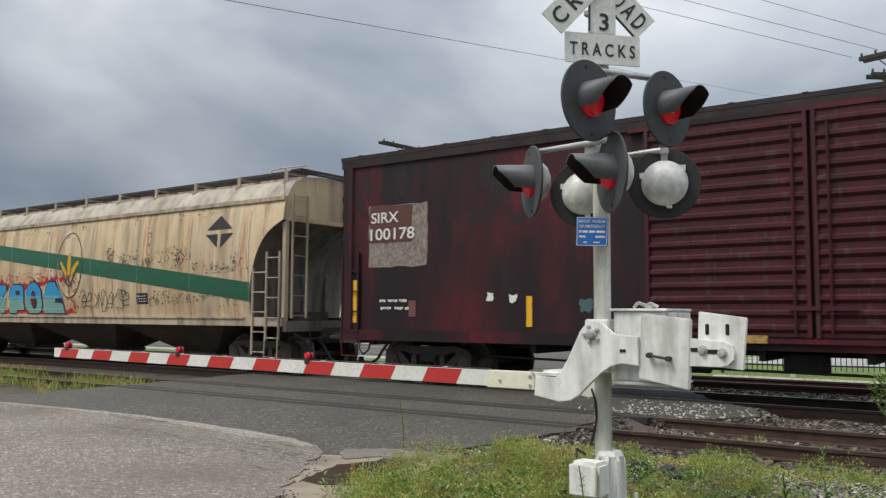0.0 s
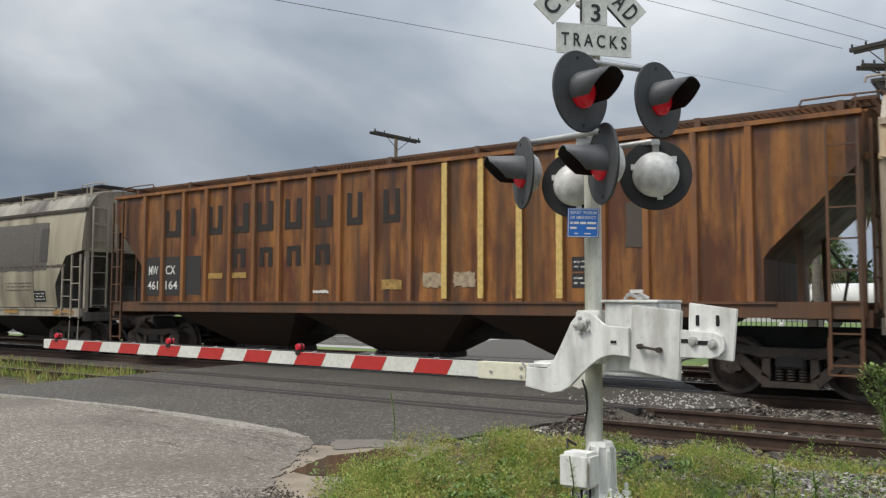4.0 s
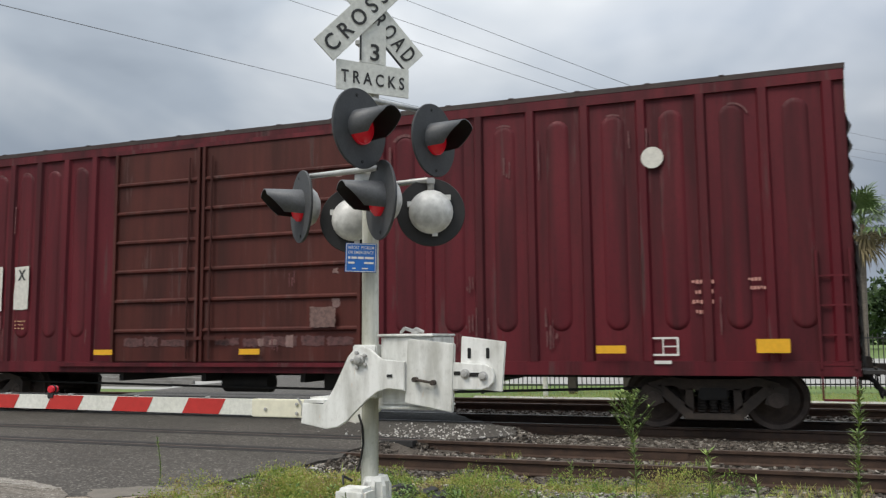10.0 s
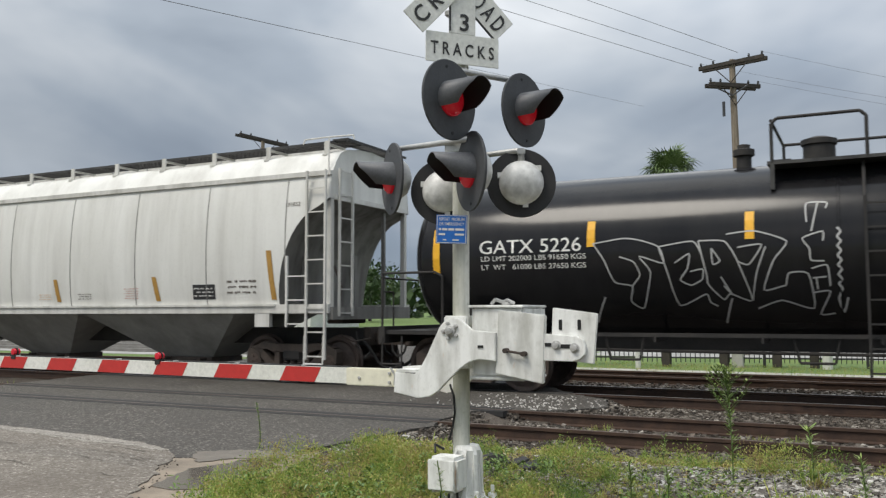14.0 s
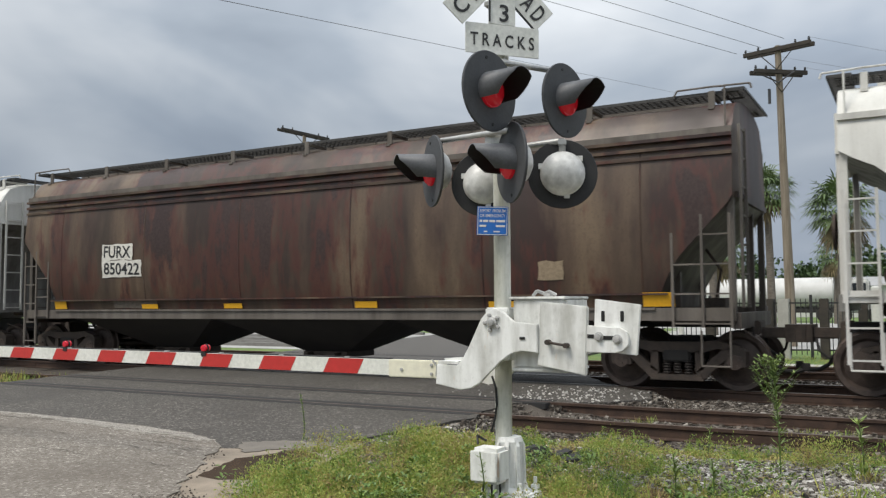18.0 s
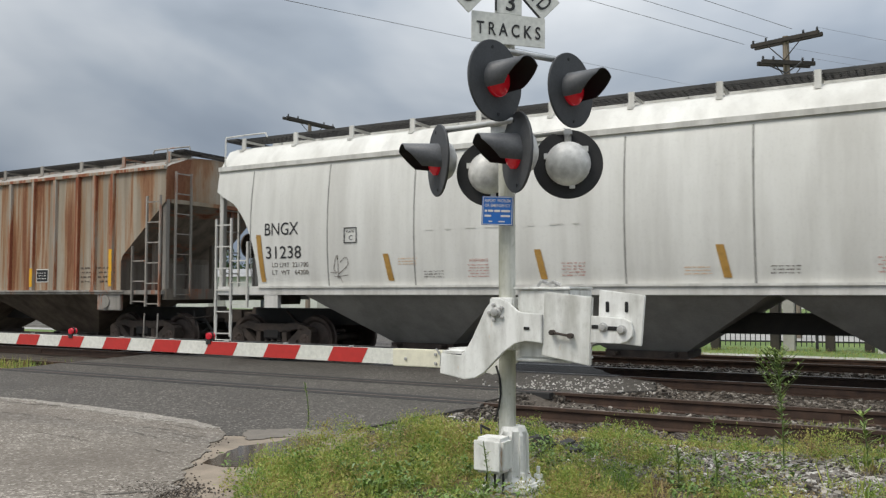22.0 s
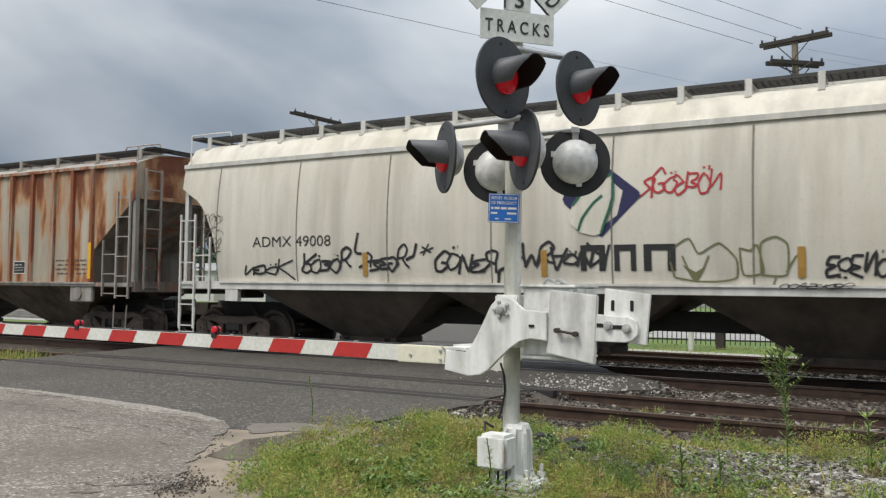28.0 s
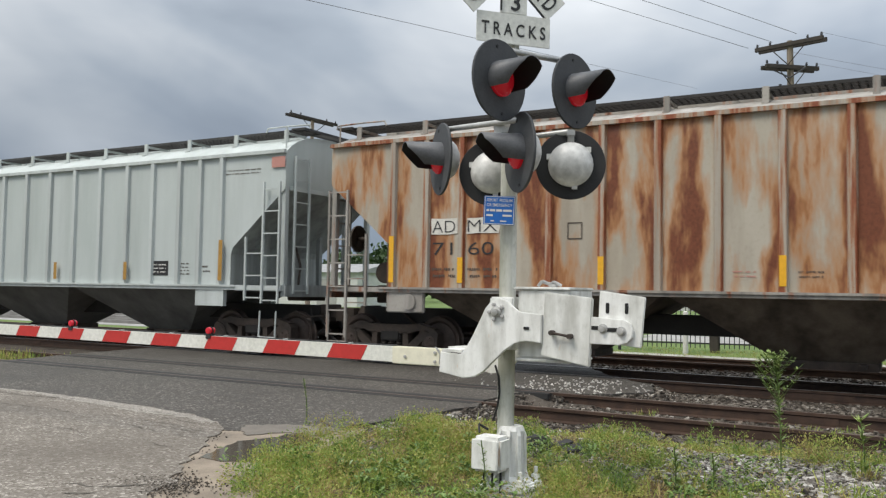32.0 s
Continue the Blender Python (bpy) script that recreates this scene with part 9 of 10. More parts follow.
while px < 14:
    bm = B()
    box(bm, px - 0.035, px + 0.035, FL(px) - 0.035, FL(px) + 0.035, -0.12, 1.55, None, 0.006)
    part("post", bm, M_FENCE, fence)
    for z in (0.12, 1.32):
        bars("fence_rail", [(px, px + 2.4, -0.02, 0.02, z, z + 0.04)], M_FENCE, fence).matrix_basis = Matrix.Translation((px, FL(px), 0)) @ Matrix.Rotation(math.atan(0.22), 4, "Z") @ Matrix.Translation((-px, 0, 0))
    for i in range(1, 20):
        x = px + 0.12 * i
        if first is None:
            first = bars("picket", [(-0.010, 0.010, -0.010, 0.010, 0.02, 1.45)], M_FENCE, fence)
            first.matrix_basis = pose(x, FL(x), 0)
        else:
            again(first, fence, pose(x, FL(x), 0))
    px += 2.4
M_POSTW = plain("white painted post", (0.62, 0.62, 0.58), 0.6)
for x, y, h, rr in ((-5.3, 21.9, 0.95, 0.07), (-0.9, 23.4, 1.7, 0.12)):
    bm = B()
    rod(bm, (x, y, -0.15), (x, y, h), rr, 12)
    lathe(bm, [(rr, h), (rr * 0.9, h + 0.03), (0.01, h + 0.05)], "z", (x, y, 0), 12)
    tagged(part("bollard", bm, M_POSTW, None), "white painted marker post in the grass", "post", "marker posts")

for x, y, w, mat in ((-4.80, 23.0, 0.11, M_DARKWOOD), (-3.37, 23.3, 0.11, M_DARKWOOD), (-3.04, 23.4, 0.14, M_PATHC), (-2.10, 23.6, 0.11, M_DARKWOOD), (-1.22, 23.8, 0.11, M_DARKWOOD)):
    bm = B()
    box(bm, x - w, x + w, y - w, y + w, -0.2, 1.45, None, 0.015)
    tagged(part("shelter_post", bm, mat), "dark timber post beside the picket fence" if mat is M_DARKWOOD else "pale concrete column beside the picket fence", "post", "posts behind the fence")


# ---- palms and trees ----
def palm(x, y, h, crown, seed, lean=0.2):
    r = random.Random(seed)
    p = thing("palm_tree", "cabbage palm with fan fronds and a few dry ones", "tree", "palms beyond the tracks")
    bm = B()
    pts = [Vector((x + lean * (i / 6) ** 2, y, -0.2 + (h + 0.2) * i / 6)) for i in range(7)]
    for a, b in zip(pts, pts[1:]):
        k = (a.z + b.z) / 2 / h
        rod(bm, a, b, 0.19 - 0.05 * k, 10, 0.185 - 0.05 * k)
    part("trunk", bm, M_PALMBARK, p)
    top = pts[-1]
    for dry in (False, True):
        vs, fs = [], []
        for k in range(58 if not dry else 16):
            az = r.uniform(0, 6.283)
            el = r.uniform(-0.55, 1.35) if not dry else r.uniform(-1.3, -0.6)
            stem = crown * r.uniform(0.42, 0.62)
            d = Vector((math.cos(az) * math.cos(el), math.sin(az) * math.cos(el), math.sin(el)))
            base = top + Vector((0, 0, r.uniform(-0.2, 0.25)))
            hub = base + d * stem
            side_v = d.cross(Vector((0, 0, 1))).normalized()
            up = side_v.cross(d)
            n0 = len(vs)
            vs += [tuple(base + side_v * 0.02), tuple(base - side_v * 0.02), tuple(hub - side_v * 0.015), tuple(hub + side_v * 0.015)]
            fs.append((n0, n0 + 1, n0 + 2, n0 + 3))
            blades = 13
            for j in range(blades):
                a = math.radians(-105 + 210 * j / (blades - 1))
                ln = crown * 0.55 * (1.0 - 0.35 * abs(a) / 1.9) * r.uniform(.85, 1.1)
                dirv = d * math.cos(a) + side_v * math.sin(a)
                mid = hub + dirv * ln * 0.55 + up * 0.03
                tip = hub + dirv * ln + Vector((0, 0, -0.28 * ln * r.uniform(.5, 1.6)))
                w = dirv.cross(up).normalized() * 0.045 * crown / 2
                n0 = len(vs)
                vs += [tuple(hub), tuple(mid + w), tuple(tip), tuple(mid - w)]
                fs.append((n0, n0 + 1, n0 + 2, n0 + 3))
        raw("fronds" if not dry else "dry_fronds", vs, fs, M_FROND if not dry else M_FRONDDRY, p)
    return p


palm(-8.0, 39, 7.3, 1.7, 1)
palm(-5.6, 39.5, 6.2, 1.5, 2, -0.1)
palm(-3.0, 42, 5.4, 1.9, 3, 0.15)
palm(4.6, 44, 6.6, 2.0, 4, 0.2)
palm(-4.6, 60, 4.4, 1.7, 5)
palm(0.4, 62, 4.8, 1.7, 6)
palm(-10.5, 52, 4.2, 1.8, 7)


def tree(x, y, h, w, seed, label="dark leafy tree in the far tree line"):
    r = random.Random(seed)
    t = thing("tree", label, "tree", "far tree line")
    bm = B()
    rod(bm, (x, y, -0.3), (x + 0.1, y, h * 0.55), 0.03 * h + 0.05, 8, 0.015 * h)
    for k in range(6):
        a = r.uniform(0, 6.3)
        rod(bm, (x, y, h * r.uniform(.3, .5)), (x + w * 0.35 * math.cos(a), y + w * 0.35 * math.sin(a), h * r.uniform(.6, .8)), 0.012 * h, 6, 0.004 * h)
    part("trunk", bm, M_BARK, t)
    n = 1500
    c = np.random.RandomState(seed)
    lob = [(c.uniform(-.35, .35) * w, c.uniform(-.3, .3) * w, h * c.uniform(.45, .85), c.uniform(.18, .3) * w) for _ in range(11)]
    vs, fs = [], []
    for k in range(n):
        lx, ly, lz, lr = lob[k % len(lob)]
        v = c.normal(size=3)
        v = v / np.linalg.norm(v) * lr * c.uniform(.6, 1.08)
        p = np.array([x + lx + v[0], y + ly + v[1], lz + v[2] * 0.8])
        s = 0.03 * w * c.uniform(.5, 1.3) + 0.05
        u = c.normal(size=3)
        u /= np.linalg.norm(u)
        q = np.cross(u, c.normal(size=3))
        q /= np.linalg.norm(q)
        n0 = len(vs)
        vs += [tuple(p - u * s), tuple(p + q * s * 0.6), tuple(p + u * s), tuple(p - q * s * 0.6)]
        fs.append((n0, n0 + 1, n0 + 2, n0 + 3))
    raw("crown", vs, fs, M_LEAVES, t)
    return t


r = random.Random(41)
for k in range(26):
    x = -150 + 7.6 * k + r.uniform(-2, 2)
    y = 96 + r.uniform(-8, 14) - 0.10 * x
    tree(x, y, r.uniform(6.2, 9.2), r.uniform(8, 12), 500 + k)
# leafy bank behind the trees closes the horizon
r = np.random.RandomState(8)
vs, fs = [], []
for k in range(9000):
    x = r.uniform(-420, 330)
    y = 150 + r.uniform(0, 12)
    z = r.uniform(0, 8.5) * (0.75 + 0.25 * math.sin(x * 0.06) + 0.12 * math.sin(x * 0.31))
    s = r.uniform(0.7, 1.7)
    u = r.normal(size=3)
    u /= np.linalg.norm(u)
    q = np.cross(u, r.normal(size=3))
    q /= np.linalg.norm(q)
    p = np.array([x, y, z])
    n0 = len(vs)
    vs += [tuple(p - u * s), tuple(p + q * s * .7), tuple(p + u * s), tuple(p - q * s * .7)]
    fs.append((n0, n0 + 1, n0 + 2, n0 + 3))
tagged(raw("far_woods", vs, fs, M_LEAVES), "dark green far woods along the horizon", "woods", "", "stuff")

# ---- white tank lorry and low sheds beyond the lot ----
lorry = thing("tank_lorry", "white tank lorry parked in front of a shed", "truck")
bm = B()
lathe(bm, [(0.05, -4.6), (0.8, -4.55), (1.05, -4.4), (1.1, -4.2), (1.1, 4.2), (1.05, 4.4), (0.8, 4.55), (0.05, 4.6)], "x", (-9.6, 66, 1.95), 24)
part("tank", bm, M_WALLW, lorry)
bm = B()
box(bm, -4.6, -2.9, 64.9, 67.1, 0.6, 2.9, None, 0.15)
box(bm, -2.9, -1.9, 65.1, 66.9, 0.6, 1.7, None, 0.15)
cab = part("cab", bm, M_WALLW, lorry)
bm = B()
box(bm, -4.0, -3.1, 64.88, 64.9, 1.8, 2.6)
box(bm, -2.9, -2.88, 65.2, 66.8, 1.8, 2.6)
part("window", bm, M_GLASSD, cab)
bars("chassis", [(-14.2, -2.0, 65.3, 66.7, 0.55, 0.85)], M_BLACK, lorry)
one = None
for x in (-13.3, -12.1, -5.8, -4.5, -2.6):
    bm = B()
    lathe(bm, [(0.2, -0.14), (0.48, -0.14), (0.5, -0.08), (0.5, 0.08), (0.48, 0.14), (0.2, 0.14)], "y", (x, 65.0, 0.4), 20)
    part("wheel", bm, M_BLACK, lorry)


def shed(x0, x1, y0, y1, h, label, doors=3):
    s = thing("shed", label, "building", "low white sheds")
    bm = B()
    box(bm, x0, x1, y0, y1, -0.2, h, None, 0.02)
    part("wall", bm, M_WALLW, s)
    bm = B()
    prism(bm, [(y0 - 0.4, h), (y1 + 0.4, h), ((y0 + y1) / 2, h + 0.9)], "x", x0 - 0.3, x1 + 0.3)
    part("roof", bm, surface("grey sheet roof", (0.25, 0.25, 0.25), (0.36, 0.36, 0.36), 1, 0.6), s)
    for k in range(doors):
        a = x0 + (x1 - x0) * (k + 0.5) / doors
        bm = B()
        box(bm, a - 1.1, a + 1.1, y0 - 0.05, y0 + 0.01, 0.0, min(2.4, h - 0.4))
        part("door" if k % 2 else "window", bm, M_GLASSD if k % 2 else M_LOT, s)


shed(-34, 8, 84, 92, 2.7, "long low white shed before the tree line", 7)
shed(14, 44, 80, 90, 3.2, "low white shed beside the lot", 4)
shed(-78, -44, 62, 70, 3.0, "pale long shed far down the line", 5)


# ---- verge plants ----
M_WEED, wt2, wb2, wc2 = shader("weed leaves", 0.6)
isl2 = wt2.nodes.new("ShaderNodeNewGeometry").outputs["Random Per Island"]
wpatch = noise_of(wt2, wc2, 2.2, 6, 0.7)
wval = mixed(wt2, 0.72, isl2, ramp(wt2, wpatch, [(0.36, (0, 0, 0)), (0.62, (1, 1, 1))]))
wcol = ramp(wt2, wval, [(0.0, (0.045, 0.105, 0.02)), (0.22, (0.12, 0.215, 0.034)), (0.46, (0.27, 0.355, 0.066)), (0.64, (0.41, 0.40, 0.11)), (0.80, (0.37, 0.27, 0.12)), (0.92, (0.21, 0.13, 0.065)), (1.0, (0.12, 0.075, 0.04))])
wt2.links.new(wcol, wb2.inputs["Base Color"])
thin_leaf = wt2.nodes.new("ShaderNodeBsdfTranslucent")
wt2.links.new(wcol, thin_leaf.inputs["Color"])
leafy = wt2.nodes.new("ShaderNodeMixShader")
leafy.inputs[0].default_value = 0.26
wt2.links.new(wb2.outputs[0], leafy.inputs[1])
wt2.links.new(thin_leaf.outputs[0], leafy.inputs[2])
wt2.links.new(leafy.outputs[0], wt2.nodes["Material Output"].inputs[0])
M_BROADLEAF = surface("bright broad leaves", (0.09, 0.175, 0.032), (0.19, 0.29, 0.065), 5, 0.5)
M_STEM = surface("tall weed green", (0.075, 0.13, 0.03), (0.14, 0.20, 0.06), 5, 0.6)
M_TALLWEED = surface("tall weed leaves", (0.15, 0.24, 0.05), (0.27, 0.345, 0.085), 14, 0.6)
M_SEED = surface("pale seed heads", (0.17, 0.19, 0.09), (0.27, 0.27, 0.15), 6, 0.8)


WEED_EDGE = [(-3.4, 3.3), (-4.01, 4.37), (-4.37, 4.78), (-4.77, 5.25), (-5.03, 5.9), (-5.10, 6.52), (-5.12, 7.19), (-5.1, 7.63), (-5.0, 7.98), (-4.8, 8.3), (-4.6, 8.7)]


def cover_at(x, y):
    """How thick the verge's weeds stand."""
    if on_road(x, y, -0.05):
        return 0.0
    left = min(1.0, max(0.0, (x - span(WEED_EDGE, y) + 0.12 + 0.1 * math.sin(y * 7)) / 0.2))
    n1 = noise.noise(Vector((x * 1.1, y * 1.1, 4.0)))
    n2 = noise.noise(Vector((x * 0.45, y * 0.45, 9.0)))
    n3 = noise.noise(Vector((x * 3.2, y * 3.2, 1.0)))
    d = 0.55 + 0.9 * n1 + 0.5 * n2 + 0.7 * n3
    d *= min(1.0, max(0.0, (math.hypot(x + 2.63, (y - 5.55) * 1.1) - 0.27) / 0.15))
    if y > 6.6:
        rail_side = math.exp(-((y - 8.3) / 0.5) ** 2) * min(1.0, max(0.25, (0.2 - x) / 1.2)) * min(1.0, max(0.0, 0.95 + 1.0 * n1 + 0.5 * n3))
        far_side = min(1.0, max(0.0, (x + 2.4) / 1.4))
        d *= (1 - far_side) * (1.0 if y < 8.5 else 0.4) + far_side * (max(0.0, 1 - (y - 6.6) / 0.9) * 0.8 + 0.12)
        d = max(d, rail_side)
    return max(0.0, min(1.0, d)) * left


def leaf_mesh(spots, seed, lo, hi, broad):
    r = np.random.RandomState(seed)
    n = 8 if broad else 4
    P = np.repeat(np.array(spots), n, axis=0)
    k = len(P)
    a, ln = r.uniform(0, 6.283, k), r.uniform(lo, hi, k)
    el = r.uniform(0.15, 1.1, k) if broad else r.uniform(0.7, 1.45, k)
    d = np.stack([np.cos(a) * np.cos(el), np.sin(a) * np.cos(el), np.sin(el)], 1)
    s = np.stack([-np.sin(a), np.cos(a), np.zeros(k)], 1) * (ln * (0.2 if broad else 0.022))[:, None]
    b = P + np.stack([r.normal(0, .022, k), r.normal(0, .022, k), np.repeat(r.uniform(0.01, 0.10, len(spots)), n) * r.uniform(0, 1, k) if broad else np.zeros(k)], 1)
    m = b + d * (ln * 0.55)[:, None]
    t = b + d * ln[:, None]
    t[:, 2] -= ln * (0.25 if broad else 0.1)
    v = np.stack([b, m + s, t, m - s], 1).reshape(-1, 3)
    return v.tolist(), np.arange(4 * k).reshape(-1, 4).tolist()


def mound_mesh(mounds, seed):
    """Bushy weeds: rounded, lobed heaps of small feathery leaves."""
    r = np.random.RandomState(seed)
    out = []
    for x, y, z, rad, h in mounds:
        k = int(70 + 6500 * rad * rad + 6000 * rad * h)
        a, up = r.uniform(0, 6.283, k), r.uniform(0.02, 1.0, k)
        flat = np.sqrt(1 - up * up)
        lobe = 1 + 0.22 * np.sin(3 * a + x * 9) * np.cos(5 * up + y * 7) + 0.12 * np.sin(7 * a + y * 5)
        deep = lobe * np.where(r.uniform(0, 1, k) < 0.7, r.uniform(0.86, 1.06, k), r.uniform(0.4, 0.9, k))
        o = np.stack([flat * np.cos(a), flat * np.sin(a), up], 1)
        b = np.array([x, y, z]) + o * deep[:, None] * np.array([rad, rad, h])
        d = o * 0.8 + r.normal(0, 0.55, (k, 3)) + np.array([0, 0, 0.25])
        d /= np.linalg.norm(d, axis=1)[:, None]
        size = r.uniform(0.014, 0.036, k)
        s = np.cross(d, r.normal(0, 1, (k, 3)))
        s = s / np.linalg.norm(s, axis=1)[:, None] * (size * 0.15)[:, None]
        m = b + d * (size * 0.45)[:, None]
        t = b + d * size[:, None]
        t[:, 2] -= size * 0.12
        out.append(np.stack([b, m + s, t, m - s], 1).reshape(-1, 3))
    v = np.concatenate(out)
    return v.tolist(), np.arange(len(v)).reshape(-1, 4).tolist()


def near_verge(x, y):
    """The strip of verge from the mast to the rails; behind it the weeds are thin."""
    return 0.866 * y - 0.5 * x > 5.15 and y > 3.3


rw = random.Random(90)
low, tall, clumps, stalks = [], [], [], []
for _ in range(22000):
    x, y = rw.uniform(-5.5, 4.0), rw.uniform(3.3, 8.9)
    if not near_verge(x, y):
        if rw.random() < 0.06:
            low.append((x, y, height(x, y) - 0.01))
        continue
    c = cover_at(x, y)
    if rw.random() < c:
        (low if rw.random() < 0.96 else tall).append((x, y, height(x, y) - 0.01))
for _ in range(2300):
    x, y = rw.uniform(-5.3, 3.6), rw.uniform(3.3, 8.7)
    if not near_verge(x, y):
        continue
    c = cover_at(x, y)
    if rw.random() < c - 0.12:
        lump = noise.noise(Vector((x * 1.7, y * 1.7, 6.0)))
        big = 0.75 + 0.9 * max(-0.3, lump) + (0.35 if x < -3.1 and y < 7.0 else 0.0)
        big *= 0.55 if x < -3.9 and y > 7.2 else 1.0
        rad = (0.05 + 0.17 * rw.random() ** 2) * big
        clumps.append((x, y, height(x, y) - 0.02, rad, min(0.27, rad * rw.uniform(0.8, 1.5) + 0.03)))
    if rw.random() < 0.10 * c:
        stalks.append((x, y, height(x, y)))
for cx_, cy_, n_ in ((-1.75, 6.15, 7), (-1.45, 6.3, 6), (-0.35, 6.6, 6), (-0.42, 7.5, 14), (0.9, 6.95, 10), (-2.1, 6.05, 5), (-3.4, 5.1, 5)):
    stalks += [(rw.gauss(cx_, .05), rw.gauss(cy_, .05), height(cx_, cy_) - 0.02) for _ in range(n_)]
tagged(raw("weed_clumps", *mound_mesh(clumps, 6), M_WEED), "bushy green and yellowing weeds on the verge", "weeds", "", "stuff")
broad = []
for _ in range(480):
    x, y = rw.uniform(-4.6, 2.5), rw.uniform(4.0, 7.2)
    if near_verge(x, y) and rw.random() < cover_at(x, y) and noise.noise(Vector((x * 1.3, y * 1.3, 14.0))) > 0.05:
        broad += [(x + rw.gauss(0, .03), y + rw.gauss(0, .03), height(x, y) + rw.uniform(0.03, 0.15)) for _ in range(3)]
tagged(raw("broad_leaved_weeds", *leaf_mesh(broad, 21, 0.035, 0.075, True), M_BROADLEAF), "bright green broad-leaved weeds among the feathery ones", "weeds", "", "stuff")
tagged(raw("low_weeds", *leaf_mesh(low, 1, 0.016, 0.05, True), M_WEED), "low small-leaved weeds between the bushy ones", "weeds", "", "stuff")
tagged(raw("grass_blades", *leaf_mesh(tall, 2, 0.04, 0.11, False), M_WEED), "thin grass blades among the weeds", "grass", "", "stuff")
tagged(raw("grass_stalks", *leaf_mesh(stalks, 12, 0.10, 0.27, False), M_WEED), "tall thin grass stalks standing above the weeds", "grass", "", "stuff")
spots = []
for _ in range(3600):
    x, y = rw.uniform(-5.4, 7), rw.choice((rw.uniform(8.7, 9.6), rw.uniform(9.85, 11.0)))
    if not on_road(x, y, 0.1) and noise.noise(Vector((x * 0.8, y * 0.8, 3))) > 0.3:
        spots.append((x, y, height(x, y)))
tagged(raw("track_grass", *leaf_mesh(spots, 3, 0.05, 0.15, False), M_WEED), "tufts of grass between the rusty rails", "grass", "", "stuff")
spots = []
for _ in range(5000):
    x, y = rw.uniform(-34, -14.6), rw.uniform(7.2, 11.8)
    if not on_road(x, y, 0.1) and noise.noise(Vector((x * 0.5, y * 0.8, 7))) > -0.05:
        spots.append((x, y, height(x, y)))
tagged(raw("far_verge_grass", *leaf_mesh(spots, 4, 0.12, 0.34, False), M_WEED), "long grass on the verge across the road", "grass", "", "stuff")
spots = []
for _ in range(5200):
    x, y = rw.uniform(-7, 13), rw.uniform(19.9, 24)
    spots.append((x, y, -0.1))
tagged(raw("field_grass", *leaf_mesh(spots, 5, 0.05, 0.13, False), M_WEED), "short grass along the picket fence", "grass", "", "stuff")


def tall_weed(x, y, h, seed, bushy=1.0, head=False, full=1.4):
    """A single upright weed with small leaves along the stem."""
    r = random.Random(seed)
    w = thing("tall_weed", "tall single weed growing from the gravel", "weed", "tall weeds by the track")
    z0 = height(x, y) - 0.02
    bend = r.uniform(-.06, .06)
    P = lambda u: Vector((x + bend * u * u, y + 0.02 * math.sin(u * 4), z0 + h * u))
    raw("stem", *tube([P(i / 8) for i in range(9)], 0.006, 0.004), M_STEM, w, "", True)
    vs, fs = [], []

    def leaf(p, d, ln, wd):
        s = d.cross(Vector((0, 0, 1)))
        s = s.normalized() * wd if s.length > 1e-4 else Vector((wd, 0, 0))
        n0 = len(vs)
        vs.extend([tuple(p), tuple(p + d * ln * 0.5 + s), tuple(p + d * ln), tuple(p + d * ln * 0.5 - s)])
        fs.append((n0, n0 + 1, n0 + 2, n0 + 3))
    for k in range(int(110 * h * full)):
        u = r.uniform(0.08, 0.97)
        a = r.uniform(0, 6.283)
        leaf(P(u), Vector((math.cos(a) * .8, math.sin(a) * .8, r.uniform(.1, .8))).normalized(), r.uniform(.04, .10) * bushy, 0.008 * bushy)
    if head:
        bm = B()
        for k in range(34):
            u = r.uniform(0.55, 0.95)
            a = r.uniform(0, 6.283)
            ln = (0.36 * (1.02 - u) / 0.45 + 0.05) * min(1.0, (u - 0.45) / 0.2)
            d = Vector((math.cos(a) * .75, math.sin(a) * .75, r.uniform(.7, 1.1))).normalized()
            p = P(u)
            rod(bm, p, p + d * ln, 0.0025, 4)
            for j in range(12):
                q = p + d * ln * r.uniform(.25, 1.0)
                b = r.uniform(0, 6.283)
                leaf(q, Vector((math.cos(b), math.sin(b), r.uniform(-.1, .9))).normalized(), r.uniform(.025, .06), 0.008)
        tagged(part("seed_branch", bm, M_STEM, w), kind="stuff")
    raw("leaves", vs, fs, M_TALLWEED, w)
    return w


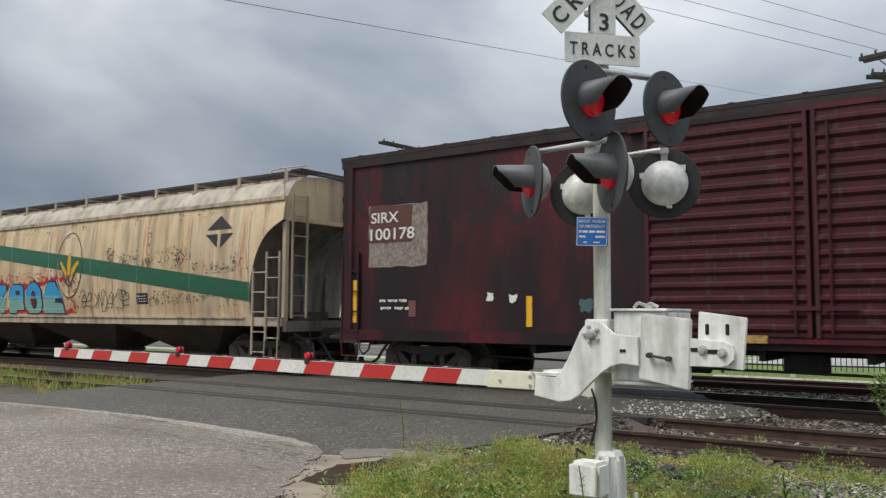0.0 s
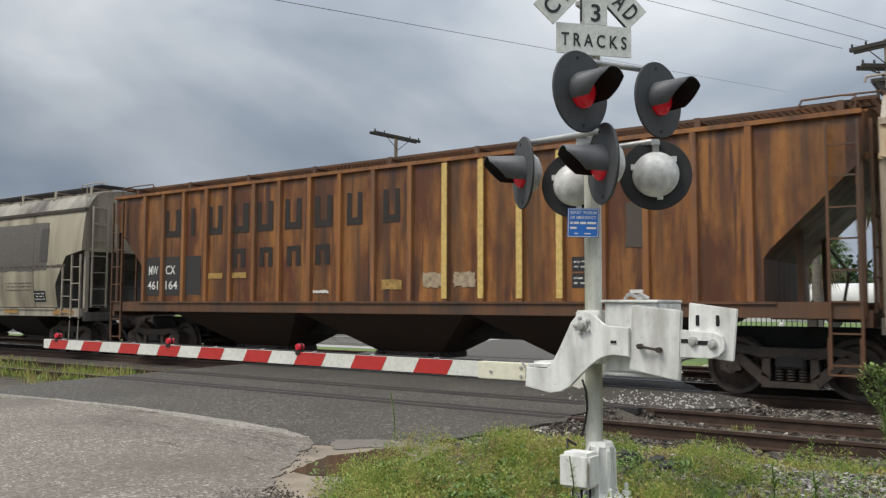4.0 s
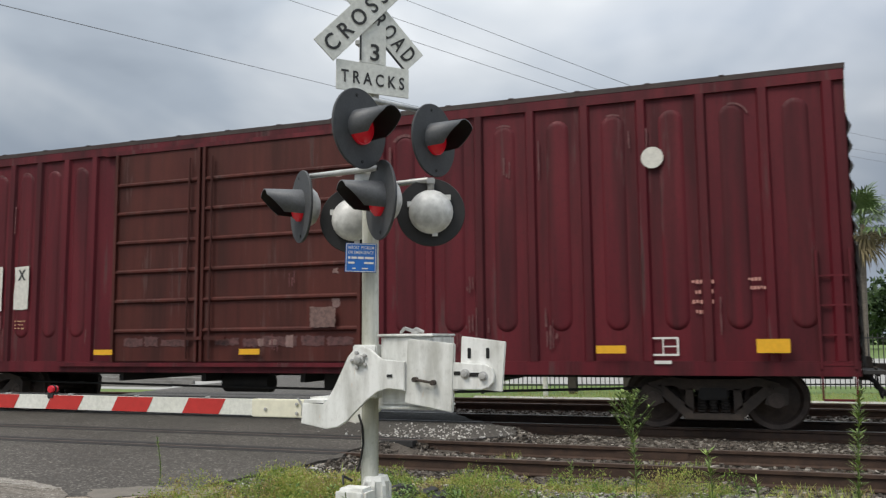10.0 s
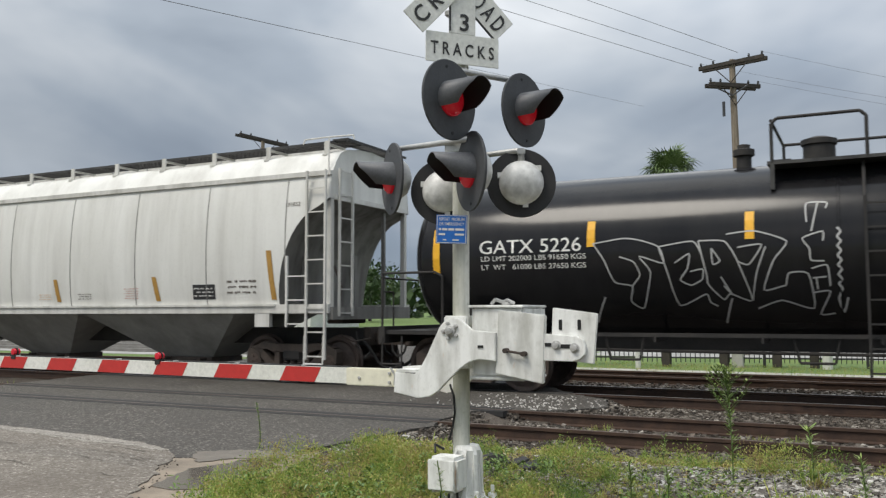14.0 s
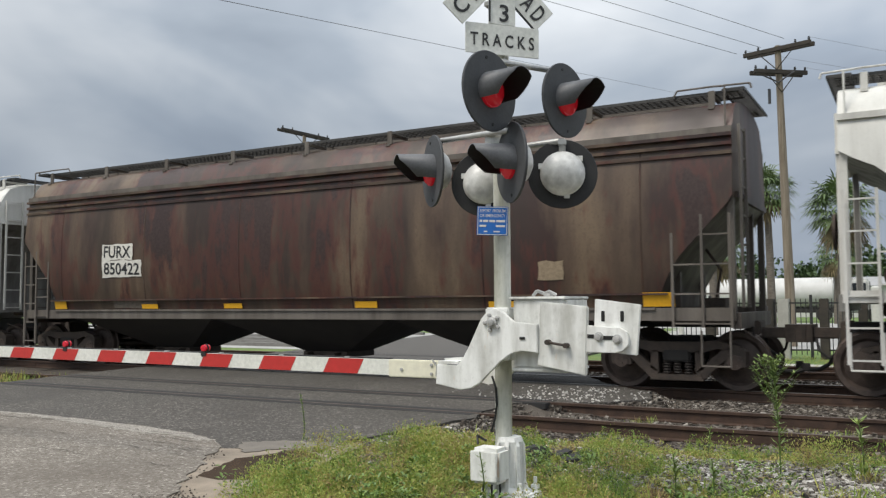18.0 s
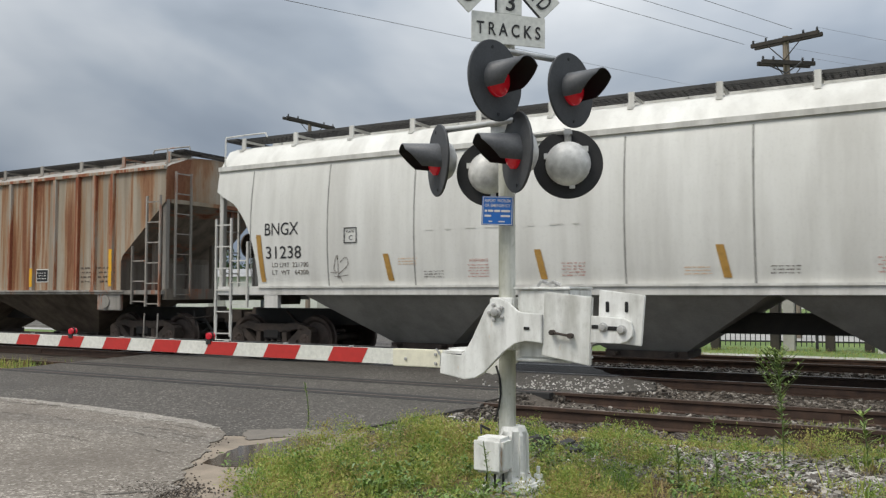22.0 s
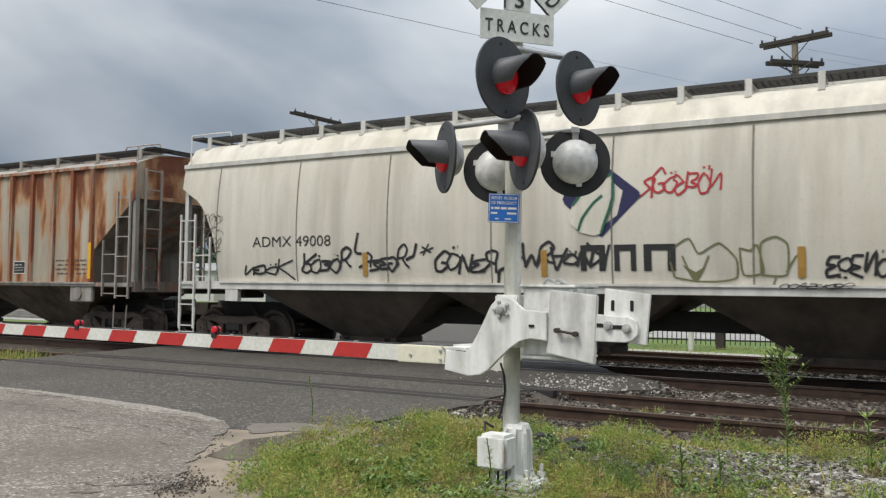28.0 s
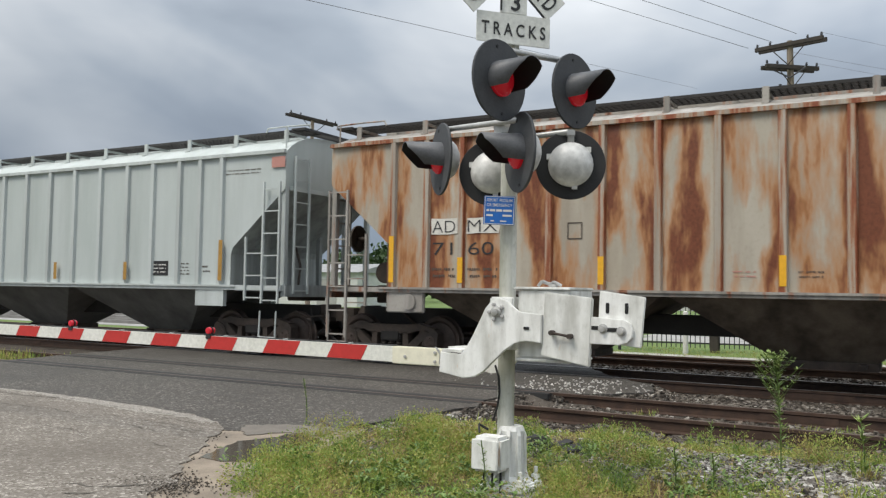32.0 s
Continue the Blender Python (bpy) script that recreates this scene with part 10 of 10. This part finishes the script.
tall_weed(-1.02, 7.35, 0.98, 1, 1.1, True)
tall_weed(0.62, 6.95, 1.12, 2, 1.0, False, 2.6)
tall_weed(-5.63, 7.05, 0.52, 3, 0.5)
tall_weed(-0.42, 7.5, 0.52, 4, 1.2)
tall_weed(0.95, 6.9, 0.32, 5, 1.5)
tall_weed(-1.75, 8.1, 0.33, 6, 0.8)
tall_weed(-2.62, 5.22, 0.45, 7, 0.6)
tall_weed(-1.6, 6.3, 0.34, 11, 0.9, False, 2.0)
tall_weed(-1.36, 6.45, 0.3, 12, 0.9, False, 2.0)
tall_weed(-0.05, 7.05, 0.4, 13, 0.9, False, 2.0)
tall_weed(1.55, 6.6, 0.5, 8, 1.8)
tall_weed(1.75, 6.75, 0.42, 9, 1.8)
# a torn dark rubber mat crumpled beside the mast's footing
r = random.Random(6)
scrap = thing("rubber_scrap", "torn black rubber mat crumpled in the weeds", "scrap")
for k in range(7):
    cx, cy = -3.28 + 0.09 * k + r.uniform(-.05, .05), 7.45 + r.uniform(-.12, .12)
    turn = Matrix.Translation((cx, cy, -0.04)) @ Matrix.Rotation(r.uniform(-1.2, 1.2), 4, "Z") @ Matrix.Rotation(r.uniform(-.5, .5), 4, "X") @ Matrix.Rotation(r.uniform(-.4, .4), 4, "Y")
    bm = B()
    box(bm, -r.uniform(.10, .2), r.uniform(.10, .2), -.09, .09, -0.05, r.uniform(-.02, .05), turn, 0.008)
    bmesh.ops.subdivide_edges(bm, edges=bm.edges[:], cuts=2, use_grid_fill=True)
    for v in bm.verts:
        v.co += noise.noise_vector(v.co * 9) * 0.035
    part("torn_piece", bm, M_RUBBER, scrap)


# ---- what moves: the train rolls by from left to right, slowing ----
def run(t):
    u = (t - 16) / 16
    return 102.322 * u - 4.0798 * u ** 2 + 1.8097 * u ** 3 - 4.1549 * u ** 4 - 0.6023 * u ** 5 + 1.8133 * u ** 6


def motions():
    for c, mid in CAR.items():
        walk(c, [(float(t), pose(mid + run(t), TRACK_Y, 0)) for t in range(0, 33)])
    for w, c, dx in WHEELS:
        here = [t / 15 for t in range(0, 481) if -42 < CAR[c] + run(t / 15) < 22]
        rows = []
        for t in here:
            rows.append((t, pose(dx, 0, 0.457, 0, math.degrees((run(t) - run(here[0])) / 0.457), 0)))
        if here[0] > 0:
            rows.insert(0, (0.0, rows[0][1]))
        if here[-1] < 32:
            rows.append((32.0, rows[-1][1]))
        walk(w, rows)


motions()
